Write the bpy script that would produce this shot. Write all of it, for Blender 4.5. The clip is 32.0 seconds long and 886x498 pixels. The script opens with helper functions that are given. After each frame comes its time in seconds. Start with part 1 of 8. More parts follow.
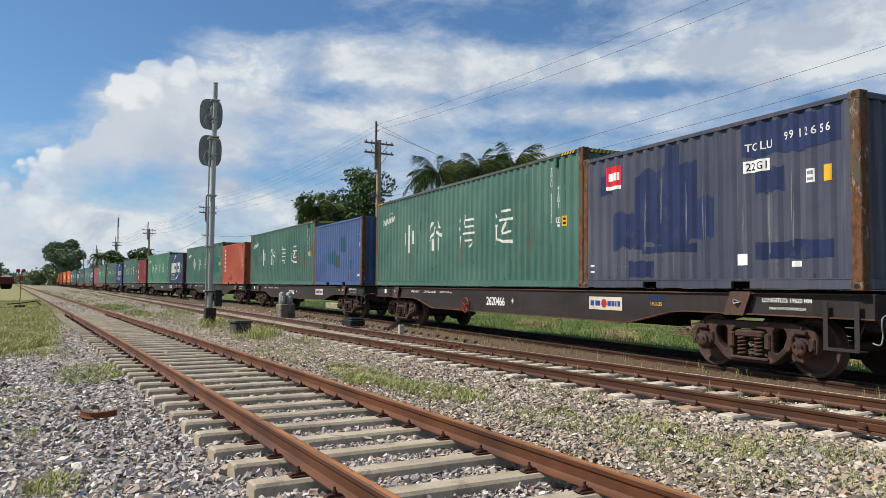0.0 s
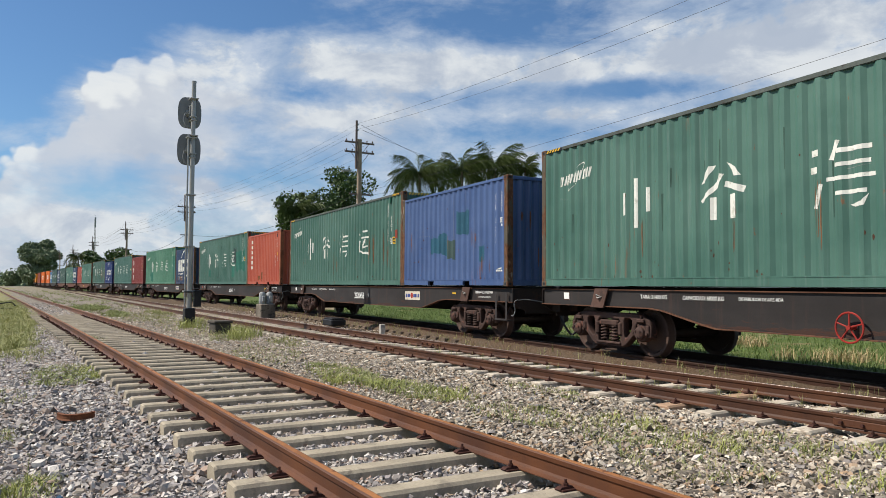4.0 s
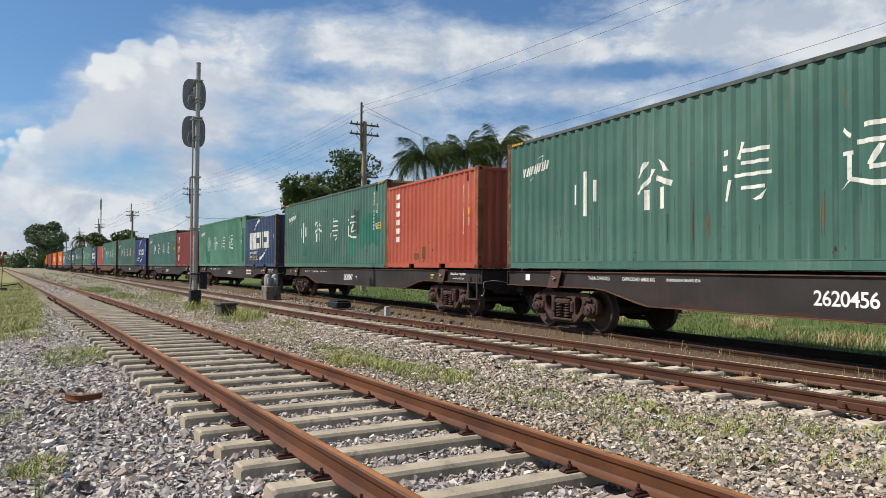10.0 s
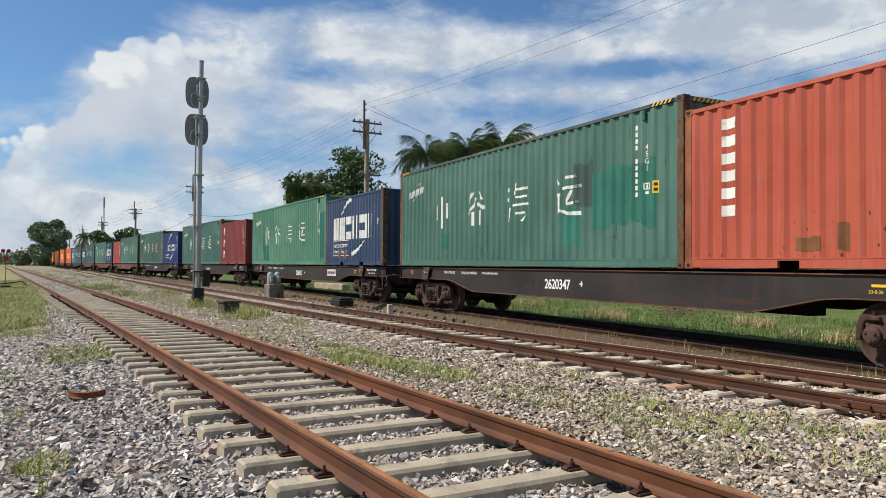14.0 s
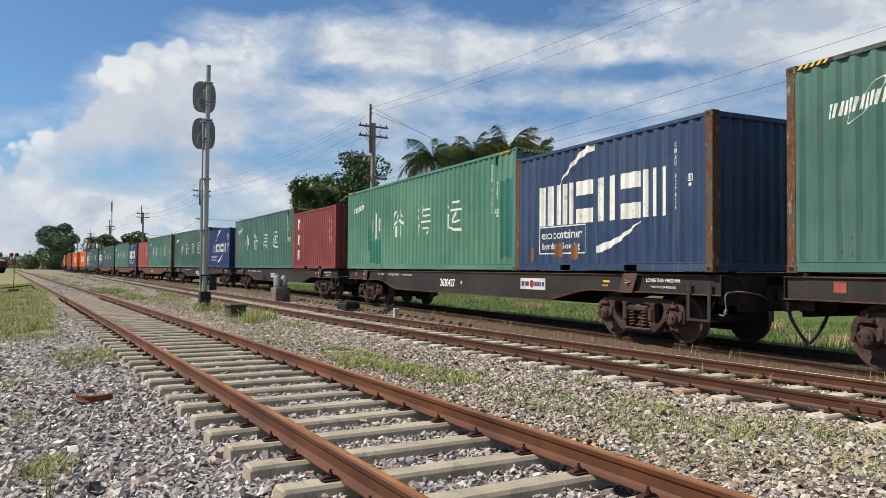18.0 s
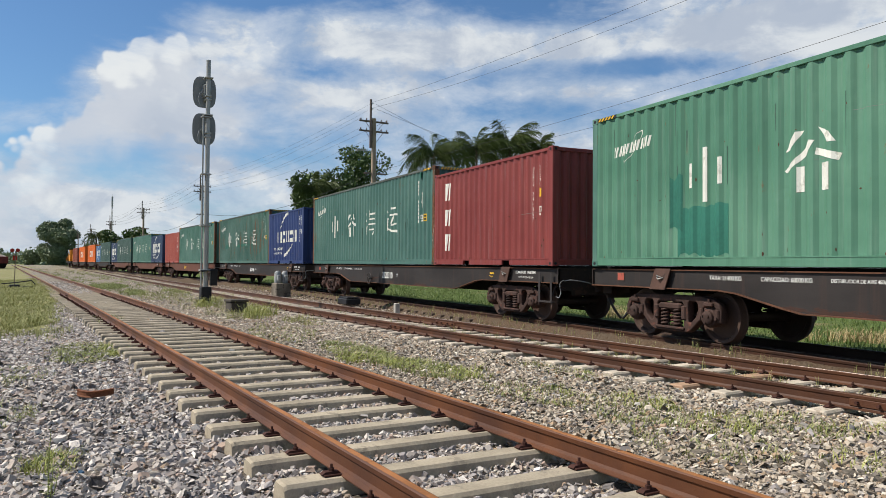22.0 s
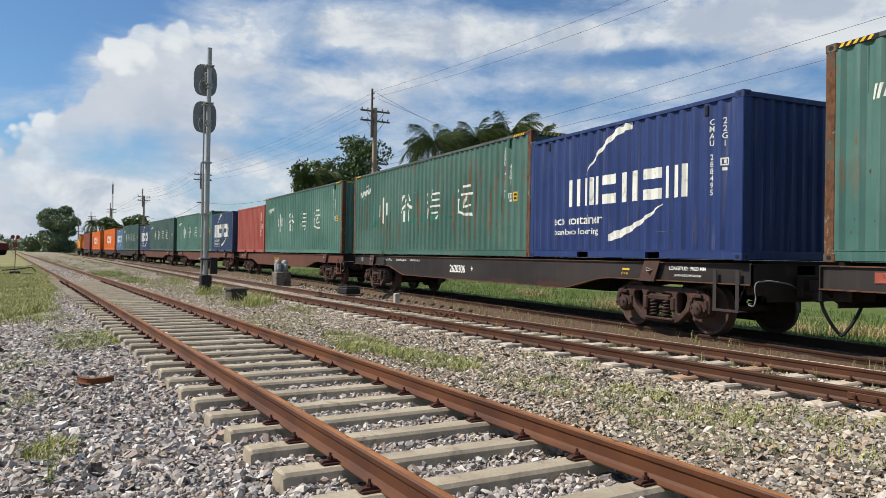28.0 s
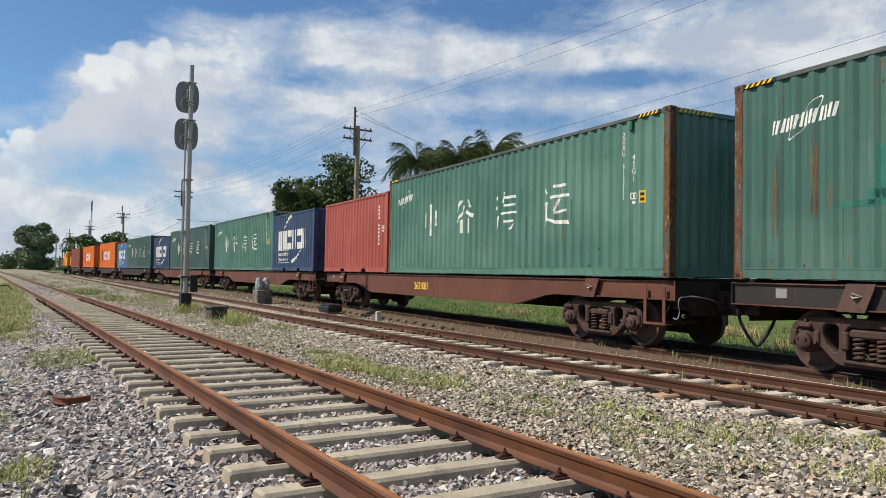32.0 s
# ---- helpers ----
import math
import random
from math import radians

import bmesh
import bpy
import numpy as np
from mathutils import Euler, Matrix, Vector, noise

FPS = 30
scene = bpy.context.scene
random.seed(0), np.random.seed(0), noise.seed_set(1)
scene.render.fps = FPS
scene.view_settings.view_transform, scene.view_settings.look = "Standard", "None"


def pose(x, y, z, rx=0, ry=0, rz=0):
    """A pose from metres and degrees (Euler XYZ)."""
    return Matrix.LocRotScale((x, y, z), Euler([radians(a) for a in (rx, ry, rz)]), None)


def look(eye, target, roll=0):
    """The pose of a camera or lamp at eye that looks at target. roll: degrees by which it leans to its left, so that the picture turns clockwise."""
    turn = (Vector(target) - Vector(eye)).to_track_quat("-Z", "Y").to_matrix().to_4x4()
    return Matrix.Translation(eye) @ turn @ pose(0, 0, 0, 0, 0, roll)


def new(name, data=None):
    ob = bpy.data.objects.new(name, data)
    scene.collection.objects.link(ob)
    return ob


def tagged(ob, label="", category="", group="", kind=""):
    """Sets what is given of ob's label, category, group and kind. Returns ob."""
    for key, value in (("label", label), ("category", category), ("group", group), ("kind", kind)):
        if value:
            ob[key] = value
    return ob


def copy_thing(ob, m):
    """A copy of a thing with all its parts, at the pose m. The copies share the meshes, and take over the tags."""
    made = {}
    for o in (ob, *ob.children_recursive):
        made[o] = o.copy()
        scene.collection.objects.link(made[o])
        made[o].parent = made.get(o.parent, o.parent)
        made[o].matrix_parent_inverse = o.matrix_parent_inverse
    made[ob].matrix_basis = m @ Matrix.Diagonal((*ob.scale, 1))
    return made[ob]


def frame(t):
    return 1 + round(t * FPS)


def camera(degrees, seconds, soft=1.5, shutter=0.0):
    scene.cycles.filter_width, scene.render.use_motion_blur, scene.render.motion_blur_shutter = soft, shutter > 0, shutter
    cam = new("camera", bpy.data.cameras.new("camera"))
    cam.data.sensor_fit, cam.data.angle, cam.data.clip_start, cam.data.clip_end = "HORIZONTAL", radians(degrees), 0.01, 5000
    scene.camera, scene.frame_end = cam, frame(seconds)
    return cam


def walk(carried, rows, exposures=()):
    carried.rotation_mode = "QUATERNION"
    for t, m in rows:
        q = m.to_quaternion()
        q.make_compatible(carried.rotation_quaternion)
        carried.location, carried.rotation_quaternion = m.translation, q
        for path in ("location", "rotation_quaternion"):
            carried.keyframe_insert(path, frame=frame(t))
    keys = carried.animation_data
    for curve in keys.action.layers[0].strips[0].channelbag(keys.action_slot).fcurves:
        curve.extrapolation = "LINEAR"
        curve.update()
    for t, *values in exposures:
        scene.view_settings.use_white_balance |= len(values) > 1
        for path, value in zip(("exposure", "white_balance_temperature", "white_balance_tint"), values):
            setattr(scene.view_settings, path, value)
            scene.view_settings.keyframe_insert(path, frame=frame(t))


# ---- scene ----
# The eye stands beside a railway yard; the train runs along x, towards +x, behind two other tracks.
EYE = Vector((0, 0, 1.45))


def aim(yaw, pitch, roll):
    """Yaw is counted from +y towards -x, in degrees."""
    a, b = radians(yaw), radians(pitch)
    return look(EYE, EYE + Vector((-math.sin(a) * math.cos(b), math.cos(a) * math.cos(b), math.sin(b))), roll)


cam = camera(62.42, 32.0, soft=0.7)
walk(cam, [
    (0, aim(67.007, 2.895, 0.551)),
    (0.5, aim(66.899, 2.944, 0.624)),
    (1, aim(66.907, 2.862, 0.485)),
    (1.5, aim(66.900, 2.738, 0.374)),
    (2, aim(66.859, 2.697, 0.251)),
    (2.5, aim(66.597, 2.746, 0.224)),
    (3, aim(66.033, 2.771, 0.265)),
    (3.5, aim(65.601, 2.940, 0.327)),
    (5.5, aim(65.432, 2.518, 0.179)),
    (6, aim(65.706, 2.493, 0.375)),
    (6.5, aim(65.792, 2.471, 0.601)),
    (7, aim(65.831, 2.446, 0.688)),
    (7.5, aim(65.823, 2.325, 0.577)),
    (8, aim(65.786, 2.104, 0.384)),
    (8.5, aim(65.780, 2.044, 0.342)),
    (9, aim(65.817, 2.037, 0.411)),
    (9.5, aim(65.842, 1.830, 0.437)),
    (10, aim(65.896, 1.480, 0.436)),
    (10.5, aim(65.847, 1.357, 0.484)),
    (11, aim(65.705, 1.466, 0.582)),
    (11.5, aim(65.689, 1.485, 0.515)),
    (12, aim(65.949, 1.344, 0.490)),
    (12.5, aim(66.117, 1.296, 0.540)),
    (13, aim(66.089, 1.297, 0.545)),
    (13.5, aim(66.097, 1.323, 0.541)),
    (14, aim(66.104, 1.321, 0.490)),
    (14.5, aim(66.195, 1.234, 0.339)),
    (16.5, aim(66.457, 1.300, 0.456)),
    (17, aim(66.505, 1.375, 0.421)),
    (17.5, aim(66.585, 1.463, 0.426)),
    (18, aim(66.592, 1.600, 0.468)),
    (18.5, aim(66.558, 1.738, 0.588)),
    (19, aim(66.493, 1.833, 0.603)),
    (19.5, aim(66.384, 1.842, 0.555)),
    (20, aim(66.419, 1.807, 0.464)),
    (20.5, aim(66.404, 1.728, 0.480)),
    (21, aim(66.387, 1.605, 0.502)),
    (21.5, aim(66.419, 1.403, 0.496)),
    (22, aim(66.634, 1.226, 0.431)),
    (22.5, aim(66.696, 1.357, 0.430)),
    (23, aim(66.651, 1.556, 0.675)),
    (23.5, aim(66.726, 1.618, 0.898)),
    (24, aim(66.689, 1.574, 0.966)),
    (24.5, aim(66.645, 1.483, 0.997)),
    (25, aim(66.794, 1.272, 0.923)),
    (25.5, aim(66.991, 1.082, 0.978)),
    (27.5, aim(66.822, 0.552, 0.974)),
    (28, aim(66.644, 0.475, 0.929)),
    (28.5, aim(66.419, 0.495, 0.862)),
    (29, aim(66.214, 0.704, 0.880)),
    (29.5, aim(66.060, 1.122, 0.957)),
    (30, aim(65.866, 1.429, 1.001)),
    (30.5, aim(65.587, 1.687, 1.027)),
    (31, aim(65.304, 1.901, 1.039)),
    (31.5, aim(65.279, 1.910, 1.019)),
    (32, aim(65.278, 1.911, 0.999))
])

# ---- light ----
SUN = Vector((-0.36, -0.80, 1.0)).normalized()
sun = new("sun", bpy.data.lights.new("sun", "SUN"))
sun.data.energy, sun.data.angle, sun.data.color = 5.0, radians(0.6), (1.0, 0.925, 0.815)
sun.matrix_basis = look(SUN * 50, (0, 0, 0))
scene.view_settings.exposure = 0.21


def link(nt, a, b):
    nt.links.new(a, b)


def node(nt, kind, **props):
    n = nt.nodes.new(kind)
    for k, v in props.items():
        if k == "operation":
            n.operation = v
        elif k == "blend_type":
            n.blend_type = v
        elif k == "data_type":
            n.data_type = v
    return n


def math_node(nt, op, a, b=None, clamp=False):
    n = nt.nodes.new("ShaderNodeMath")
    n.operation, n.use_clamp = op, clamp
    for i, v in enumerate((a, b)):
        if v is None:
            continue
        if isinstance(v, (int, float)):
            n.inputs[i].default_value = v
        else:
            nt.links.new(v, n.inputs[i])
    return n.outputs[0]


def smooth_node(nt, value, lo, hi):
    n = nt.nodes.new("ShaderNodeMapRange")
    n.interpolation_type = "SMOOTHSTEP"
    nt.links.new(value, n.inputs[0])
    n.inputs[1].default_value, n.inputs[2].default_value = lo, hi
    return n.outputs[0]


def mix_node(nt, fac, a, b, blend="MIX"):
    n = nt.nodes.new("ShaderNodeMix")
    n.data_type, n.blend_type = "RGBA", blend
    for i, v in ((0, fac), (6, a), (7, b)):
        if isinstance(v, (int, float)):
            n.inputs[i].default_value = v
        elif isinstance(v, tuple):
            n.inputs[i].default_value = (*v, 1)
        else:
            nt.links.new(v, n.inputs[i])
    return n.outputs[2]


def noise_node(nt, vec, scale, detail=4, rough=0.55, distort=0.0):
    n = nt.nodes.new("ShaderNodeTexNoise")
    n.inputs["Scale"].default_value, n.inputs["Detail"].default_value = scale, detail
    n.inputs["Roughness"].default_value, n.inputs["Distortion"].default_value = rough, distort
    if vec is not None:
        nt.links.new(vec, n.inputs["Vector"])
    return n.outputs["Fac"]


def scaled(nt, vec, s, off=(0, 0, 0)):
    n = nt.nodes.new("ShaderNodeMapping")
    n.inputs["Scale"].default_value, n.inputs["Location"].default_value = s, off
    nt.links.new(vec, n.inputs["Vector"])
    return n.outputs[0]


def make_world():
    """A clear tropical sky with a layer of drawn-out high cloud and cumulus low over the land."""
    w = bpy.data.worlds.new("world")
    scene.world = w
    w.use_nodes = True
    nt = w.node_tree
    bg = nt.nodes["Background"]
    sky = nt.nodes.new("ShaderNodeTexSky")
    sky.sky_type, sky.sun_disc = "NISHITA", False
    sky.sun_elevation = math.asin(SUN.z)
    sky.sun_rotation = math.atan2(SUN.x, SUN.y)
    sky.air_density, sky.dust_density = 1.0, 0.6
    tex = nt.nodes.new("ShaderNodeTexCoord")
    d = tex.outputs["Generated"]
    sep = nt.nodes.new("ShaderNodeSeparateXYZ")
    link(nt, d, sep.inputs[0])
    # where cloud is thick or torn: yaw and height of each place, its widths, and its share, in degrees
    yaw = math_node(nt, "MULTIPLY", math_node(nt, "ARCTAN2", math_node(nt, "MULTIPLY", sep.outputs[0], -1.0), sep.outputs[1]), 57.2958)
    lift = math_node(nt, "MULTIPLY", math_node(nt, "ARCSINE", sep.outputs[2]), 57.2958)
    places = ((88.5, 12.2, 4.2, 2.6, 0.18),
              (83.0, 14.6, 4.0, 1.6, 0.16),
              (76.0, 16.8, 9.0, 2.0, 0.24),
              (67.0, 16.6, 7.0, 1.6, 0.16),
              (71.5, 12.8, 8.0, 1.1, 0.18),
              (58.9, 16.6, 6.5, 1.4, 0.20),
              (55.5, 13.2, 6.5, 0.9, 0.18),
              (46.0, 16.6, 6.5, 2.6, 0.24),
              (38.0, 16.5, 6.0, 3.0, 0.22),
              (87.5, 9.9, 6.0, 1.6, 0.14),
              (85.2, 7.2, 3.2, 1.6, 0.14),
              (92.5, 4.6, 5.5, 1.5, 0.18),
              (79.5, 5.8, 5.5, 1.5, 0.14),
              (98.0, 2.0, 8.0, 2.4, 0.10),
              (97.0, 13.2, 3.6, 2.8, -0.34),
              (95.5, 18.6, 8.5, 2.6, -0.30),
              (86.0, 20.2, 9.0, 1.5, -0.28),
              (78.3, 14.7, 4.0, 0.7, -0.10),
              (62.5, 12.0, 6.0, 1.0, -0.14),
              (68.0, 9.4, 8.0, 2.2, 0.08),
              (57.0, 10.2, 8.0, 1.8, 0.08),
              (51.5, 14.9, 5.5, 0.7, -0.28),
              (62.0, 19.9, 6.5, 1.2, -0.20),
              (93.5, 8.0, 5.5, 1.4, -0.24),
              (77.5, 8.8, 6.0, 1.5, -0.14))
    dense = None
    for u, v, su, sv, share in places:
        du = math_node(nt, "DIVIDE", math_node(nt, "SUBTRACT", yaw, u), su)
        dv = math_node(nt, "DIVIDE", math_node(nt, "SUBTRACT", lift, v), sv)
        e = math_node(nt, "ADD", math_node(nt, "MULTIPLY", du, du), math_node(nt, "MULTIPLY", dv, dv))
        g = math_node(nt, "MULTIPLY", math_node(nt, "EXPONENT", math_node(nt, "MULTIPLY", e, -0.8)), share)
        dense = g if dense is None else math_node(nt, "ADD", dense, g)
    n1 = noise_node(nt, scaled(nt, d, (5.0, 5.0, 14.0), (1.3, 0.4, 0.2)), 1.0, 9, 0.60, 0.35)
    n2 = noise_node(nt, scaled(nt, d, (16.0, 16.0, 34.0), (4.1, 2.2, 0.0)), 1.0, 8, 0.62, 0.25)
    cover = math_node(nt, "ADD", math_node(nt, "ADD", math_node(nt, "MULTIPLY", n1, 0.75), math_node(nt, "MULTIPLY", n2, 0.30)), dense)
    low = math_node(nt, "SUBTRACT", 1.0, smooth_node(nt, lift, 2.0, 10.0))
    cover = math_node(nt, "ADD", cover, math_node(nt, "MULTIPLY", low, 0.05))
    thin = smooth_node(nt, cover, 0.385, 0.72)
    lumps = noise_node(nt, scaled(nt, d, (30.0, 30.0, 34.0), (7.1, 3.2, 1.0)), 1.0, 9, 0.6, 0.4)
    thick = smooth_node(nt, math_node(nt, "ADD", cover, math_node(nt, "MULTIPLY", math_node(nt, "SUBTRACT", lumps, 0.5), 0.30)), 0.64, 0.74)
    shade = noise_node(nt, scaled(nt, d, (9, 9, 17), (0.4, 1.9, 0)), 1.0, 8, 0.62, 0.3)
    # undersides of the deeper clouds, turned from the sun
    for u, v, su, sv, share in ((88.0, 10.6, 5.0, 1.6, 0.10), (46.5, 17.0, 3.4, 1.3, 0.22), (39.2, 17.2, 2.2, 0.8, 0.20), (84.5, 8.2, 3.0, 1.0, 0.08), (68.0, 14.8, 5.0, 0.8, 0.10)):
        du = math_node(nt, "DIVIDE", math_node(nt, "SUBTRACT", yaw, u), su)
        dv = math_node(nt, "DIVIDE", math_node(nt, "SUBTRACT", lift, v), sv)
        e = math_node(nt, "ADD", math_node(nt, "MULTIPLY", du, du), math_node(nt, "MULTIPLY", dv, dv))
        shade = math_node(nt, "SUBTRACT", shade, math_node(nt, "MULTIPLY", math_node(nt, "EXPONENT", math_node(nt, "MULTIPLY", e, -0.8)), share))
    pale = mix_node(nt, smooth_node(nt, shade, 0.36, 0.64), (4.5, 5.6, 7.2), (7.0, 7.7, 8.6))
    body = mix_node(nt, smooth_node(nt, shade, 0.34, 0.60), (5.2, 5.8, 6.8), (8.7, 9.0, 9.1))
    tint = mix_node(nt, 1.0, sky.outputs[0], (0.68, 0.96, 1.22), "MULTIPLY")
    a = mix_node(nt, math_node(nt, "MULTIPLY", thin, 0.88), tint, pale)
    b = mix_node(nt, math_node(nt, "MULTIPLY", thick, 0.75), a, body)
    # a bank of cumulus with a sharp, billowing upper edge that dissolves downwards
    ramp = nt.nodes.new("ShaderNodeValToRGB")
    link(nt, math_node(nt, "DIVIDE", math_node(nt, "SUBTRACT", yaw, 40.0), 60.0), ramp.inputs[0])
    els = ramp.color_ramp.elements
    tops = ((40.0, 19.5), (62.0, 19.5), (70.0, 18.8), (79.0, 17.2), (84.0, 15.9), (86.8, 16.1), (88.4, 16.6), (90.6, 14.9), (92.7, 13.7), (93.8, 11.8), (94.8, 9.8), (97.0, 8.0), (100.0, 7.0))
    for i, (u, v) in enumerate(tops):
        e = els[0] if i == 0 else els[-1] if i == len(tops) - 1 else els.new((u - 40) / 60)
        e.position, e.color = (u - 40) / 60, (v / 25, v / 25, v / 25, 1)
    puffs = None
    for scale, size in ((15.0, 4.4), (38.0, 2.3), (85.0, 1.0)):
        vo = nt.nodes.new("ShaderNodeTexVoronoi")
        vo.feature = "SMOOTH_F1"
        vo.inputs["Scale"].default_value = scale
        vo.inputs["Smoothness"].default_value = 0.35
        link(nt, d, vo.inputs["Vector"])
        p = math_node(nt, "MULTIPLY", math_node(nt, "SUBTRACT", 0.42, vo.outputs["Distance"]), size)
        puffs = p if puffs is None else math_node(nt, "ADD", puffs, p)
    depth = math_node(nt, "SUBTRACT", math_node(nt, "ADD", math_node(nt, "MULTIPLY", ramp.outputs[0], 25.0), puffs), lift)
    torn = math_node(nt, "MULTIPLY", smooth_node(nt, math_node(nt, "ADD", n1, math_node(nt, "MULTIPLY", n2, 0.4)), 0.52, 0.80), 1.0)
    fade = math_node(nt, "SUBTRACT", 1.0, math_node(nt, "MULTIPLY", smooth_node(nt, depth, 2.5, 8.5), 0.86))
    edge = math_node(nt, "MULTIPLY", smooth_node(nt, depth, -0.1, 0.7), fade)
    right = smooth_node(nt, yaw, 76.0, 89.0)
    keep = math_node(nt, "ADD", math_node(nt, "MULTIPLY", right, 0.55), math_node(nt, "MULTIPLY", torn, 0.45))
    lit = math_node(nt, "ADD", math_node(nt, "MULTIPLY", puffs, 0.32), math_node(nt, "SUBTRACT", shade, math_node(nt, "MULTIPLY", depth, 0.045)))
    bank = mix_node(nt, smooth_node(nt, lit, 0.10, 0.62), (6.6, 7.1, 7.9), (9.0, 9.3, 9.4))
    side = math_node(nt, "ADD", 0.25, math_node(nt, "MULTIPLY", smooth_node(nt, yaw, 72.0, 84.0), 0.65))
    c = mix_node(nt, math_node(nt, "MULTIPLY", math_node(nt, "MULTIPLY", edge, keep), side), b, bank)
    link(nt, c, bg.inputs[0])
    bg.inputs[1].default_value = 0.0775


make_world()

# ---- materials ----
MATS = {}


def blank(name):
    m = bpy.data.materials.new(name)
    m.use_nodes = True
    nt = m.node_tree
    return m, nt, nt.nodes["Principled BSDF"]


def bump(nt, bsdf, height, strength, distance):
    b = nt.nodes.new("ShaderNodeBump")
    b.inputs["Strength"].default_value, b.inputs["Distance"].default_value = strength, distance
    link(nt, height, b.inputs["Height"])
    link(nt, b.outputs[0], bsdf.inputs["Normal"])


def own_space(nt):
    """Object coordinates shifted by each object's own random number."""
    tc = nt.nodes.new("ShaderNodeTexCoord")
    oi = nt.nodes.new("ShaderNodeObjectInfo")
    v = nt.nodes.new("ShaderNodeVectorMath")
    v.operation = "ADD"
    link(nt, tc.outputs["Object"], v.inputs[0])
    c = nt.nodes.new("ShaderNodeCombineXYZ")
    r = math_node(nt, "MULTIPLY", oi.outputs["Random"], 40.0)
    link(nt, r, c.inputs[0])
    link(nt, r, c.inputs[1])
    link(nt, c.outputs[0], v.inputs[1])
    return v.outputs[0], oi.outputs["Random"]


def plain(name, color, rough=0.6, metal=0.0, vary=0.25, scale=6.0, relief=0.0, spots=None):
    """A worn, slightly uneven surface: broad stains, fine grain and, if given, spots of another colour."""
    if name in MATS:
        return MATS[name]
    m, nt, b = blank(name)
    v, rnd = own_space(nt)
    big = noise_node(nt, v, scale * 0.25, 5)
    fine = noise_node(nt, v, scale * 6, 4, 0.65)
    f = math_node(nt, "ADD", math_node(nt, "MULTIPLY", big, 0.65), math_node(nt, "MULTIPLY", fine, 0.35))
    lo = tuple(c * (1 - vary) for c in color)
    hi = tuple(min(1, c * (1 + vary)) for c in color)
    col = mix_node(nt, smooth_node(nt, f, 0.3, 0.7), lo, hi)
    if spots:
        s = smooth_node(nt, noise_node(nt, v, scale * 0.8, 8, 0.66), 0.56, 0.63)
        col = mix_node(nt, s, col, spots)
    link(nt, col, b.inputs["Base Color"])
    r = math_node(nt, "ADD", rough - 0.1, math_node(nt, "MULTIPLY", fine, 0.2))
    link(nt, r, b.inputs["Roughness"])
    b.inputs["Metallic"].default_value = metal
    b.inputs["Specular IOR Level"].default_value = 0.5 if metal else 0.22
    if relief:
        bump(nt, b, fine, 0.6, relief)
    MATS[name] = m
    return m


def container_paint(name, color, fade, rust=0.5, rough=0.55):
    """Old container paint: faded field, rain streaks, rust blisters and scuffs along the bottom."""
    m, nt, b = blank(name)
    v, rnd = own_space(nt)
    big = noise_node(nt, scaled(nt, v, (0.35, 0.35, 0.5)), 1.0, 5)
    col = mix_node(nt, smooth_node(nt, big, 0.3, 0.72), color, fade)
    streak = noise_node(nt, scaled(nt, v, (7, 7, 0.28)), 1.0, 4, 0.6)
    col = mix_node(nt, math_node(nt, "MULTIPLY", smooth_node(nt, streak, 0.46, 0.72), 0.36), col, tuple(c * 0.62 for c in color))
    pale = noise_node(nt, scaled(nt, v, (11, 11, 0.55), (3, 7, 1)), 1.0, 4, 0.6)
    col = mix_node(nt, math_node(nt, "MULTIPLY", smooth_node(nt, pale, 0.54, 0.72), 0.22), col, tuple(0.5 * c + 0.17 for c in fade))
    # rust runs: narrow upright streaks, only where a broad patch allows them
    area = smooth_node(nt, noise_node(nt, scaled(nt, v, (0.55, 0.55, 0.4), (9, 2, 5)), 1.0, 3), 0.62 - 0.12 * rust, 0.78 - 0.12 * rust)
    runs = smooth_node(nt, noise_node(nt, scaled(nt, v, (9, 9, 0.7), (1, 5, 8)), 1.0, 6, 0.68), 0.56, 0.66)
    blist = smooth_node(nt, noise_node(nt, scaled(nt, v, (8, 8, 3), (2, 8, 3)), 1.0, 8, 0.7), 0.64, 0.70)
    rf = math_node(nt, "MAXIMUM", math_node(nt, "MULTIPLY", area, runs), math_node(nt, "MULTIPLY", blist, 0.6 + 0.5 * rust))
    rcol = mix_node(nt, noise_node(nt, v, 22, 3), (0.10, 0.035, 0.014), (0.26, 0.10, 0.04))
    col = mix_node(nt, math_node(nt, "MULTIPLY", rf, min(1.0, 0.5 + 0.6 * rust)), col, rcol)
    link(nt, col, b.inputs["Base Color"])
    link(nt, math_node(nt, "ADD", rough, math_node(nt, "MULTIPLY", rf, 0.3)), b.inputs["Roughness"])
    b.inputs["Specular IOR Level"].default_value = 0.35
    dent = noise_node(nt, scaled(nt, v, (1.3, 1.3, 1.1), (5, 5, 5)), 1.0, 4, 0.5)
    fine = noise_node(nt, v, 60, 2)
    bump(nt, b, math_node(nt, "ADD", dent, math_node(nt, "MULTIPLY", fine, 0.03)), 0.8, 0.045)
    MATS[name] = m
    return m


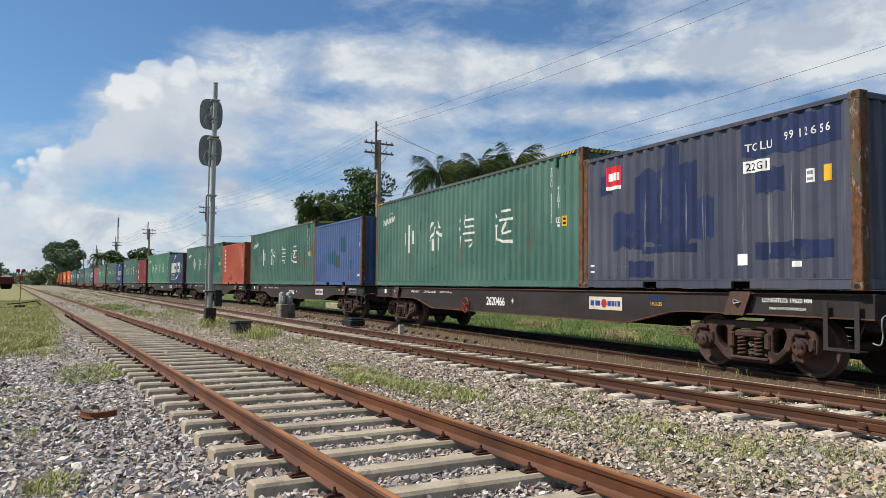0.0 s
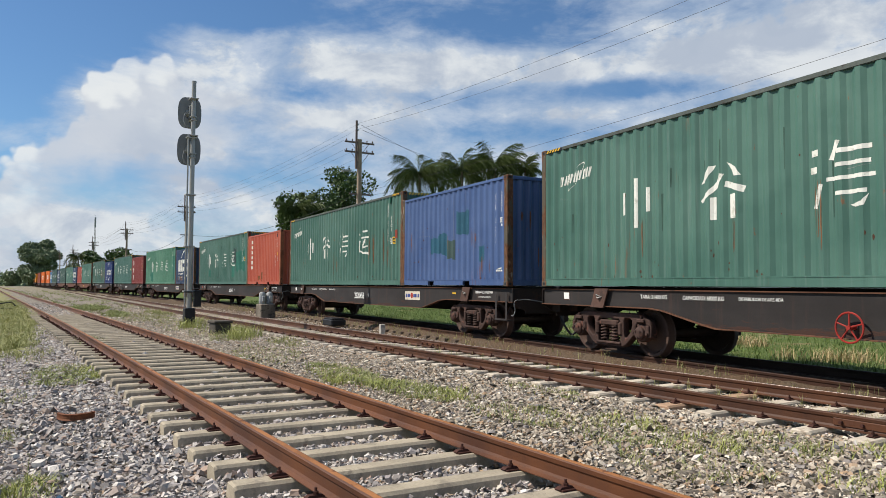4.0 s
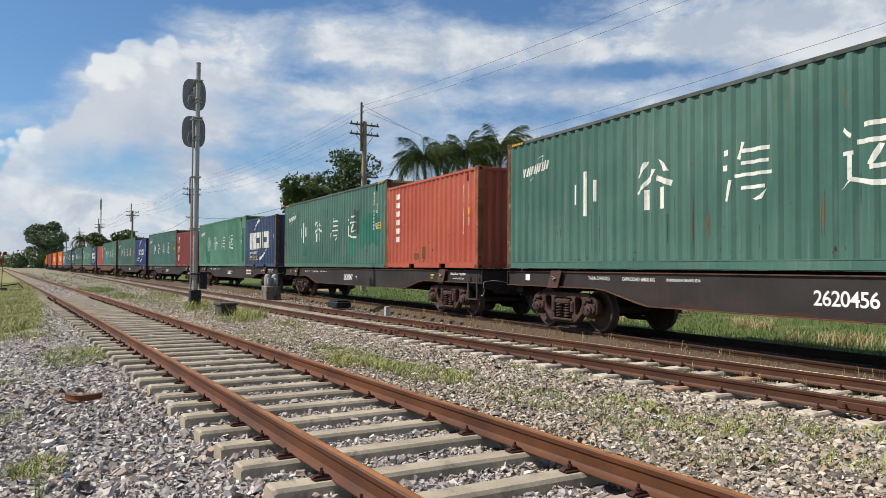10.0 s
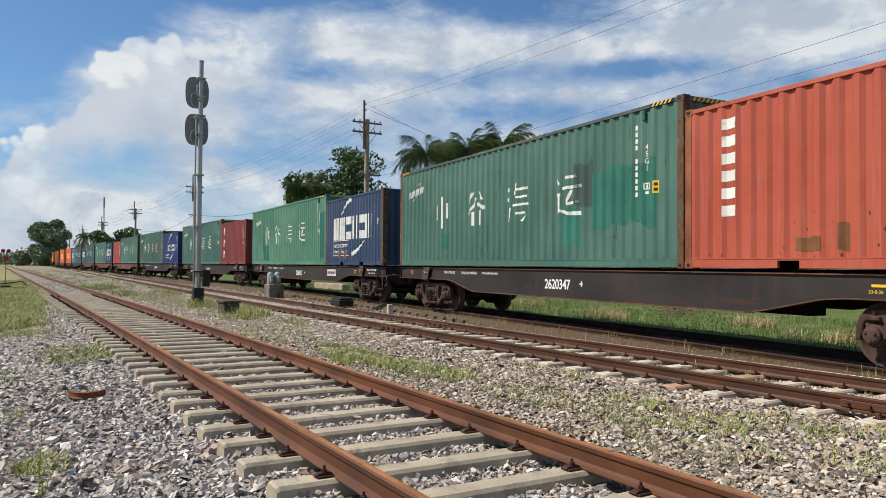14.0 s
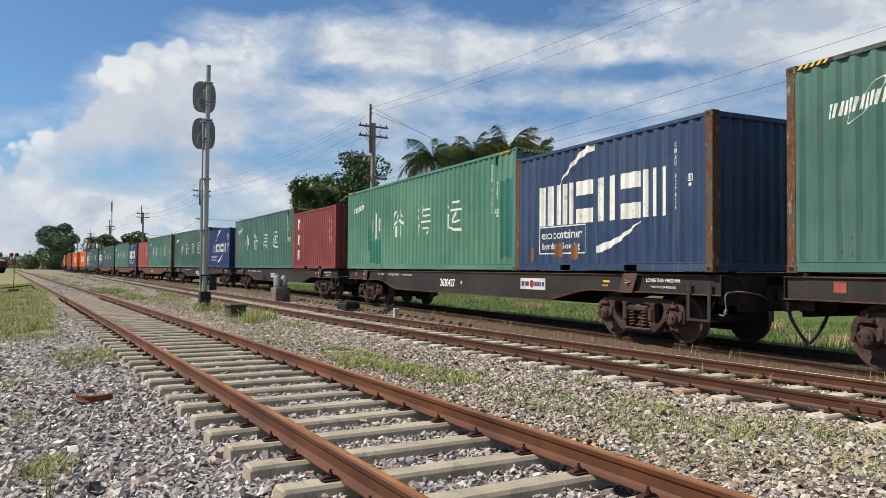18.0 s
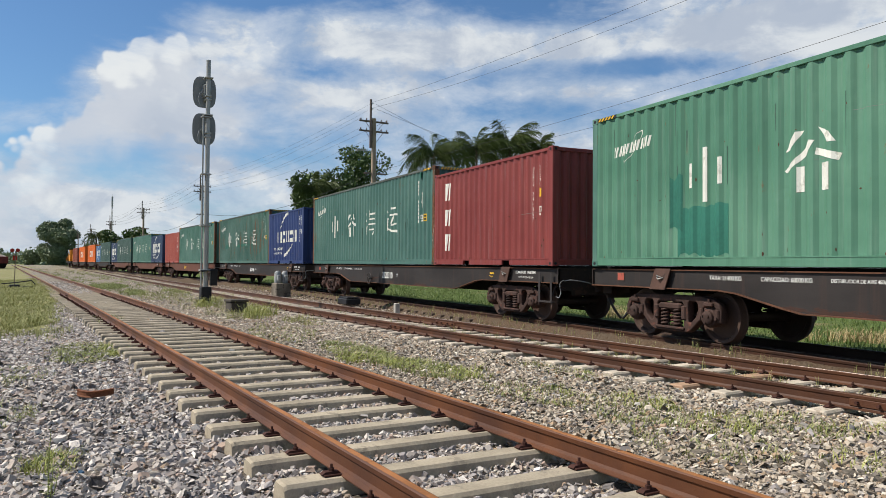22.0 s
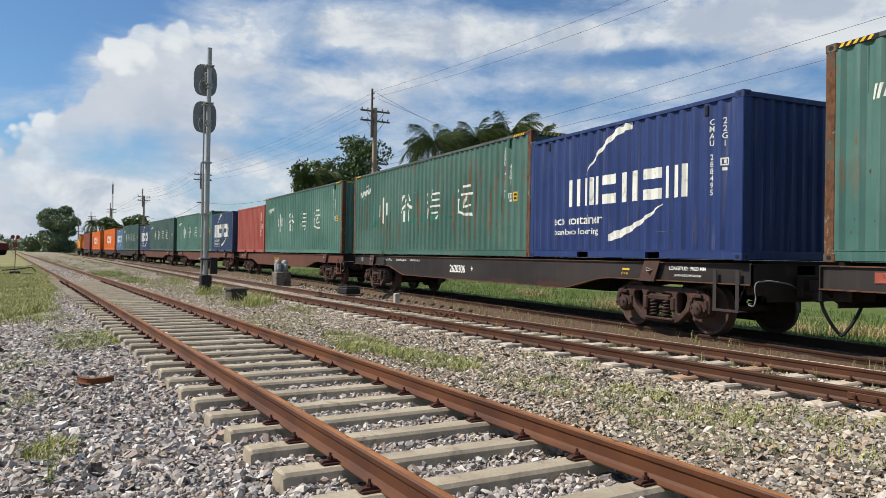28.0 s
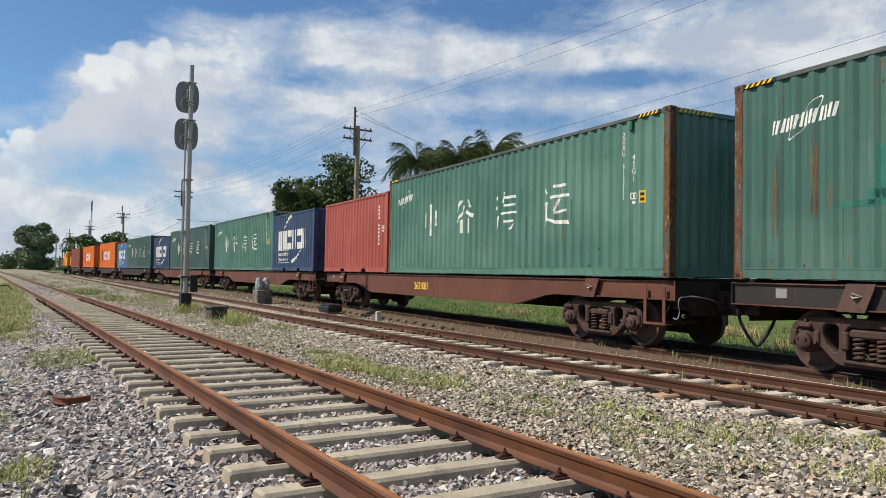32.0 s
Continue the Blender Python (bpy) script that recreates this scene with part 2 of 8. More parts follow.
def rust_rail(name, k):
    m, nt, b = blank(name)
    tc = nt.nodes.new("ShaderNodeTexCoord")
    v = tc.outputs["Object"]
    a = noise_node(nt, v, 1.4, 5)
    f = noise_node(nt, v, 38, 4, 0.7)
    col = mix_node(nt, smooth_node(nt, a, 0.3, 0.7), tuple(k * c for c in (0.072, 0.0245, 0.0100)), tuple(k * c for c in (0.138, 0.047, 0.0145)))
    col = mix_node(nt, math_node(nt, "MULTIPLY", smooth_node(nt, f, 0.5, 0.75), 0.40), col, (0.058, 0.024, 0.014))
    link(nt, col, b.inputs["Base Color"])
    b.inputs["Roughness"].default_value = 0.62
    b.inputs["Specular IOR Level"].default_value = 0.4
    bump(nt, b, f, 0.5, 0.004)
    return m


def stone(name, ramp_cols, rough=0.85):
    """Broken stone, each piece with a shade of its own."""
    m, nt, b = blank(name)
    g = nt.nodes.new("ShaderNodeNewGeometry")
    tc = nt.nodes.new("ShaderNodeTexCoord")
    r = nt.nodes.new("ShaderNodeValToRGB")
    r.color_ramp.interpolation = "LINEAR"
    n = len(ramp_cols)
    els = r.color_ramp.elements
    els[0].position, els[0].color = 0.0, (*ramp_cols[0], 1)
    els[1].position, els[1].color = 1.0, (*ramp_cols[-1], 1)
    for i in range(1, n - 1):
        e = els.new(i / (n - 1))
        e.color = (*ramp_cols[i], 1)
    link(nt, g.outputs["Random Per Island"], r.inputs[0])
    f = noise_node(nt, tc.outputs["Object"], 45, 5, 0.65)
    col = mix_node(nt, math_node(nt, "MULTIPLY", smooth_node(nt, f, 0.35, 0.7), 0.45), r.outputs[0], tuple(c * 0.55 for c in ramp_cols[n // 2]))
    link(nt, col, b.inputs["Base Color"])
    b.inputs["Roughness"].default_value = rough
    b.inputs["Specular IOR Level"].default_value = 0.25
    bump(nt, b, f, 0.5, 0.004)
    return m


def leaf_mat(name, dark, light, rough=0.55):
    m, nt, b = blank(name)
    g = nt.nodes.new("ShaderNodeNewGeometry")
    tc = nt.nodes.new("ShaderNodeTexCoord")
    big = noise_node(nt, tc.outputs["Object"], 0.8, 3)
    f = math_node(nt, "ADD", math_node(nt, "MULTIPLY", g.outputs["Random Per Island"], 0.6), math_node(nt, "MULTIPLY", big, 0.5))
    link(nt, mix_node(nt, f, dark, light), b.inputs["Base Color"])
    b.inputs["Roughness"].default_value = rough
    b.inputs["Specular IOR Level"].default_value = 0.3
    return m


def ground_mat():
    """Gravel, bare earth and turf over one sheet; the shares come from two point attributes."""
    m, nt, b = blank("ballast_earth_and_turf")
    tc = nt.nodes.new("ShaderNodeTexCoord")
    v = tc.outputs["Object"]
    at = nt.nodes.new("ShaderNodeAttribute")
    at.attribute_name = "turf"
    at2 = nt.nodes.new("ShaderNodeAttribute")
    at2.attribute_name = "pale"
    vo = nt.nodes.new("ShaderNodeTexVoronoi")
    vo.inputs["Scale"].default_value = 19
    link(nt, v, vo.inputs["Vector"])
    sep = nt.nodes.new("ShaderNodeSeparateColor")
    link(nt, vo.outputs["Color"], sep.inputs[0])
    grey = mix_node(nt, sep.outputs[0], (0.16, 0.145, 0.125), (0.42, 0.38, 0.33))
    beige = mix_node(nt, sep.outputs[0], (0.18, 0.155, 0.120), (0.46, 0.40, 0.325))
    grav = mix_node(nt, at2.outputs["Fac"], grey, beige)
    at5 = nt.nodes.new("ShaderNodeAttribute")
    at5.attribute_name = "fines"
    # bed colour kept dark to give the shade deep between loose stones
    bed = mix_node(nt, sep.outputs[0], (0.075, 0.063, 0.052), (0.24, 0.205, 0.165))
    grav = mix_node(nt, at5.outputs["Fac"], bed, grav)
    # cell edges darkened as well, like shade in the gaps of gravel
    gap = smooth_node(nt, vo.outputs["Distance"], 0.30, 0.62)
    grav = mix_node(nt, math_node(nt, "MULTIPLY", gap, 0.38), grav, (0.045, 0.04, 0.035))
    at3 = nt.nodes.new("ShaderNodeAttribute")
    at3.attribute_name = "earth"
    soil = mix_node(nt, noise_node(nt, v, 9.0, 6, 0.7), (0.045, 0.027, 0.016), (0.135, 0.086, 0.052))
    grav = mix_node(nt, math_node(nt, "MULTIPLY", at3.outputs["Fac"], 0.9), grav, soil)
    grav = mix_node(nt, math_node(nt, "MULTIPLY", smooth_node(nt, noise_node(nt, v, 2.6, 7, 0.75), 0.42, 0.62), 0.45), grav, (0.085, 0.072, 0.055))
    n1 = noise_node(nt, v, 0.35, 6, 0.6)
    n2 = noise_node(nt, scaled(nt, v, (1, 1, 1), (4, 2, 0)), 7.0, 6, 0.7)
    n3 = noise_node(nt, v, 42.0, 4, 0.7)
    turf = mix_node(nt, smooth_node(nt, n2, 0.3, 0.7), (0.17, 0.172, 0.072), (0.32, 0.30, 0.14))
    turf = mix_node(nt, smooth_node(nt, n1, 0.42, 0.68), turf, (0.29, 0.26, 0.15))
    turf = mix_node(nt, math_node(nt, "MULTIPLY", n3, 0.5), turf, (0.12, 0.125, 0.045))
    at4 = nt.nodes.new("ShaderNodeAttribute")
    at4.attribute_name = "lush"
    green = mix_node(nt, smooth_node(nt, n2, 0.3, 0.7), (0.050, 0.085, 0.020), (0.13, 0.16, 0.048))
    green = mix_node(nt, smooth_node(nt, n1, 0.56, 0.70), green, (0.22, 0.17, 0.09))
    turf = mix_node(nt, at4.outputs["Fac"], turf, green)
    edge = math_node(nt, "ADD", at.outputs["Fac"], math_node(nt, "MULTIPLY", math_node(nt, "SUBTRACT", n2, 0.5), 0.9))
    link(nt, mix_node(nt, smooth_node(nt, edge, 0.38, 0.62), grav, turf), b.inputs["Base Color"])
    b.inputs["Roughness"].default_value = 0.95
    b.inputs["Specular IOR Level"].default_value = 0.15
    h = math_node(nt, "SUBTRACT", math_node(nt, "MULTIPLY", n2, 0.6), math_node(nt, "MULTIPLY", vo.outputs["Distance"], 0.9))
    bump(nt, b, h, 0.8, 0.035)
    return m


M_GROUND = ground_mat()
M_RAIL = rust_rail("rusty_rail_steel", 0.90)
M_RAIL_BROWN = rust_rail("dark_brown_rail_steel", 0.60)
# two steels for the running track, the train's shade put into their colour
M_RAIL_SHADE = rust_rail("shade_brown_rail_steel", 0.36)
M_RAIL_DARK = plain("shade_darkened_rail_steel", (0.040, 0.024, 0.018), 0.7, 0, 0.3, 8, 0.002)
M_HEADRUST = plain("orange_rust_rail_head", (0.265, 0.112, 0.040), 0.7, 0, 0.35, 9, 0.001, (0.12, 0.046, 0.020))
M_BRIGHT = plain("worn_rail_head", (0.34, 0.27, 0.235), 0.42, 0.6, 0.15, 4)
M_FASTEN = plain("rusted_rail_clip", (0.055, 0.022, 0.016), 0.8, 0.0, 0.3, 20)
M_CONCRETE = plain("weathered_concrete", (0.345, 0.295, 0.22), 0.92, 0, 0.3, 7, 0.006, (0.245, 0.21, 0.16))
M_TIMBER = plain("old_timber", (0.13, 0.095, 0.07), 0.9, 0, 0.35, 9, 0.004)
M_STONE_GREY = stone("grey_crushed_stone", [(0.08, 0.074, 0.072), (0.34, 0.305, 0.28), (0.50, 0.45, 0.40), (0.16, 0.148, 0.15), (0.44, 0.40, 0.385), (0.68, 0.63, 0.56), (0.24, 0.215, 0.205), (0.38, 0.27, 0.20), (0.80, 0.76, 0.70)])
M_STONE_PALE = stone("pale_limestone_gravel", [(0.09, 0.073, 0.055), (0.37, 0.305, 0.23), (0.54, 0.455, 0.35), (0.16, 0.136, 0.112), (0.45, 0.39, 0.32), (0.74, 0.66, 0.54), (0.27, 0.226, 0.178), (0.43, 0.285, 0.17), (0.20, 0.198, 0.205)])
M_GRASS = leaf_mat("dry_green_grass", (0.165, 0.19, 0.052), (0.42, 0.405, 0.165))
M_GRASS_FAR = leaf_mat("lush_grass", (0.050, 0.095, 0.016), (0.125, 0.180, 0.040))
M_LEAF = leaf_mat("broad_leaf_green", (0.026, 0.056, 0.014), (0.095, 0.145, 0.038))
# leaf green lightened so that the haze of distance lies in the colour
M_LEAF_FAR = leaf_mat("haze_paled_leaf_green", (0.085, 0.125, 0.062), (0.19, 0.235, 0.13))
M_PALM = leaf_mat("palm_leaf_green", (0.034, 0.060, 0.016), (0.125, 0.160, 0.048))
M_BARK = plain("grey_bark", (0.16, 0.125, 0.095), 0.9, 0, 0.3, 8, 0.01)
M_WHITE = plain("weathered_white_paint", (0.72, 0.72, 0.69), 0.6, 0, 0.1, 5)
M_YELLOW = plain("yellow_marking", (0.70, 0.42, 0.03), 0.55, 0, 0.12, 8)
M_BLACK = plain("black_painted_steel", (0.018, 0.018, 0.02), 0.5, 0, 0.3, 6)
M_WAGON = plain("dark_grey_wagon_paint", (0.036, 0.031, 0.030), 0.62, 0, 0.3, 3, 0.001, (0.060, 0.034, 0.024))


def sill_paint(name, color, rust):
    """Grimy wagon paint: road dust, faint upright runs, and bare rust blistering through low down."""
    m, nt, b = blank(name)
    v, rnd = own_space(nt)
    tc = nt.nodes.new("ShaderNodeTexCoord")
    sep = nt.nodes.new("ShaderNodeSeparateXYZ")
    link(nt, tc.outputs["Object"], sep.inputs[0])
    big = noise_node(nt, scaled(nt, v, (0.5, 0.5, 1.2)), 1.0, 5)
    col = mix_node(nt, smooth_node(nt, big, 0.3, 0.7), tuple(c * 0.72 for c in color), tuple(c * 1.3 for c in color))
    run = smooth_node(nt, noise_node(nt, scaled(nt, v, (6, 6, 0.4)), 1.0, 5, 0.6), 0.50, 0.74)
    col = mix_node(nt, math_node(nt, "MULTIPLY", run, 0.6), col, tuple(0.55 * c + 0.6 * r for c, r in zip(color, rust)))
    low = noise_node(nt, scaled(nt, v, (1.1, 1.1, 7.0), (3, 1, 2)), 1.0, 7, 0.68)
    edge = math_node(nt, "SUBTRACT", low, math_node(nt, "MULTIPLY", math_node(nt, "SUBTRACT", sep.outputs[2], 0.68), 0.42))
    spots = smooth_node(nt, edge, 0.54, 0.59)
    col = mix_node(nt, math_node(nt, "MULTIPLY", spots, 0.85), col, mix_node(nt, noise_node(nt, v, 30, 3), tuple(c * 0.6 for c in rust), rust))
    fine = noise_node(nt, v, 34, 4, 0.65)
    link(nt, mix_node(nt, math_node(nt, "MULTIPLY", smooth_node(nt, fine, 0.5, 0.8), 0.35), col, tuple(c * 0.55 for c in color)), b.inputs["Base Color"])
    b.inputs["Roughness"].default_value = 0.66
    b.inputs["Specular IOR Level"].default_value = 0.2
    bump(nt, b, math_node(nt, "ADD", fine, math_node(nt, "MULTIPLY", spots, 0.6)), 0.4, 0.003)
    MATS[name] = m
    return m


M_SILL = sill_paint("grimy_dark_grey_sill_paint", (0.029, 0.0255, 0.0245), (0.070, 0.034, 0.024))
M_WAGON_RUST = plain("rust_brown_wagon_paint", (0.115, 0.046, 0.030), 0.65, 0, 0.25, 3, 0.001, (0.09, 0.04, 0.028))
M_BOGIE = plain("brown_dusty_cast_steel", (0.055, 0.032, 0.026), 0.78, 0, 0.5, 7, 0.002, (0.105, 0.045, 0.032))
M_WHEEL = plain("dusty_wheel_steel", (0.075, 0.047, 0.037), 0.6, 0.0, 0.22, 4, 0.001)
M_TREAD = plain("polished_wheel_tread", (0.30, 0.25, 0.22), 0.35, 0.8, 0.1, 4)
M_GALV = plain("grey_galvanised_steel", (0.33, 0.33, 0.31), 0.5, 0.3, 0.15, 5)
M_FLANGE = plain("rusty_sill_flange", (0.105, 0.048, 0.028), 0.8, 0, 0.45, 5, 0.001, (0.045, 0.030, 0.025))
M_BRACKET = plain("brown_bracket_paint", (0.085, 0.048, 0.037), 0.75, 0, 0.3, 6, 0.001, (0.055, 0.036, 0.03))
M_HEAD = plain("brown_black_end_plate", (0.028, 0.020, 0.017), 0.8, 0, 0.4, 4, 0.001, (0.05, 0.028, 0.02))
M_DISC = plain("dull_grey_signal_paint", (0.215, 0.225, 0.225), 0.6, 0, 0.12, 3)
M_WOODPOLE = plain("weathered_pole_wood", (0.30, 0.235, 0.17), 0.85, 0, 0.25, 6, 0.006)
M_STEELPOLE = plain("brown_grey_pole_wood", (0.15, 0.115, 0.10), 0.7, 0, 0.2, 6)
M_WIRE = plain("dark_wire", (0.03, 0.03, 0.032), 0.5, 0.3, 0.05, 5)
def post_paint(name, rust, paint, pale):
    """Corner steel whose old paint has flaked: rust, remains of paint and bare pale scale."""
    m, nt, b = blank(name)
    v, rnd = own_space(nt)
    a = noise_node(nt, scaled(nt, v, (5, 5, 1.6)), 1.0, 6, 0.65)
    f = noise_node(nt, scaled(nt, v, (14, 14, 8), (3, 1, 4)), 1.0, 6, 0.7)
    g = noise_node(nt, scaled(nt, v, (9, 9, 4), (7, 2, 1)), 1.0, 7, 0.72)
    col = mix_node(nt, smooth_node(nt, f, 0.35, 0.65), tuple(c * 0.5 for c in rust), rust)
    col = mix_node(nt, smooth_node(nt, a, 0.50, 0.58), col, paint)
    col = mix_node(nt, math_node(nt, "MULTIPLY", smooth_node(nt, g, 0.58, 0.64), 0.75), col, pale)
    link(nt, col, b.inputs["Base Color"])
    b.inputs["Roughness"].default_value = 0.85
    b.inputs["Specular IOR Level"].default_value = 0.2
    bump(nt, b, f, 0.5, 0.003)
    return m


M_POSTRUST = post_paint("rusted_corner_steel", (0.150, 0.070, 0.036), (0.085, 0.072, 0.052), (0.27, 0.22, 0.175))
M_POSTORANGE = plain("blotched_orange_post_paint", (0.23, 0.082, 0.042), 0.85, 0, 0.45, 9, 0.002, (0.10, 0.05, 0.034))
M_TOPRAIL = plain("grimy_grey_green_rail_paint", (0.075, 0.088, 0.080), 0.75, 0, 0.35, 4, 0.001, (0.05, 0.045, 0.04))
M_WEED = leaf_mat("low_green_weed", (0.11, 0.15, 0.035), (0.30, 0.32, 0.11))
M_YELLOWWEED = leaf_mat("yellow_green_weed", (0.16, 0.20, 0.04), (0.42, 0.42, 0.13))
M_DARK = plain("underframe_black", (0.010, 0.009, 0.008), 0.9, 0, 0.3, 5)
M_RED = plain("faded_red_paint", (0.30, 0.03, 0.022), 0.55, 0, 0.2, 6)
M_REFLECT = plain("faded_red_plate_paint", (0.36, 0.085, 0.06), 0.6, 0, 0.3, 12, 0, (0.16, 0.06, 0.045))
M_STICKER = plain("white_sticker", (0.75, 0.75, 0.72), 0.5, 0, 0.06, 4)

PAINT = {
    "green": container_paint("faded_green_container_paint", (0.046, 0.130, 0.099), (0.096, 0.198, 0.158), 0.45),
    "green_worn": container_paint("dull_worn_green_container_paint", (0.040, 0.110, 0.085), (0.074, 0.158, 0.124), 0.55),
    "green_dull": container_paint("dull_grey_green_container_paint", (0.036, 0.078, 0.066), (0.060, 0.110, 0.095), 0.4),
    "green_light": container_paint("light_green_container_paint", (0.056, 0.168, 0.108), (0.106, 0.242, 0.163), 0.3),
    "green_rusty": container_paint("rust_streaked_green_container_paint", (0.037, 0.102, 0.080), (0.070, 0.146, 0.118), 1.3),
    "green_dark": container_paint("dark_green_container_paint", (0.036, 0.108, 0.090), (0.072, 0.158, 0.132), 0.5),
    "blue_grey": container_paint("faded_blue_grey_container_paint", (0.041, 0.047, 0.076), (0.070, 0.074, 0.100), 0.8),
    "blue": container_paint("blue_container_paint", (0.041, 0.081, 0.200), (0.069, 0.116, 0.248), 0.5),
    "navy": container_paint("navy_container_paint", (0.017, 0.038, 0.090), (0.035, 0.062, 0.122), 0.4),
    "royal": container_paint("deep_blue_container_paint", (0.010, 0.027, 0.115), (0.017, 0.038, 0.135), 0.1),
    "sky": container_paint("light_blue_container_paint", (0.05, 0.13, 0.27), (0.08, 0.17, 0.30), 0.2),
    "coral": container_paint("orange_red_container_paint", (0.35, 0.062, 0.032), (0.41, 0.095, 0.052), 0.3),
    "maroon": container_paint("maroon_container_paint", (0.17, 0.026, 0.024), (0.212, 0.041, 0.035), 0.25),
    "red": container_paint("pale_red_container_paint", (0.30, 0.058, 0.042), (0.36, 0.09, 0.065), 0.3),
    "orange": container_paint("bright_orange_container_paint", (0.62, 0.115, 0.008), (0.66, 0.15, 0.02), 0.1),
    "brown": container_paint("brown_red_container_paint", (0.20, 0.045, 0.025), (0.25, 0.065, 0.04), 0.4),
}


# ---- mesh building ----
class Shape:
    """Collects points and faces for one mesh."""

    def __init__(self):
        self.v, self.f, self.smooth = [], [], []

    def add(self, verts, faces, smooth=False, m=None):
        k = len(self.v)
        self.v += [tuple(m @ Vector(p)) for p in verts] if m is not None else [tuple(p) for p in verts]
        self.f += [tuple(i + k for i in f) for f in faces]
        self.smooth += [smooth] * len(faces)
        return self

    def box(self, x0, x1, y0, y1, z0, z1, c=0.0, m=None):
        """A box, its upright and long edges cut by c."""
        if c <= 0:
            vs = [(x, y, z) for z in (z0, z1) for x, y in ((x0, y0), (x1, y0), (x1, y1), (x0, y1))]
            return self.add(vs, [(3, 2, 1, 0), (4, 5, 6, 7), (0, 1, 5, 4), (1, 2, 6, 5), (2, 3, 7, 6), (3, 0, 4, 7)], m=m)
        rings = []
        for z, q in ((z0, c), (z0 + c, 0), (z1 - c, 0), (z1, c)):
            a0, a1, b0, b1 = x0 + q, x1 - q, y0 + q, y1 - q
            rings.append([(a0 + c, b0, z), (a1 - c, b0, z), (a1, b0 + c, z), (a1, b1 - c, z), (a1 - c, b1, z), (a0 + c, b1, z), (a0, b1 - c, z), (a0, b0 + c, z)])
        return self.loft(rings, m=m)

    def loft(self, rings, m=None, smooth=False, caps=True):
        n = len(rings[0])
        vs = [p for r in rings for p in r]
        fs = [(i * n + j, i * n + (j + 1) % n, (i + 1) * n + (j + 1) % n, (i + 1) * n + j) for i in range(len(rings) - 1) for j in range(n)]
        self.add(vs, fs, smooth, m)
        if caps:
            k = len(self.v) - len(vs)
            self.f += [tuple(k + i for i in reversed(range(n))), tuple(k + len(vs) - n + i for i in range(n))]
            self.smooth += [False, False]
        return self

    def prism(self, pts, y0, y1, m=None):
        """A plate: the outline pts in x and z, from y0 to y1."""
        n = len(pts)
        vs = [(x, y0, z) for x, z in pts] + [(x, y1, z) for x, z in pts]
        fs = [tuple(range(n)), tuple(reversed(range(n, 2 * n)))] + [(i + n, (i + 1) % n + n, (i + 1) % n, i) for i in range(n)]
        return self.add(vs, fs, m=m)

    def tube(self, pts, r, n=8, smooth=True):
        """A round bar along points; r is one radius or one for each point."""
        pts = [Vector(p) for p in pts]
        rs = r if isinstance(r, (list, tuple)) else [r] * len(pts)
        rings = []
        for i, p in enumerate(pts):
            d = (pts[min(i + 1, len(pts) - 1)] - pts[max(i - 1, 0)]).normalized()
            a = d.orthogonal().normalized() if i == 0 else (a - d * a.dot(d)).normalized()
            b = d.cross(a)
            rings.append([tuple(p + rs[i] * (math.cos(2 * math.pi * j / n) * a + math.sin(2 * math.pi * j / n) * b)) for j in range(n)])
        return self.loft(rings, smooth=smooth)

    def lathe(self, prof, n=24, m=None, smooth=True):
        """Turned about the y axis: prof holds (radius, y)."""
        rings = [[(r * math.cos(2 * math.pi * j / n), y, r * math.sin(2 * math.pi * j / n)) for j in range(n)] for r, y in prof]
        return self.loft(rings, m=m, smooth=smooth)

    def mesh(self, name):
        me = bpy.data.meshes.new(name)
        me.from_pydata(self.v, [], self.f)
        me.polygons.foreach_set("use_smooth", self.smooth)
        if any(self.smooth):
            me.set_sharp_from_angle(angle=radians(38))
        me.update()
        return me


def part(name, shape, material, parent=None, label="", m=None):
    """One mesh object under a thing or a part. shape: a Shape, or mesh data to share."""
    me = shape.mesh(name) if isinstance(shape, Shape) else shape
    if not me.materials:
        me.materials.append(material)
    ob = new(name, me)
    if me.materials[0] != material:
        ob.material_slots[0].link = "OBJECT"
        ob.material_slots[0].material = material
    if parent is not None:
        ob.parent = parent
    if m is not None:
        ob.matrix_basis = m
    if label:
        tagged(ob, label)
    return ob


def raw_mesh(name, verts, faces, material, smooth=False):
    """A large mesh from arrays; all faces have as many corners."""
    me = bpy.data.meshes.new(name)
    n, k = faces.shape
    me.vertices.add(len(verts))
    me.vertices.foreach_set("co", np.ascontiguousarray(verts, np.float32).ravel())
    me.loops.add(n * k)
    me.loops.foreach_set("vertex_index", np.ascontiguousarray(faces, np.int32).ravel())
    me.polygons.add(n)
    me.polygons.foreach_set("loop_start", np.arange(0, n * k, k, dtype=np.int32))
    me.polygons.foreach_set("use_smooth", np.full(n, smooth))
    me.materials.append(material)
    me.update(calc_edges=True)
    return me


# ---- the lie of the tracks ----
# each: y at x = 0, slope, bend of the slope, length of the bend, height of the rail head
TRACK = {"A": (2.612, 0.1175, 0.0005, 30.0, 0.268), "B": (8.607, 0.1607, -0.00206, 30.0, 0.129), "C": (9.751, 0.0, 0.002178, 60.0, 0.190)}


def lie(tr, x):
    """y and slope of a track's middle line at x."""
    y0, s, k, xb, _ = TRACK[tr]
    a = np.maximum(-np.asarray(x, float), 0)
    near, far = np.minimum(a, xb), np.maximum(a - xb, 0)
    return y0 + s * np.maximum(np.asarray(x, float), 0) - s * near - k * near ** 2 / 2 - (s + k * xb) * far, s + k * near


def on_track(tr, x, side=0.0, z=0.0):
    y, s = lie(tr, x)
    h = math.atan(s)
    return Matrix.Translation((x - side * math.sin(h), float(y) + side * math.cos(h), TRACK[tr][4] + z)) @ pose(0, 0, 0, 0, 0, math.degrees(h))


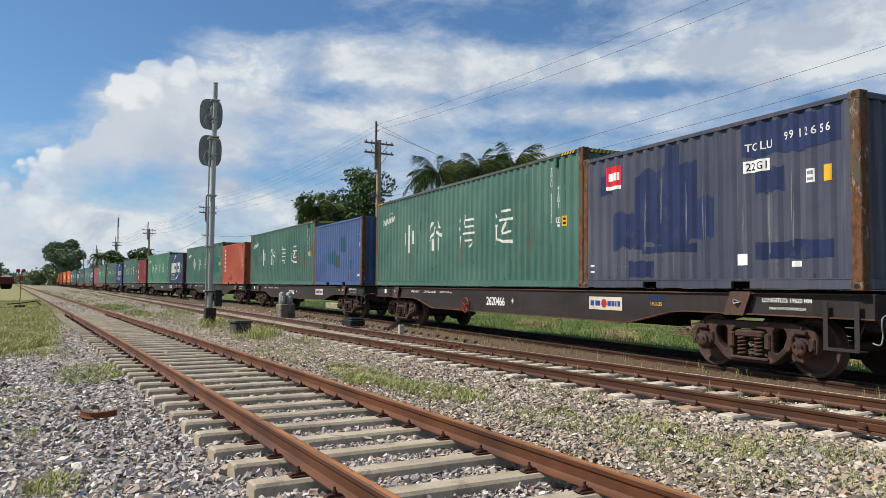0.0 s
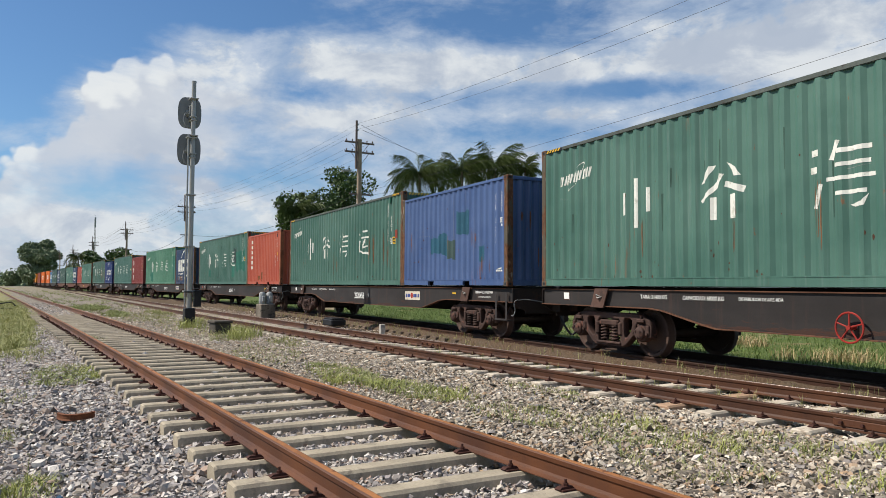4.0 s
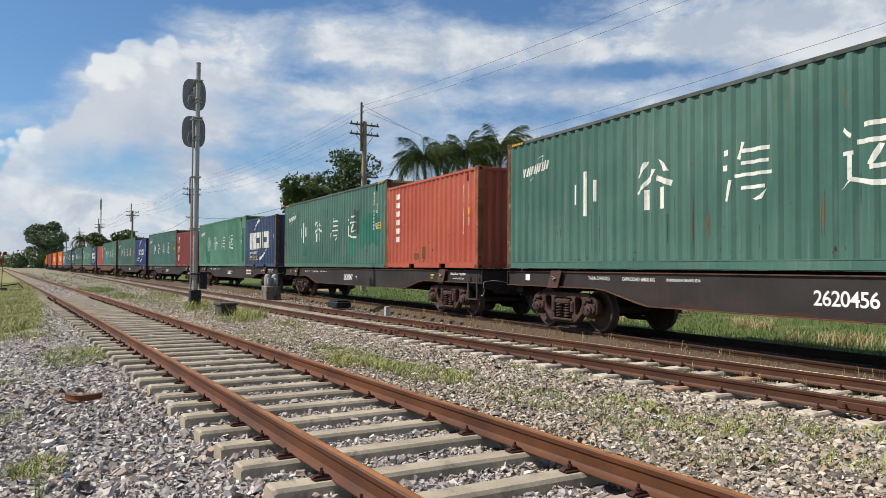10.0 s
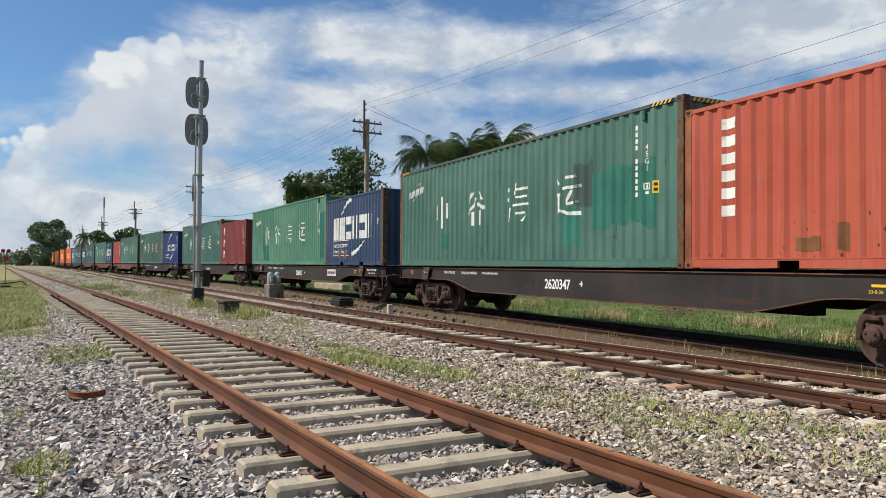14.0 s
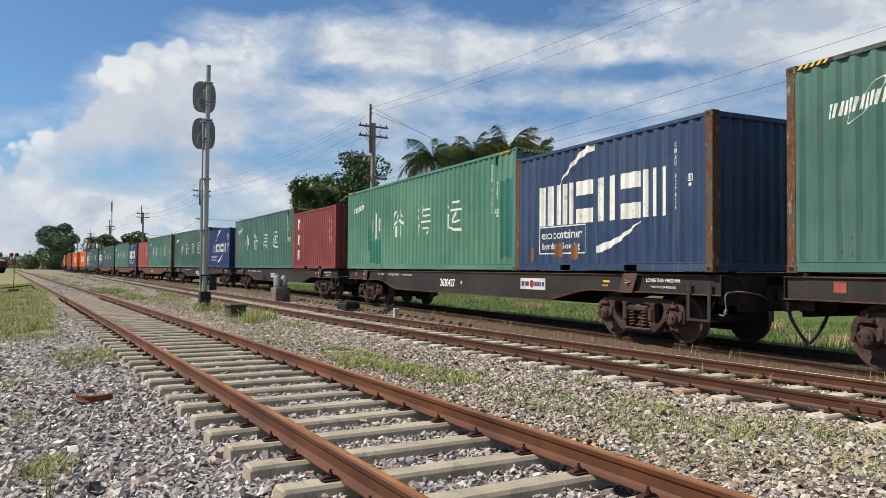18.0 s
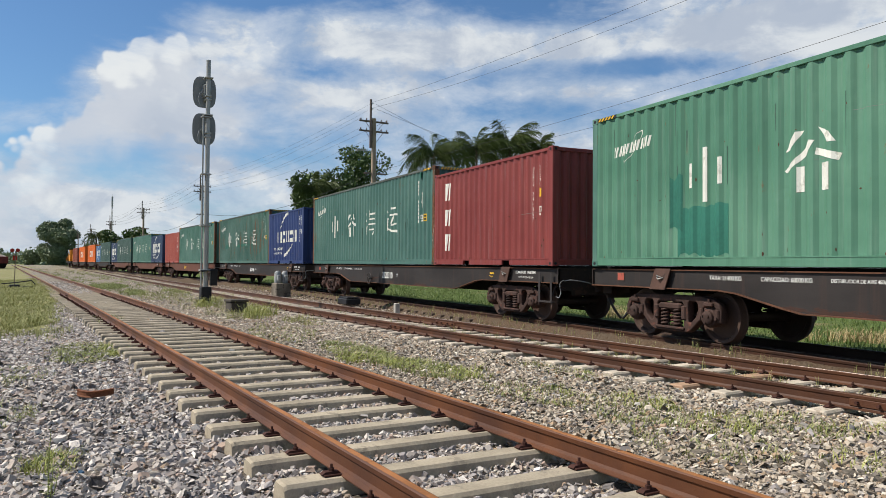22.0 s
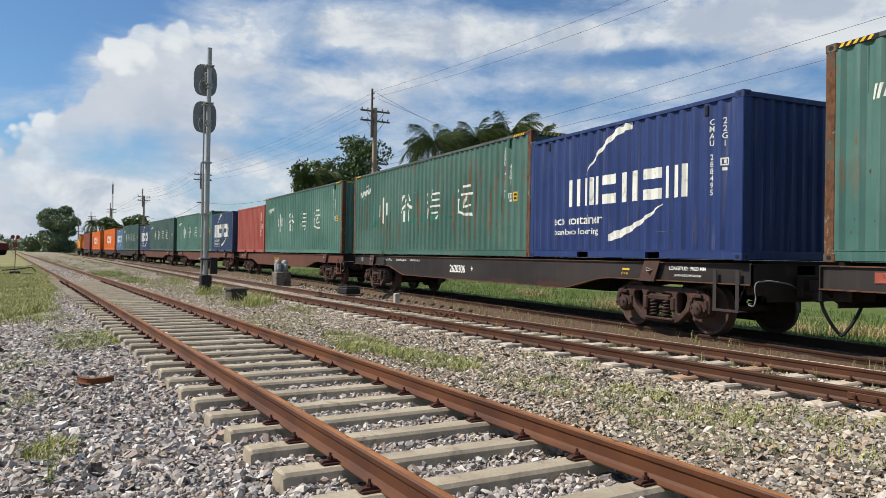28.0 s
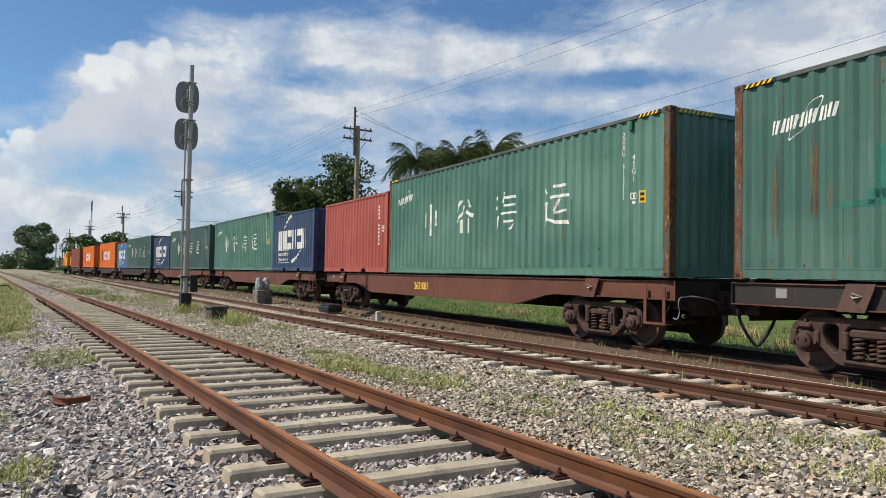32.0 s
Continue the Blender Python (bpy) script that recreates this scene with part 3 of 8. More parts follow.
def smoothstep(v, a, b):
    u = np.clip((v - a) / (b - a), 0, 1)
    return u * u * (3 - 2 * u)


def ground_z(x, y):
    """Height of the ground: ballast shoulders round the tracks, falling to turf beyond them."""
    x, y = np.asarray(x, float), np.asarray(y, float)
    da, db, dc = y - lie("A", x)[0], y - lie("B", x)[0], y - lie("C", x)[0]
    z = np.full(x.shape, 0.02)
    z = z + smoothstep(da, -1.5, -1.0) * 0.05 - 0.03
    z = z - smoothstep(-da, 1.5, 8.0) * 0.05 - 0.03 * smoothstep(1.7 - np.abs(da), 0.0, 0.5)
    z = z + smoothstep(da, 0.9, 2.2) * 0.01
    z = z - smoothstep(db, -2.1, -1.0) * 0.15 * smoothstep(x, -70, -20) - smoothstep(db, -2.1, -1.0) * 0.05 * (1 - smoothstep(x, -70, -20))
    z = z + smoothstep(dc, -1.9, -1.2) * 0.03
    z = z + 0.085 * smoothstep(-x, 33, 38) * smoothstep(1.7 - np.abs(da), 0.0, 0.5)
    z = z - smoothstep(dc, 1.6, 3.4) * 0.14
    return z + (0.17 * smoothstep(dc, -1.12, -0.90) - 0.06 * smoothstep(dc, -0.75, -0.55) - 0.11 * smoothstep(dc, 0.5, 1.0)) * smoothstep(-x, 3.5, 6.5)


def turf_share(x, y):
    da, dc = y - lie("A", x)[0], y - lie("C", x)[0]
    rim = 1.45 - 0.85 * smoothstep(-x, 18, 34)
    left = smoothstep(-da - rim, 0.0, 0.8) * smoothstep(-x, 14.5, 19.5)
    inside = 0.34 * smoothstep(-x, 33, 42)
    behind = smoothstep(dc, 2.3, 3.3)
    between = 0.31 * smoothstep(-x, 18, 46) + 0.12 * smoothstep(-x, 60, 120)
    away = smoothstep(-x, 330, 380) + smoothstep(x, 25, 40)
    return np.clip(np.maximum.reduce([left, behind, inside, between * smoothstep(da, 0.9, 1.6), away]), 0, 1)


def axis(lo, near_lo, near_hi, hi, step):
    inner = np.arange(near_lo, near_hi + step / 2, step)
    out_hi = near_hi + (hi - near_hi) * (np.linspace(0, 1, 34)[1:] ** 3.2)
    out_lo = near_lo + (lo - near_lo) * (np.linspace(0, 1, 34)[1:] ** 3.2)
    return np.concatenate([out_lo[::-1], inner, out_hi])


def make_ground():
    gx, gy = axis(-4000, -46, 6, 4000, 0.13), axis(-4000, -9, 18, 4000, 0.13)
    x, y = np.meshgrid(gx, gy, indexing="ij")
    z = ground_z(x, y)
    rng = np.random.default_rng(5)
    rough = rng.normal(0, 0.011, x.shape)
    z = z + rough * (np.hypot(x, y) < 60)
    verts = np.stack([x.ravel(), y.ravel(), z.ravel()], 1)
    nx, ny = len(gx), len(gy)
    i = np.arange(nx * ny).reshape(nx, ny)
    f = np.stack([i[:-1, :-1].ravel(), i[1:, :-1].ravel(), i[1:, 1:].ravel(), i[:-1, 1:].ravel()], 1)
    me = raw_mesh("ground", verts, f, M_GROUND, True)
    # loose stone near the eye: bed painted dark as shade between stones; paler fines elsewhere
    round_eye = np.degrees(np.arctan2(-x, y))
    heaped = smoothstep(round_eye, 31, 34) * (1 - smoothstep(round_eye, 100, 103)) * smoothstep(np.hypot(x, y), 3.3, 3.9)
    bare = smoothstep(y - lie("B", x)[0], 0.72, 0.95) * (1 - smoothstep(y - lie("C", x)[0], 1.4, 2.4))
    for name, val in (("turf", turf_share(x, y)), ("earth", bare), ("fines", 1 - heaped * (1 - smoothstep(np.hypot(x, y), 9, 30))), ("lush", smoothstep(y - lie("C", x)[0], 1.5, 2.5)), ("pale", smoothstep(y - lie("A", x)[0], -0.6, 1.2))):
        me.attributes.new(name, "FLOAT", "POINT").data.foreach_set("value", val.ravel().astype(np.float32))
    tagged(new("ground", me), "grey and pale railway ballast with earth and turf beyond", "ground", kind="structure")


make_ground()

# rail section: half profile in metres, foot at 0
RAIL_H = 0.155
RAIL_SEC = [(-0.062, 0.0), (-0.062, 0.007), (-0.030, 0.020), (-0.020, 0.040), (-0.020, 0.102), (-0.032, 0.118), (-0.035, 0.147), (-0.026, 0.155),
            (0.026, 0.155), (0.035, 0.147), (0.032, 0.118), (0.020, 0.102), (0.020, 0.040), (0.030, 0.020), (0.062, 0.007), (0.062, 0.0)]


def make_rail(tr, side, x0, x1, material, label, step=1.5):
    n = max(2, int(abs(x1 - x0) / step) + 1)
    sh = Shape()
    rings = []
    for x in np.linspace(x0, x1, n):
        m = on_track(tr, float(x), side, -RAIL_H)
        rings.append([tuple(m @ Vector((0, u, w))) for u, w in RAIL_SEC])
    sh.loft(rings)
    return part("rail", sh, material, None, label)


def make_tracks():
    for tr, label in (("A", "rust-brown rail on concrete sleepers"), ("B", "rust-brown rail half sunk in pale ballast"), ("C", "rail under the passing train, coloured dark for its shade")):
        bed = new("railway_track_" + tr.lower())
        tagged(bed, {"A": "rusty disused siding on concrete sleepers", "B": "rusty middle track in pale ballast", "C": "running track that carries the freight train"}[tr], "railway track", kind="structure")
        for side in (-0.7525, 0.7525):
            bright = tr == "A" or (tr == "B" and side > 0)
            for x0, x1 in ((36, -30), (-30.012, -70), (-70.012, -330)):
                # track C gets the steels darkened for the train's shade
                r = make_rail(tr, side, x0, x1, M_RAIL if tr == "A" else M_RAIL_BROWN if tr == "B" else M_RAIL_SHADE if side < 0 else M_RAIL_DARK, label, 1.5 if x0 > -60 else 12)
                r.parent = bed
                if bright:
                    sh = Shape()
                    rings = []
                    for x in np.linspace(x0, x1, 30):
                        m = on_track(tr, float(x), side, 0.0)
                        rings.append([tuple(m @ Vector((0, u, w))) for u, w in ((-0.024, -0.004), (0.024, -0.004), (0.02, 0.0015), (-0.02, 0.0015))])
                    sh.loft(rings)
                    part("running_surface", sh, M_BRIGHT if tr == "B" else M_HEADRUST, bed, "rail head worn bright" if tr == "B" else "rail head of lighter orange rust")
        TRACK_BEDS[tr] = bed


TRACK_BEDS = {}
make_tracks()

# ---- the train ----
PITCH, GAP = 19.691, 0.069
L40, L20, H40, H20, WIDTH = 12.192, 6.058, 2.896, 2.591, 2.438
DECK = 1.246            # underside of the containers over the rail head
SPEED = (24.6908, 56.3458, 8.2205, 0.1720, -0.4157, 1.0449, 0.2934)
MOVERS, WHEELS = [], []


def run(t):
    """How far the train has come at t seconds."""
    u = (t - 16) / 16
    return sum(c * u ** i for i, c in enumerate(SPEED))


def train_part(ob, at, z=0.0, turned=False):
    """Places a thing on the train: its middle lies at metres behind the datum."""
    MOVERS.append((ob, at, z, turned))
    return ob


POST = 0.155


def corrugation(length, margin=POST):
    """x and depth of the wall's folds along a side."""
    n = round((length - 2 * margin - 0.08) / 0.278)
    p = (length - 2 * margin - 0.08) / n
    xs = [(-length / 2 + margin, 0.0)]
    x = -length / 2 + margin + 0.04
    for i in range(n):
        xs += [(x + p * 0.10, 0.0), (x + p * 0.34, 0.036), (x + p * 0.62, 0.036), (x + p * 0.86, 0.0)]
        x += p
    xs.append((length / 2 - margin, 0.0))
    return xs


MESHES = {}


def once(key, build):
    if key not in MESHES:
        MESHES[key] = build()
    return MESHES[key]


def wall_mesh(length, height):
    """The near side: folds go inwards from the outer plane."""
    sh = Shape()
    prof = corrugation(length)
    z0, z1 = 0.165, height - 0.085
    k = len(prof)
    vs = [(x, -WIDTH / 2 + 0.012 + d, z0) for x, d in prof] + [(x, -WIDTH / 2 + 0.012 + d, z1) for x, d in prof]
    sh.add(vs, [(i, i + 1, i + 1 + k, i + k) for i in range(k - 1)])
    return sh.mesh("side_wall")


def end_mesh(length, height):
    sh = Shape()
    n = 9
    w = WIDTH - 2 * POST
    prof = [(-w / 2, 0.0)]
    p = (w - 0.06) / n
    y = -w / 2 + 0.03
    for i in range(n):
        prof += [(y + p * 0.12, 0.0), (y + p * 0.36, 0.045), (y + p * 0.62, 0.045), (y + p * 0.88, 0.0)]
        y += p
    prof.append((w / 2, 0.0))
    k = len(prof)
    vs = [(length / 2 - 0.03 - d, y, 0.15) for y, d in prof] + [(length / 2 - 0.03 - d, y, height - 0.09) for y, d in prof]
    sh.add(vs, [(i, i + 1, i + 1 + k, i + k) for i in range(k - 1)])
    return sh.mesh("end_wall")


def roof_mesh(length, height):
    sh = Shape()
    n = int(length / 0.21)
    p = (length - 0.3) / n
    rings = []
    xs = []
    for i in range(n):
        x = -length / 2 + 0.15 + i * p
        xs += [(x, 0), (x + p * 0.3, -0.015), (x + p * 0.5, -0.015), (x + p * 0.8, 0)]
    k = len(xs)
    vs = [(x, -WIDTH / 2 + 0.06, height - 0.012 + d) for x, d in xs] + [(x, WIDTH / 2 - 0.06, height - 0.012 + d) for x, d in xs]
    sh.add(vs, [(i, i + 1, i + 1 + k, i + k) for i in range(k - 1)])
    return sh.mesh("roof")


def bottom_rail_mesh(length, height, pockets):
    """The side rail under the wall: one bar with a lip along its top, and fork pockets cut up into it where there are any."""
    sh = Shape()
    y0, y1, lip = -WIDTH / 2 + 0.008, -WIDTH / 2 + 0.06, 0.006
    a = -length / 2 + POST
    cuts = sorted([a, -a] + [c for q in pockets for c in (q - 0.18, q + 0.18)])
    rings = []
    for i, x in enumerate(cuts):
        if i == 0 or i == len(cuts) - 1:
            feet = (0.022,)
        else:
            feet = (0.022, 0.128) if i % 2 else (0.128, 0.022)
        for z in feet:
            rings.append([(x, y1, z), (x, y0, z), (x, y0, 0.15), (x, y0 - lip, 0.15), (x, y0 - lip, 0.168), (x, y1, 0.168)])
    return sh.loft([r[::-1] for r in rings]).mesh("bottom_rail")


def top_rail_mesh(length, height):
    return Shape().box(-length / 2 + POST, length / 2 - POST, -WIDTH / 2 + 0.004, -WIDTH / 2 + 0.07, height - 0.088, height - 0.02, 0.006).mesh("top_rail")


def cross_rail_mesh(length, height, top):
    sh = Shape()
    z0, z1 = (height - 0.1, height - 0.015) if top else (0.02, 0.155)
    sh.box(length / 2 - 0.1, length / 2 - 0.012, -WIDTH / 2 + POST, WIDTH / 2 - POST, z0, z1, 0.008)
    return sh.mesh("end_rail")


def post_mesh(length, height):
    """The corner post at +x on the near side: an angle with a rolled edge."""
    sh = Shape()
    x1, y0 = length / 2 - 0.006, -WIDTH / 2 + 0.004
    sh.loft([[(x1 - POST, y0 + 0.01, z), (x1 - POST + 0.012, y0, z), (x1 - 0.012, y0, z), (x1, y0 + 0.012, z), (x1, y0 + POST, z), (x1 - 0.05, y0 + POST, z), (x1 - 0.05, y0 + 0.05, z), (x1 - POST, y0 + 0.04, z)] for z in (0.11, height - 0.11)])
    return sh.mesh("corner_post")


def casting_mesh(length, height, top):
    """A corner fitting with an oval opening on its side and end."""
    sh = Shape()
    z0, z1 = (height - 0.118, height) if top else (0.0, 0.118)
    x0, x1, y0, y1 = length / 2 - 0.178, length / 2, -WIDTH / 2, -WIDTH / 2 + 0.162
    sh.box(x0, x1, y0, y1, z0, z1, 0.01)
    return sh.mesh("corner_casting")


def casting_hole_mesh(length, height, top, side):
    sh = Shape()
    z = (height - 0.059) if top else 0.059
    if side:
        x, y = length / 2 - 0.089, -WIDTH / 2 - 0.0015
        sh.add([(x + 0.040 * math.cos(a * math.pi / 6), y, z + 0.032 * math.sin(a * math.pi / 6)) for a in range(12)], [tuple(range(12))])
    else:
        y = -WIDTH / 2 + 0.081
        sh.add([(length / 2 + 0.0015, y + 0.036 * math.cos(a * math.pi / 6), z + 0.032 * math.sin(a * math.pi / 6)) for a in range(12)], [tuple(range(12))])
    return sh.mesh("casting_opening")


MIRROR_Y = Matrix.Diagonal((1, -1, 1, 1))
TURN = pose(0, 0, 0, 0, 0, 180)


def make_container(size, paint, post, label, group="containers on the train"):
    """A dry-freight container, its base at the origin; +x is the end that the camera sees."""
    length, height = (L40, H40) if size == 40 else (L20, H20)
    mat = PAINT[paint]
    post_m = M_POSTRUST if post == "rust" else M_POSTORANGE if post == "coral" else PAINT[post] if post in PAINT else mat
    box = new("shipping_container")
    tagged(box, label, "shipping container", group)
    pockets = (-1.03, 1.03) if size == 20 else ()
    k = (size,)
    wall = once(("wall",) + k, lambda: wall_mesh(length, height))
    near = part("side_wall", wall, mat, box)
    part("side_wall", wall, mat, box, m=TURN)
    end = once(("end",) + k, lambda: end_mesh(length, height))
    part("end_wall", end, mat, box)
    part("end_wall", end, mat, box, m=TURN)
    part("roof", once(("roof",) + k, lambda: roof_mesh(length, height)), mat, box)
    # lower block added behind the fork pockets, near-black for the shade inside them
    part("floor", once(("floor",) + k, lambda: Shape().box(-length / 2 + 0.1, length / 2 - 0.1, -WIDTH / 2 + 0.062, WIDTH / 2 - 0.062, 0.13, 0.16).box(-length / 2 + 0.11, length / 2 - 0.11, -0.8, 0.8, 0.012, 0.13).mesh("floor")), M_DARK, box)
    for m in (None, TURN):
        part("bottom_rail", once(("brail",) + k, lambda: bottom_rail_mesh(length, height, pockets)), mat, box, m=m)
        part("top_rail", once(("trail",) + k, lambda: top_rail_mesh(length, height)), M_TOPRAIL if paint in ("green_rusty", "green_dark", "green", "green_worn") and size == 40 else mat, box, m=m)
        for top in (True, False):
            part("end_rail", once(("crail", top) + k, lambda: cross_rail_mesh(length, height, top)), mat, box, m=m)
    # the two posts of the near side, and those of the far side turned half round
    pm = once(("post",) + k, lambda: post_mesh(length, height))
    pml = once(("postl",) + k, lambda: mirrored(pm, "corner_post"))
    for me in (pm, pml):
        for m in (None, TURN):
            part("corner_post", me, post_m, box, m=m)
    for top in (True, False):
        c = once(("cast", top) + k, lambda: casting_mesh(length, height, top))
        cl = once(("castl", top) + k, lambda: mirrored(c, "corner_casting"))
        h = [once(("hole", top, side) + k, lambda: casting_hole_mesh(length, height, top, side)) for side in (0, 1)]
        hl = [once(("holel", top, side) + k, lambda: mirrored(h[side], "casting_opening")) for side in (0, 1)]
        for me, hm in ((c, h), (cl, hl)):
            for m in (None, TURN):
                cc = part("corner_casting", me, post_m, box, m=m)
                for o in hm:
                    part("casting_opening", o, M_BLACK, cc)
    return box


def mirrored(me, name):
    """The same mesh mirrored in x."""
    vs = [(-v.co.x, v.co.y, v.co.z) for v in me.vertices]
    fs = [tuple(reversed(p.vertices)) for p in me.polygons]
    out = bpy.data.meshes.new(name)
    out.from_pydata(vs, [], fs)
    out.update()
    return out


# ---- flat wagons ----
BODY = 18.46
AXLE, PIVOT, RADIUS = 0.92, 7.13, 0.43


def sill_mesh(half=BODY / 2, deep=0.60, shallow=0.33, xa=5.9, xb=4.35):
    """Fish-bellied side sill with its top and bottom flanges."""
    top = 1.205
    lo = [(-half, top - shallow), (-xa, top - shallow), (-xa + 0.35, top - shallow - 0.03), (-xb - 0.3, top - deep + 0.05), (-xb, top - deep), (xb, top - deep), (xb + 0.3, top - deep + 0.05), (xa - 0.35, top - shallow - 0.03), (xa, top - shallow), (half, top - shallow)]
    web, flange = Shape(), Shape()
    n = len(lo)
    # web in strips, so that each face stays flat and convex
    for i in range(n - 1):
        (xa0, za), (xb0, zb) = lo[i], lo[i + 1]
        web.prism([(xa0, za), (xb0, zb), (xb0, top), (xa0, top)], -1.165, -1.15)
        flange.prism([(xa0, za), (xb0, zb), (xb0, zb + 0.018), (xa0, za + 0.018)], -1.215, -1.10)
    return [web.mesh("side_sill"), flange.mesh("bottom_flange"), Shape().box(-half, half, -1.195, -1.09, top - 0.018, top).mesh("top_flange"),
            Shape().box(half - 0.02, half, -1.21, -1.165, top - shallow, top - 0.018).mesh("end_stiffener")]


def plate_mesh(name, outlines, y0, y1, edge):
    """A cast plate in x and z with openings, its edges rounded; outlines: the outer one and those of the openings."""
    cu = bpy.data.curves.new("casting", "CURVE")
    cu.dimensions, cu.fill_mode = "2D", "BOTH"
    cu.extrude, cu.bevel_depth, cu.bevel_resolution = (y1 - y0) / 2 - edge, edge, 1
    cu.offset = -edge
    for pts in outlines:
        sp = cu.splines.new("POLY")
        sp.points.add(len(pts) - 1)
        for p, (x, z) in zip(sp.points, pts):
            p.co = (x, z, 0, 1)
        sp.use_cyclic_u = True
    ob = new("casting", cu)
    bpy.context.view_layer.update()
    me = bpy.data.meshes.new_from_object(ob.evaluated_get(bpy.context.evaluated_depsgraph_get()))
    bpy.data.objects.remove(ob)
    me.name = name
    me.materials.clear()
    me.transform(Matrix.Translation((0, (y0 + y1) / 2, 0)) @ pose(0, 0, 0, 90, 0, 0))
    me.polygons.foreach_set("use_smooth", [True] * len(me.polygons))
    me.set_sharp_from_angle(angle=radians(50))
    return me


def side_frame_mesh():
    """Cast bogie side frame with its spring opening and two window openings."""
    half = [(0.72, 0.775), (0.98, 0.745), (1.12, 0.67), (1.175, 0.55), (1.175, 0.36), (1.085, 0.36), (1.075, 0.56), (1.035, 0.60), (0.81, 0.60), (0.77, 0.56), (0.765, 0.385), (0.69, 0.36), (0.58, 0.26), (0.49, 0.185), (0.40, 0.15)]
    outer = half + [(-x, z) for x, z in reversed(half)]
    spring = [(-0.33, 0.235), (0.33, 0.235), (0.335, 0.60), (0.29, 0.655), (-0.29, 0.655), (-0.335, 0.60)]
    win = [(0.45, 0.33), (0.50, 0.32), (0.61, 0.42), (0.665, 0.56), (0.655, 0.64), (0.61, 0.68), (0.47, 0.68), (0.435, 0.64), (0.435, 0.38)]
    return plate_mesh("side_frame", [outer, spring, win, [(-x, z) for x, z in reversed(win)]], -1.075, -0.93, 0.02)


def spring_mesh():
    sh = Shape()
    for cx in (-0.16, 0.0, 0.16):
        cy = -1.0 - (0.035 if cx else -0.04)
        pts = []
        for i in range(5 * 10 + 1):
            a = i / 10 * 2 * math.pi
            pts.append((cx + 0.066 * math.cos(a), cy + 0.066 * math.sin(a), 0.235 + 0.29 * i / 50))
        sh.tube(pts, 0.019, 6)
    return sh.mesh("spring_nest")


def axle_box_mesh():
    """Bearing adapter and round end cap with its bolts, hung in the frame's jaw."""
    sh = Shape()
    sh.box(-0.15, 0.15, -1.06, -0.92, 0.06, 0.17, 0.02)
    sh.lathe([(0.155, -0.94), (0.155, -1.06), (0.14, -1.085), (0.125, -1.09)], 20)
    sh.lathe([(0.12, -1.088), (0.118, -1.13), (0.095, -1.155), (0.06, -1.165)], 20)
    for a in range(3):
        c, s = math.cos(a * 2.094 + 0.5) * 0.07, math.sin(a * 2.094 + 0.5) * 0.07
        sh.lathe([(0.02, -1.15), (0.02, -1.18)], 6, pose(c, 0, s))
    return sh.mesh("axle_box")


def pedestal_mesh():
    """Lugs and bolted keeper over an axle box."""
    sh = Shape()
    for x in (-0.175, 0.175):
        sh.box(x - 0.045, x + 0.045, -1.105, -1.06, -0.02, 0.15, 0.015)
        sh.tube([(x, -1.08, 0.0), (x, -1.125, 0.0)], 0.028, 8)
    sh.box(-0.10, 0.10, -1.12, -1.07, 0.185, 0.255, 0.015)
    sh.tube([(0.02, -1.10, 0.255), (0.02, -1.10, 0.31)], 0.018, 6)
    return sh.mesh("keeper")


def wheelset_mesh():
    """Two wheels on an axle that lies along y."""
    sh = Shape()
    sh.lathe([(0.07, -0.98), (0.075, -0.7), (0.08, 0.7), (0.07, 0.98)], 12)
    for s in (-1, 1):
        prof = [(0.10, 0.85), (0.13, 0.83), (0.14, 0.80), (0.33, 0.765), (0.365, 0.825), (0.415, 0.825), (0.423, 0.815), (0.43, 0.73), (0.438, 0.715), (0.455, 0.70), (0.45, 0.682), (0.37, 0.682), (0.33, 0.73), (0.14, 0.73), (0.10, 0.69)]
        prof = [(r, s * y) for r, y in prof]
        sh.lathe(prof if s > 0 else prof[::-1], 36)
    return sh.mesh("wheelset")


def brake_gear_mesh():
    sh = Shape()
    sh.box(-0.14, 0.14, -0.92, 0.92, 0.44, 0.70, 0.03)
    for a, b in ((-1.105, -0.92), (0.92, 1.105)):
        sh.box(-0.27, 0.27, a, b, 0.525, 0.635, 0.025)
        sh.box(-0.36, 0.36, a, b, 0.19, 0.235, 0.012)
        for x in (-0.34, 0.34):
            sh.box(x - 0.055, x + 0.055, a + (0.0 if a < 0 else 0.1), b - (0.1 if a < 0 else 0.0), 0.36, 0.60, 0.02)
    for s in (-1, 1):
        sh.box(s * 0.46 - 0.03, s * 0.46 + 0.03, -0.8, 0.8, 0.28, 0.36, 0.01)
        for y in (-0.75, 0.75):
            sh.box(s * 0.49 - 0.03, s * 0.49 + 0.03, y - 0.045, y + 0.045, 0.22, 0.48, 0.01)
    return sh.mesh("bolster")


def make_bogie(parent, x):
    bogie = part("bogie", once("bolster", brake_gear_mesh), M_BOGIE, parent, "three-piece freight bogie of brown dusty steel", pose(x, 0, 0))
    for m in (None, TURN):
        part("side_frame", once("frame", side_frame_mesh), M_BOGIE, bogie, m=m)
        part("spring_nest", once("spring", spring_mesh), M_BOGIE, bogie, m=m)
        for s in (-1, 1):
            part("axle_box", once("abox", axle_box_mesh), M_BOGIE, bogie, m=(m or Matrix()) @ pose(s * AXLE, 0, RADIUS))
            part("keeper", once("keeper", pedestal_mesh), M_BOGIE, bogie, m=(m or Matrix()) @ pose(s * AXLE, 0, RADIUS))
    for s in (-1, 1):
        w = part("wheelset", once("wheelset", wheelset_mesh), M_WHEEL, bogie, m=pose(s * AXLE, 0, RADIUS))
    return bogie


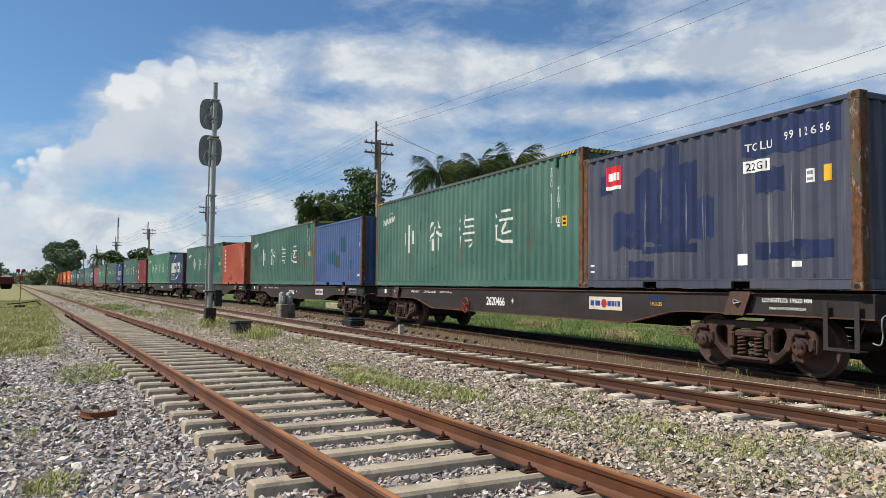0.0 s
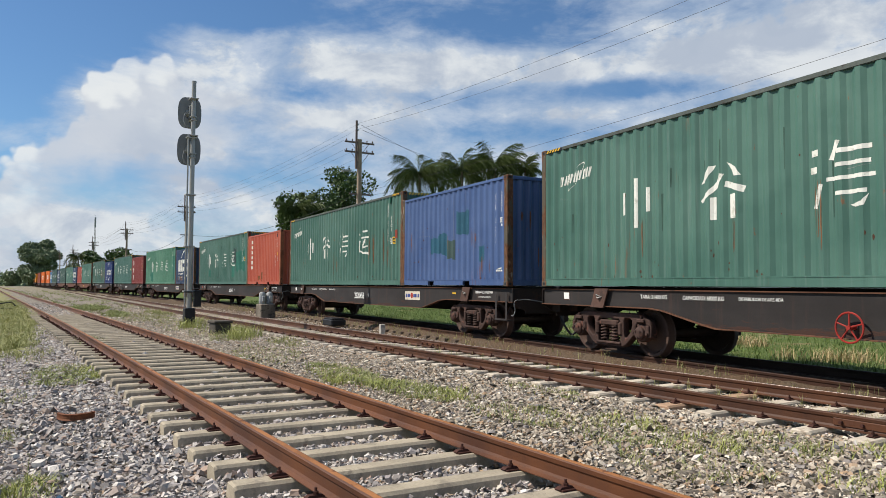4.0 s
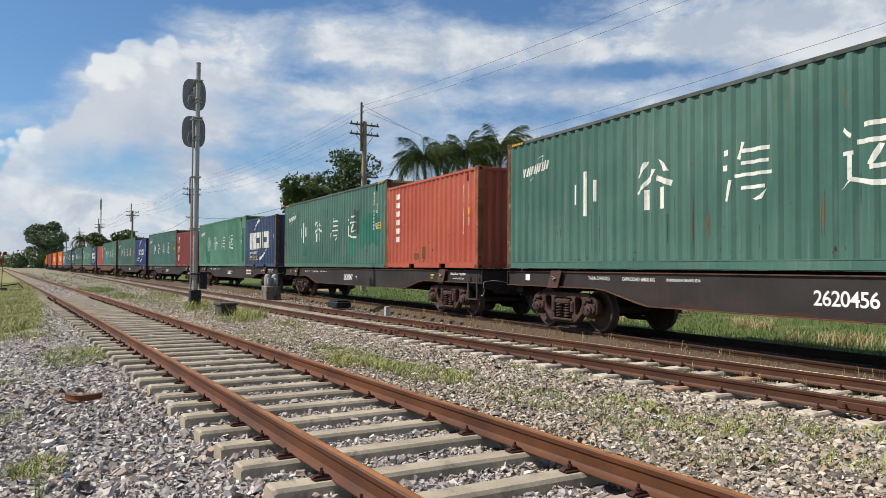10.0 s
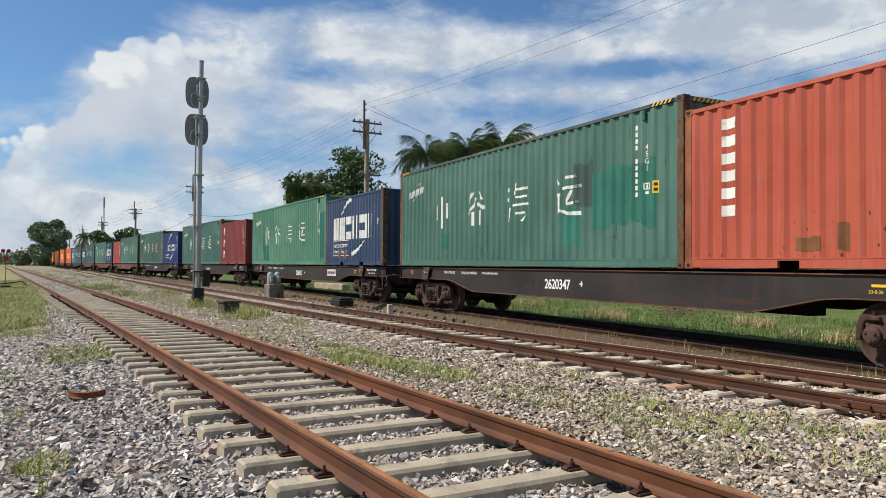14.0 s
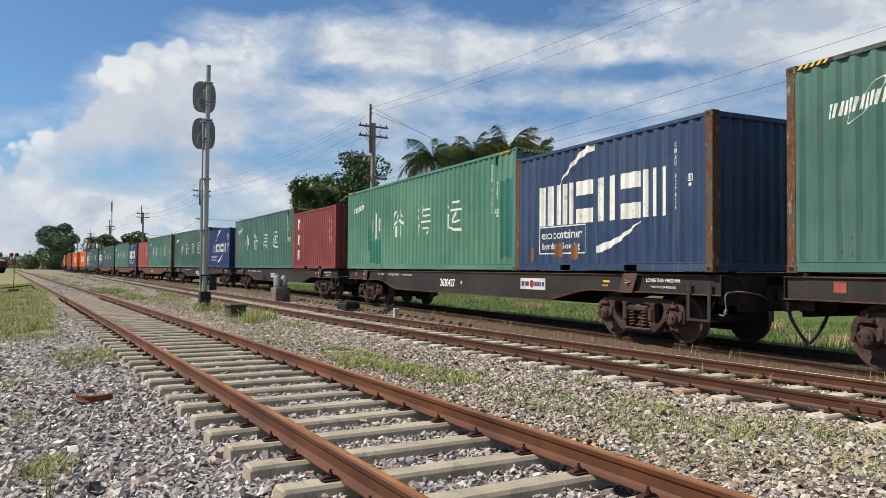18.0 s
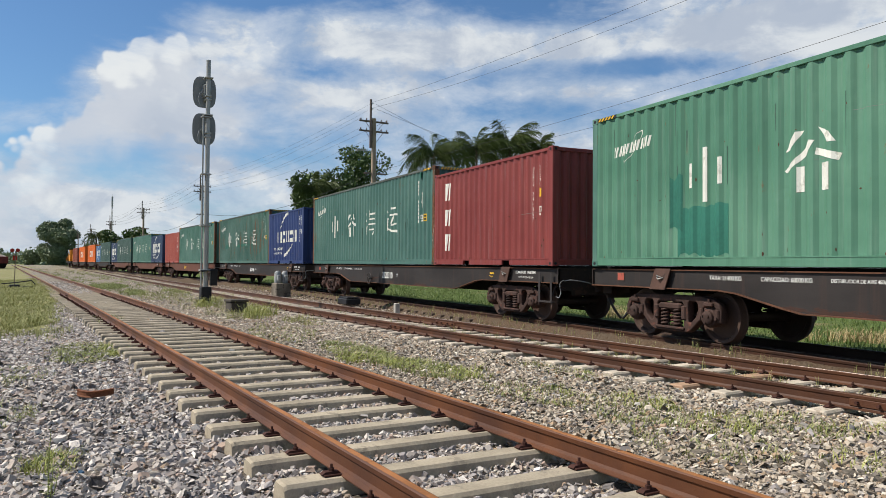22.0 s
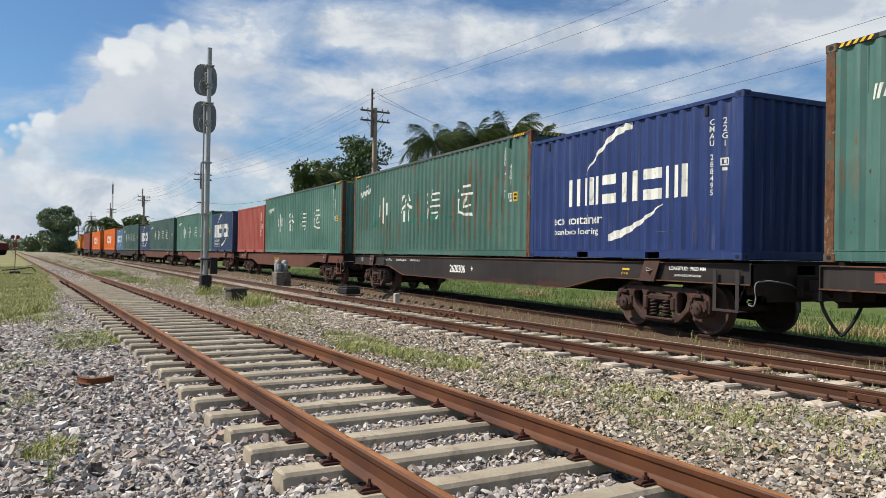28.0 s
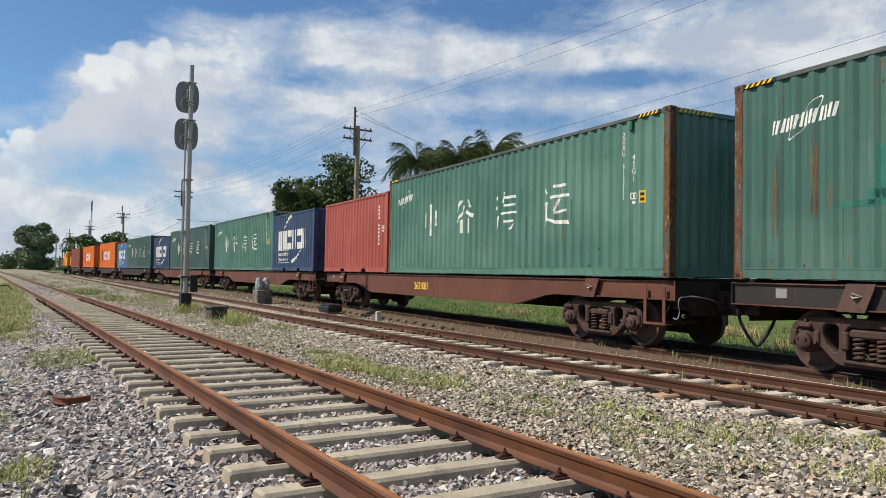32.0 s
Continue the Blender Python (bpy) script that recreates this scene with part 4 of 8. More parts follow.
def coupler_mesh():
    sh = Shape()
    sh.box(BODY / 2 - 0.1, BODY / 2 + 0.42, -0.09, 0.09, 0.78, 0.96, 0.02)
    sh.box(BODY / 2 + 0.36, BODY / 2 + 0.66, -0.16, 0.10, 0.74, 1.0, 0.04)
    sh.box(BODY / 2 + 0.55, BODY / 2 + 0.68, 0.04, 0.20, 0.76, 0.98, 0.03)
    return sh.mesh("coupler")


def bent(pts, n=5):
    """Points of a smooth bend through pts."""
    p = [Vector(q) for q in pts]
    p = [p[0] * 2 - p[1]] + p + [p[-1] * 2 - p[-2]]
    out = []
    for i in range(1, len(p) - 2):
        for j in range(n):
            u = j / n
            out.append(0.5 * (2 * p[i] + (p[i + 1] - p[i - 1]) * u + (2 * p[i - 1] - 5 * p[i] + 4 * p[i + 1] - p[i + 2]) * u * u + (3 * p[i] - p[i - 1] - 3 * p[i + 1] + p[i + 2]) * u ** 3))
    return out + [p[-2]]


def hose_mesh():
    """Brake hose that hangs from its cock beside the coupler down to the joint with the next wagon's."""
    sh = Shape()
    x = BODY / 2
    sh.tube([(x - 0.2, -0.20, 0.78), (x + 0.38, -0.20, 0.76)], 0.02, 8)
    sh.box(x + 0.32, x + 0.46, -0.26, -0.14, 0.64, 0.82, 0.02)
    sh.tube(bent([(x + 0.41, -0.20, 0.70), (x + 0.44, -0.18, 0.54), (x + 0.51, -0.11, 0.34), (x + 0.575, -0.04, 0.20), (x + 0.615, 0.0, 0.15)]), 0.026, 8)
    return sh.mesh("air_hose")


def step_mesh():
    """Foot step: two flat straps bent under a tread, and a brace to the frame."""
    sh = Shape()
    for x in (8.55, 9.00):
        sh.box(x - 0.036, x + 0.036, -1.236, -1.226, 0.47, 1.10, 0.002)
    sh.box(8.51, 9.04, -1.242, -1.06, 0.452, 0.470, 0.004)
    sh.box(8.515, 9.035, -1.245, -1.235, 0.452, 0.495, 0.002)
    sh.tube([(9.0, -1.225, 0.56), (9.02, -1.05, 0.93)], 0.012, 6)
    return sh.mesh("foot_step")


def grab_mesh():
    """Uncoupling rod along the wagon's end with a hooked handle at its corner."""
    sh = Shape()
    x = BODY / 2 + 0.04
    sh.tube(bent([(x - 0.03, -1.05, 0.93), (x + 0.04, -1.13, 0.94), (x + 0.06, -1.22, 0.90), (x + 0.06, -1.23, 0.80), (x + 0.05, -1.20, 0.70), (x + 0.06, -1.24, 0.60), (x + 0.03, -1.25, 0.575), (x - 0.06, -1.23, 0.59)]), 0.0085, 6)
    sh.tube(bent([(x - 0.03, -1.05, 0.93), (x + 0.09, -0.95, 0.95), (x + 0.10, -0.55, 0.90), (x + 0.02, -0.3, 0.84)]), 0.011, 6)
    return sh.mesh("uncoupling_rod")


def bracket_mesh():
    """Sloping folding-lock bracket riveted on the sill, with a slotted lug."""
    sh = Shape()
    sh.prism([(-0.27, 0.86), (0.12, 0.86), (0.27, 1.22), (-0.12, 1.22)], -1.245, -1.222)
    return sh.mesh("container_lock_bracket")


def lug_mesh():
    sh = Shape()
    sh.tube([(-0.06, -1.25, 1.07), (0.0, -1.31, 1.10), (0.08, -1.25, 1.06), (0.0, -1.29, 1.04), (-0.06, -1.25, 1.07)], 0.012, 6)
    return sh.mesh("lock_ring")


def frame_mesh():
    """Centre sill, cross members and deck edge of the wagon."""
    sh = Shape()
    h = BODY / 2
    sh.box(-h, h, -0.2, 0.2, 0.78, 1.18)
    sh.box(-h + 0.02, h - 0.02, -0.85, 0.85, 1.195, 1.2555)
    sh.box(-4.6, 4.6, -0.18, 0.18, 0.55, 0.78)
    for x in (-8.9, -7.13, -4.2, -2.0, 0.0, 2.0, 4.2, 7.13, 8.9):
        w = 0.22 if abs(abs(x) - 7.13) < 0.1 else 0.08
        sh.box(x - w, x + w, -1.15, 1.15, 0.93, 1.19)
    return sh.mesh("centre_frame")


def headstock_mesh():
    """End plate, deeper in the middle, with its top flange and the draft box round the coupler."""
    sh = Shape()
    h = BODY / 2
    for a, b, z0, z1 in ((-1.205, -0.85, 0.87, 0.68), (-0.85, 0.85, 0.62, 0.62), (0.85, 1.205, 0.68, 0.87)):
        k = len(sh.v)
        sh.add([(x, y, z) for x in (h - 0.016, h) for y, z in ((a, z0), (b, z1), (b, 1.2), (a, 1.2))], [(3, 2, 1, 0), (4, 5, 6, 7), (0, 1, 5, 4), (1, 2, 6, 5), (2, 3, 7, 6), (3, 0, 4, 7)])
    sh.box(h - 0.3, h + 0.01, -1.2, 1.2, 1.185, 1.2)
    sh.box(h, h + 0.12, -0.24, 0.24, 0.68, 1.04, 0.02)
    for y in (-0.95, -0.5, 0.5, 0.95):
        sh.box(h - 0.3, h - 0.016, y - 0.008, y + 0.008, 0.72, 1.18)
    return sh.mesh("headstock")


def brake_wheel_mesh():
    sh = Shape()
    c = Vector((-2.08, -1.27, 0.76))
    pts = [c + Vector((0.19 * math.cos(a * math.pi / 12), 0, 0.19 * math.sin(a * math.pi / 12))) for a in range(25)]
    sh.tube(pts, 0.013, 6)
    for a in range(5):
        sh.tube([c, c + Vector((0.19 * math.cos(a * 1.2566 + 0.3), 0, 0.19 * math.sin(a * 1.2566 + 0.3)))], 0.011, 6)
    sh.tube([c + Vector((0, -0.03, 0)), c + Vector((0, 0.12, 0))], 0.03, 10)
    return sh.mesh("brake_wheel")


def make_wagon():
    """A bogie container flat wagon; the origin lies on the rail head under its middle."""
    w = new("flat_wagon")
    tagged(w, "dark grey bogie container flat wagon with fish-bellied sills", "freight wagon", "flat wagons of the train")
    for m in (None, TURN):
        web, low, high, stiff = once("sill", sill_mesh)
        sill = part("side_sill", web, M_SILL, w, m=m)
        part("bottom_flange", low, M_FLANGE, sill, "rust-stained bottom flange")
        part("top_flange", high, M_FLANGE, sill)
        part("end_stiffener", stiff, M_SILL, sill)
        part("headstock", once("head", headstock_mesh), M_HEAD, w, m=m)
        part("coupler", once("coupler", coupler_mesh), M_BOGIE, w, m=m)
        part("air_hose", once("hose", hose_mesh), M_BLACK, w, m=m)
        part("foot_step", once("step", step_mesh), M_WAGON, w, m=m)
        part("uncoupling_rod", once("grab", grab_mesh), M_DISC, w, m=m)
    part("centre_frame", once("cframe", frame_mesh), M_DARK, w)
    for x, z in ((-7.2, 180), (7.05, 0)):
        b = part("lock_bracket", once("bracket", bracket_mesh), M_BRACKET, w, "brown sloping lock bracket", pose(x, 0, 0) if z == 0 else pose(x, 0, 0))
        part("lock_ring", once("lug", lug_mesh), M_GALV, b)
    for x in (-PIVOT, PIVOT):
        make_bogie(w, x)
    return w


def lettering(name, text, size, material, parent, m, label="", spacing=1.0, tall=1.0, upright=False, bold=0.0):
    """Painted writing in the built-in font, lying in x and z, its lower left at m."""
    key = ("text", text, size, spacing, tall, upright, bold)
    if key not in MESHES:
        cu = bpy.data.curves.new("writing", "FONT")
        cu.body, cu.size, cu.space_character, cu.offset = text, size, spacing, bold
        if upright:
            cu.body, cu.space_line, cu.align_x = "\n".join(text), 0.84, "CENTER"
        ob = new("writing", cu)
        bpy.context.view_layer.update()
        me = bpy.data.meshes.new_from_object(ob.evaluated_get(bpy.context.evaluated_depsgraph_get()))
        bpy.data.objects.remove(ob)
        me.transform(pose(0, 0, 0, 90, 0, 0) @ Matrix.Diagonal((1, tall, 1, 1)))
        MESHES[key] = me
    return part(name, MESHES[key], material, parent, label, m)


def repaint(ob, old, fresh):
    for o in ob.children_recursive:
        for s in o.material_slots:
            if s.material == old:
                s.link = "OBJECT"
                s.material = fresh


M_PLATE = plain("cream_plate_paint", (0.58, 0.52, 0.42), 0.6, 0, 0.12, 6, 0, (0.5, 0.4, 0.28))
M_NAVYINK = plain("blue_plate_paint", (0.025, 0.05, 0.21), 0.5, 0, 0.1, 5)
WAGON = make_wagon()
# number, red-brown body, hand brake, white owner's plate, 20 ft box leading or trailing
WAGON_ROWS = [("2620466", 0, 1, 1), ("2620456", 0, 0, 1), ("2620347", 0, 0, 0), ("2620427", 0, 0, 1), ("2620310", 0, 1, 0), ("2620306", 0, 0, 0), ("2621081", 1, 0, 0), ("", 1, 0, 0), ("", 1, 0, 0), ("", 0, 0, 0)]


def make_train():
    centre = (L40 + GAP + L20) / 2
    for k, (number, brown, brake, plate) in enumerate(WAGON_ROWS):
        w = WAGON if k == 0 else copy_thing(WAGON, Matrix())
        WAGONS.append(w)
    for k, (number, brown, brake, plate) in enumerate(WAGON_ROWS):
        w = WAGONS[k]
        ink = M_WHITE if not brown else M_YELLOW
        if brown:
            repaint(w, M_WAGON, M_WAGON_RUST)
            repaint(w, M_SILL, M_WAGON_RUST)
            repaint(w, M_BRACKET, M_WAGON_RUST)
            tagged(w, "rust-brown bogie container flat wagon with fish-bellied sills")
        if number:
            lettering("wagon_number", number, 0.285, ink, w, pose(-1.10, -1.1665, 0.80), "white stencilled wagon number" if not brown else "yellow stencilled wagon number", 0.93, 1.0, bold=0.004)
            if not brown:
                lettering("length_marking", "LONGITUD: 19620 MM", 0.088, M_WHITE, w, pose(7.46, -1.1665, 1.07), "white length marking", 0.95, 1.0, bold=0.001)
                lettering("brake_marking", "ZAPATA DE COMPOSICION", 0.054, M_WHITE, w, pose(7.58, -1.1665, 0.965), "small white brake marking", 0.9)
        if brake:
            part("brake_wheel", once("brakewheel", brake_wheel_mesh), M_RED if k == 0 else M_WAGON, w, "faded red hand brake wheel" if k == 0 else "dark hand brake wheel")
        if plate:
            p = part("owner_plate", Shape().box(3.23, 4.25, -1.172, -1.166, 0.83, 1.08), M_PLATE, w, "white owner's plate")
            for i, (a, b, mt) in enumerate(((3.28, 3.40, M_NAVYINK), (3.44, 3.59, M_NAVYINK), (3.82, 3.92, M_NAVYINK), (3.94, 4.03, M_NAVYINK), (4.05, 4.09, M_NAVYINK), (4.12, 4.2, M_NAVYINK))):
                part("plate_mark", Shape().box(a, b, -1.175, -1.1725, 0.905, 1.005), mt, p)
            part("plate_disc", Shape().lathe([(0.085, 0.0), (0.085, 0.003)], 20, pose(3.71, -1.1755, 0.955)), M_RED, p)
        train_part(w, centre - k * PITCH)


WAGONS = []
make_train()

# paint, corner posts and label of each box: 40 ft box, then 20 ft box; the last field says that the 20 ft box trails
LOADS = [
    ("green_worn", "rust", "faded green forty-foot high container", "blue_grey", "rust", "patched blue-grey twenty-foot container with rusty posts", 0),
    ("green_worn", "rust", "green forty-foot container with worn lettering", "blue", "rust", "scuffed blue twenty-foot container with rusty posts", 0),
    ("green_worn", "rust", "green forty-foot container with a repainted patch", "coral", "coral", "orange-red twenty-foot container with rust specks", 0),
    ("green_light", "green", "light green forty-foot container with dark green posts", "navy", "rust", "navy twenty-foot container with large white lettering", 0),
    ("green_dark", "rust", "dark green forty-foot container with white characters", "maroon", "maroon", "maroon twenty-foot container with upright white lettering", 0),
    ("green_rusty", "rust", "rust-streaked green forty-foot container", "royal", "royal", "deep blue twenty-foot container with white lettering", 0),
    ("green", "rust", "green forty-foot container on a brown wagon", "red", "red", "pale red twenty-foot container on a brown wagon", 1),
    ("green", "green", "faded green forty-foot container with streaks", "navy", "navy", "navy twenty-foot container on a brown wagon", 0),
    ("green_dull", "green_dull", "dull green forty-foot container with white marks", "navy", "navy", "navy twenty-foot container beside a green one", 1),
    ("green_dull", "green_dull", "dull green forty-foot container far down the train", "sky", "sky", "light blue twenty-foot container with white marks", 1),
]


def make_loads():
    for k, (p40, q40, l40, p20, q20, l20, trails) in enumerate(LOADS):
        big, small = make_container(40, p40, q40, l40), make_container(20, p20, q20, l20)
        if trails:
            u40, u20 = L20 + GAP + L40 / 2, L20 / 2
        else:
            u40, u20 = L40 / 2, L40 + GAP + L20 / 2
        train_part(big, u40 - k * PITCH, DECK)
        train_part(small, u20 - k * PITCH, DECK)
        BIG.append(big)
        SMALL.append(small)
    for at, paint in ((-179.15, "orange"), (-196.9, "orange"), (-213.5, "brown")):
        c = make_container(40, paint, paint, {"orange": "bright orange forty-foot container near the engine", "brown": "brown-red forty-foot container beside the engine"}[paint])
        train_part(c, at - L40 / 2, DECK)
        LONG.append(c)
        w = copy_thing(WAGON, Matrix())
        for o in list(w.children_recursive):
            if o.name.split(".")[0] in ("wagon_number", "length_marking", "brake_marking", "owner_plate", "plate_mark", "plate_disc", "brake_wheel"):
                bpy.data.objects.remove(o)
        for o in list(w.children):
            if o.name.split(".")[0] == "bogie":
                o.location.x *= 0.70
            elif o.name.split(".")[0] == "lock_bracket":
                o.location.x *= 0.8
            else:
                o.scale.x = 0.8
        tagged(w, "dark short bogie flat wagon under one container")
        train_part(w, at - L40 / 2)


BIG, SMALL, LONG = [], [], []
make_loads()


# ---- painted marks on the containers ----
def clip_x(poly, x, keep_right):
    """Cuts a convex outline at x."""
    out = []
    for i, a in enumerate(poly):
        b = poly[(i + 1) % len(poly)]
        ia, ib = (a[0] >= x) == keep_right, (b[0] >= x) == keep_right
        if ia:
            out.append(a)
        if ia != ib:
            t = (x - a[0]) / (b[0] - a[0])
            out.append((x, a[1] + t * (b[1] - a[1])))
    return out


def on_wall(box, length, polys, material, name, label="", proud=0.003):
    """Lays flat outlines, given from the wall's left end and the base, on the folded near side."""
    prof = corrugation(length)
    sh = Shape()
    for poly in polys:
        q = [(x - length / 2, z) for x, z in poly]
        lo, hi = min(p[0] for p in q), max(p[0] for p in q)
        for (xa, da), (xb, db) in zip(prof, prof[1:]):
            if xb <= lo or xa >= hi or xb - xa < 1e-6:
                continue
            c = clip_x(clip_x(q, xa, True), xb, False) if (lo < xa or hi > xb) else q
            if len(c) < 3:
                continue
            sh.add([(x, -WIDTH / 2 + 0.012 + da + (db - da) * (x - xa) / (xb - xa) - proud, z) for x, z in c], [tuple(range(len(c)))])
    if not sh.f:
        return None
    # strips that touch become one sheet
    seen, to, flat = {}, [], []
    for p in sh.v:
        key = (round(p[0], 5), round(p[2], 5))
        if key not in seen:
            seen[key] = len(flat)
            flat.append(p)
        to.append(seen[key])
    faces = [tuple(dict.fromkeys(to[i] for i in f)) for f in sh.f]
    keep = [k for k, f in enumerate(faces) if len(f) > 2]
    sh.v, sh.f, sh.smooth = flat, [faces[k] for k in keep], [sh.smooth[k] for k in keep]
    ob = part(name, sh, material, box, label)
    if name in ("rust_run", "scratch"):
        tagged(ob, kind="stuff")
    return ob


def each_on_wall(box, length, polys, material, name, label="", proud=0.003):
    """The same, each outline as a part of its own."""
    for poly in polys:
        on_wall(box, length, [poly], material, name, label, proud)


def rect(x0, x1, z0, z1):
    return [(x0, z0), (x1, z0), (x1, z1), (x0, z1)]


def fitted(polys, x0, x1, z0, z1, slant=0.0):
    """Outlines of the unit square brought to a box."""
    return [[(x0 + (x1 - x0) * (u + slant * w) , z0 + (z1 - z0) * w) for u, w in p] for p in polys]


WRITING = {}


def text_polys(text, upright=False):
    """Outlines of a text in the built-in font, filling the unit square."""
    key = (text, upright)
    if key not in WRITING:
        cu = bpy.data.curves.new("writing", "FONT")
        cu.body = "\n".join(text) if upright else text
        cu.resolution_u = 2
        cu.offset = 0.010
        if upright:
            cu.space_line, cu.align_x = 0.86, "CENTER"
        ob = new("writing", cu)
        bpy.context.view_layer.update()
        me = bpy.data.meshes.new_from_object(ob.evaluated_get(bpy.context.evaluated_depsgraph_get()))
        bpy.data.objects.remove(ob)
        c = np.array([v.co[:2] for v in me.vertices])
        lo, hi = c.min(0), c.max(0)
        c = (c - lo) / (hi - lo)
        WRITING[key] = [[tuple(c[i]) for i in p.vertices] for p in me.polygons]
        bpy.data.meshes.remove(me)
    return WRITING[key]


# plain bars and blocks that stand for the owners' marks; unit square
MARKS = [
    [rect(0.44, 0.56, 0.0, 1.0), rect(0.02, 0.11, 0.28, 0.74), rect(0.87, 0.97, 0.30, 0.78)],
    [[(0.02, 0.66), (0.22, 0.96), (0.36, 0.96), (0.12, 0.68)], [(0.60, 0.98), (0.80, 0.88), (0.90, 0.72), (0.78, 0.72)], [(0.0, 0.36), (0.36, 0.66), (0.46, 0.80), (0.56, 0.78), (0.40, 0.56), (0.04, 0.32)], [(0.58, 0.66), (1.0, 0.52), (0.94, 0.42), (0.56, 0.56)],
     rect(0.24, 0.36, 0.0, 0.40), rect(0.66, 0.80, 0.0, 0.42)],
    [rect(0.02, 0.15, 0.80, 0.90), rect(0.0, 0.13, 0.54, 0.64), [(0.04, 0.02), (0.16, 0.38), (0.22, 0.36), (0.13, 0.0)], [(0.30, 0.72), (0.42, 1.0), (0.50, 0.98), (0.38, 0.70)], rect(0.44, 0.96, 0.80, 0.87), rect(0.40, 0.94, 0.60, 0.66),
     rect(0.26, 1.0, 0.40, 0.46), rect(0.40, 0.88, 0.18, 0.24), [(0.62, 0.02), (0.80, 0.06), (0.90, 0.16), (0.84, 0.0), (0.70, -0.02)]],
    [[(0.06, 0.92), (0.20, 0.80), (0.18, 0.74), (0.04, 0.86)], rect(0.36, 0.88, 0.88, 0.95), rect(0.26, 1.0, 0.64, 0.71), [(0.42, 0.34), (0.58, 0.62), (0.66, 0.60), (0.50, 0.32)], [(0.46, 0.26), (0.90, 0.30), (0.90, 0.36), (0.46, 0.33)], rect(0.04, 0.22, 0.50, 0.56), rect(0.13, 0.20, 0.14, 0.50),
     [(0.0, 0.0), (0.18, 0.12), (0.5, 0.03), (1.0, 0.0), (0.96, 0.10), (0.5, 0.11), (0.2, 0.18)]],
]
BLOCKS = {
    "wide": [rect(0.0, 0.34, 0.0, 1.0), rect(0.58, 0.92, 0.0, 1.0)],
    "three": [rect(0.0, 0.20, 0.0, 1.0), rect(0.40, 0.60, 0.0, 1.0), rect(0.80, 1.0, 0.0, 1.0)],
    "step": [rect(0.0, 0.96, 0.66, 1.0), rect(0.0, 0.96, 0.0, 0.34)],
}


def sweep(x0, x1, z0, z1, down):
    """A tapering curved streak."""
    out = []
    n = 9
    for i in range(n):
        a, b = i / n, (i + 1) / n
        fa, fb = (a, b)
        up = lambda u: (z0 + (z1 - z0) * (u ** 1.6 if down else 1 - (1 - u) ** 1.9))
        th = lambda u: (0.02 + 0.17 * ((1 - u) if down else u) ** 0.8) * (0.95 if 0.02 < u < 0.98 else 0.7)
        out.append([(x0 + (x1 - x0) * a, up(a)), (x0 + (x1 - x0) * b, up(b)), (x0 + (x1 - x0) * b, up(b) + th(b)), (x0 + (x1 - x0) * a, up(a) + th(a))])
    return out


M_TEAL = plain("fresh_teal_green_paint", (0.028, 0.135, 0.098), 0.55, 0, 0.25, 3)
M_TEAL_BLUE = plain("teal_patch_paint", (0.022, 0.085, 0.13), 0.5, 0, 0.2, 3)
M_NAVY_PATCH = plain("fresh_blue_patch_paint", (0.017, 0.027, 0.078), 0.55, 0, 0.25, 3, 0, (0.035, 0.042, 0.085))
M_GREY_PATCH = plain("grey_green_patch_paint", (0.045, 0.075, 0.07), 0.6, 0, 0.2, 3)
M_GREEN_DEEP = plain("deep_green_patch_paint", (0.018, 0.10, 0.06), 0.55, 0, 0.2, 3)
M_RUSTSTAIN = plain("rust_stain", (0.175, 0.076, 0.034), 0.85, 0, 0.4, 9)
M_REDPATCH = plain("primer_red_patch", (0.22, 0.045, 0.03), 0.7, 0, 0.2, 6)
M_CREAM = plain("aged_white_lettering", (0.66, 0.66, 0.60), 0.6, 0, 0.12, 7, 0, (0.48, 0.48, 0.42))
M_TALRED = plain("red_sticker", (0.55, 0.02, 0.03), 0.5, 0, 0.1, 5)


def ragged(x0, x1, z0, z1, seed, cols=7):
    """A brushed patch with an uneven edge: upright strokes that join, each ending at its own height."""
    rng = random.Random(seed)
    cols *= 2
    xs = [x0 + (x1 - x0) * (i + (rng.uniform(-0.25, 0.25) if 0 < i < cols else 0)) / cols for i in range(cols + 1)]
    lo, hi = [], []
    u, w = 0.0, 0.0
    for i in range(cols + 1):
        u, w = 0.6 * u + rng.uniform(-0.07, 0.07), 0.6 * w + rng.uniform(-0.07, 0.07)
        lo.append(z0 + u * (z1 - z0))
        hi.append(z1 + w * (z1 - z0))
    return [[(xs[i], lo[i]), (xs[i + 1], lo[i + 1]), (xs[i + 1], hi[i + 1]), (xs[i], hi[i])] for i in range(cols)]


def runs_down(xs, seed):
    """Narrow rust runs: x, foot, head, width."""
    rng = random.Random(seed)
    out = []
    for x, z0, z1, w in xs:
        for strand in range(3):
            n = 6
            sx = x + rng.gauss(0, 0.35 * w + 0.012)
            lo, hi = z0 + (z1 - z0) * rng.uniform(0, 0.35), z1 - (z1 - z0) * rng.uniform(0, 0.3)
            ws = max(0.008, w * rng.uniform(0.14, 0.34))
            wide = [ws * math.sin(math.pi * min(0.97, 0.06 + 0.93 * i / n)) ** 0.7 * rng.uniform(0.6, 1.25) for i in range(n + 1)]
            off = [rng.uniform(-0.004, 0.004) for i in range(n + 1)]
            for i in range(n):
                p, q = lo + (hi - lo) * i / n, lo + (hi - lo) * (i + 1) / n
                out.append([(sx - wide[i] / 2 + off[i], p), (sx + wide[i] / 2 + off[i], p), (sx + wide[i + 1] / 2 + off[i + 1], q), (sx - wide[i + 1] / 2 + off[i + 1], q)])
    return out


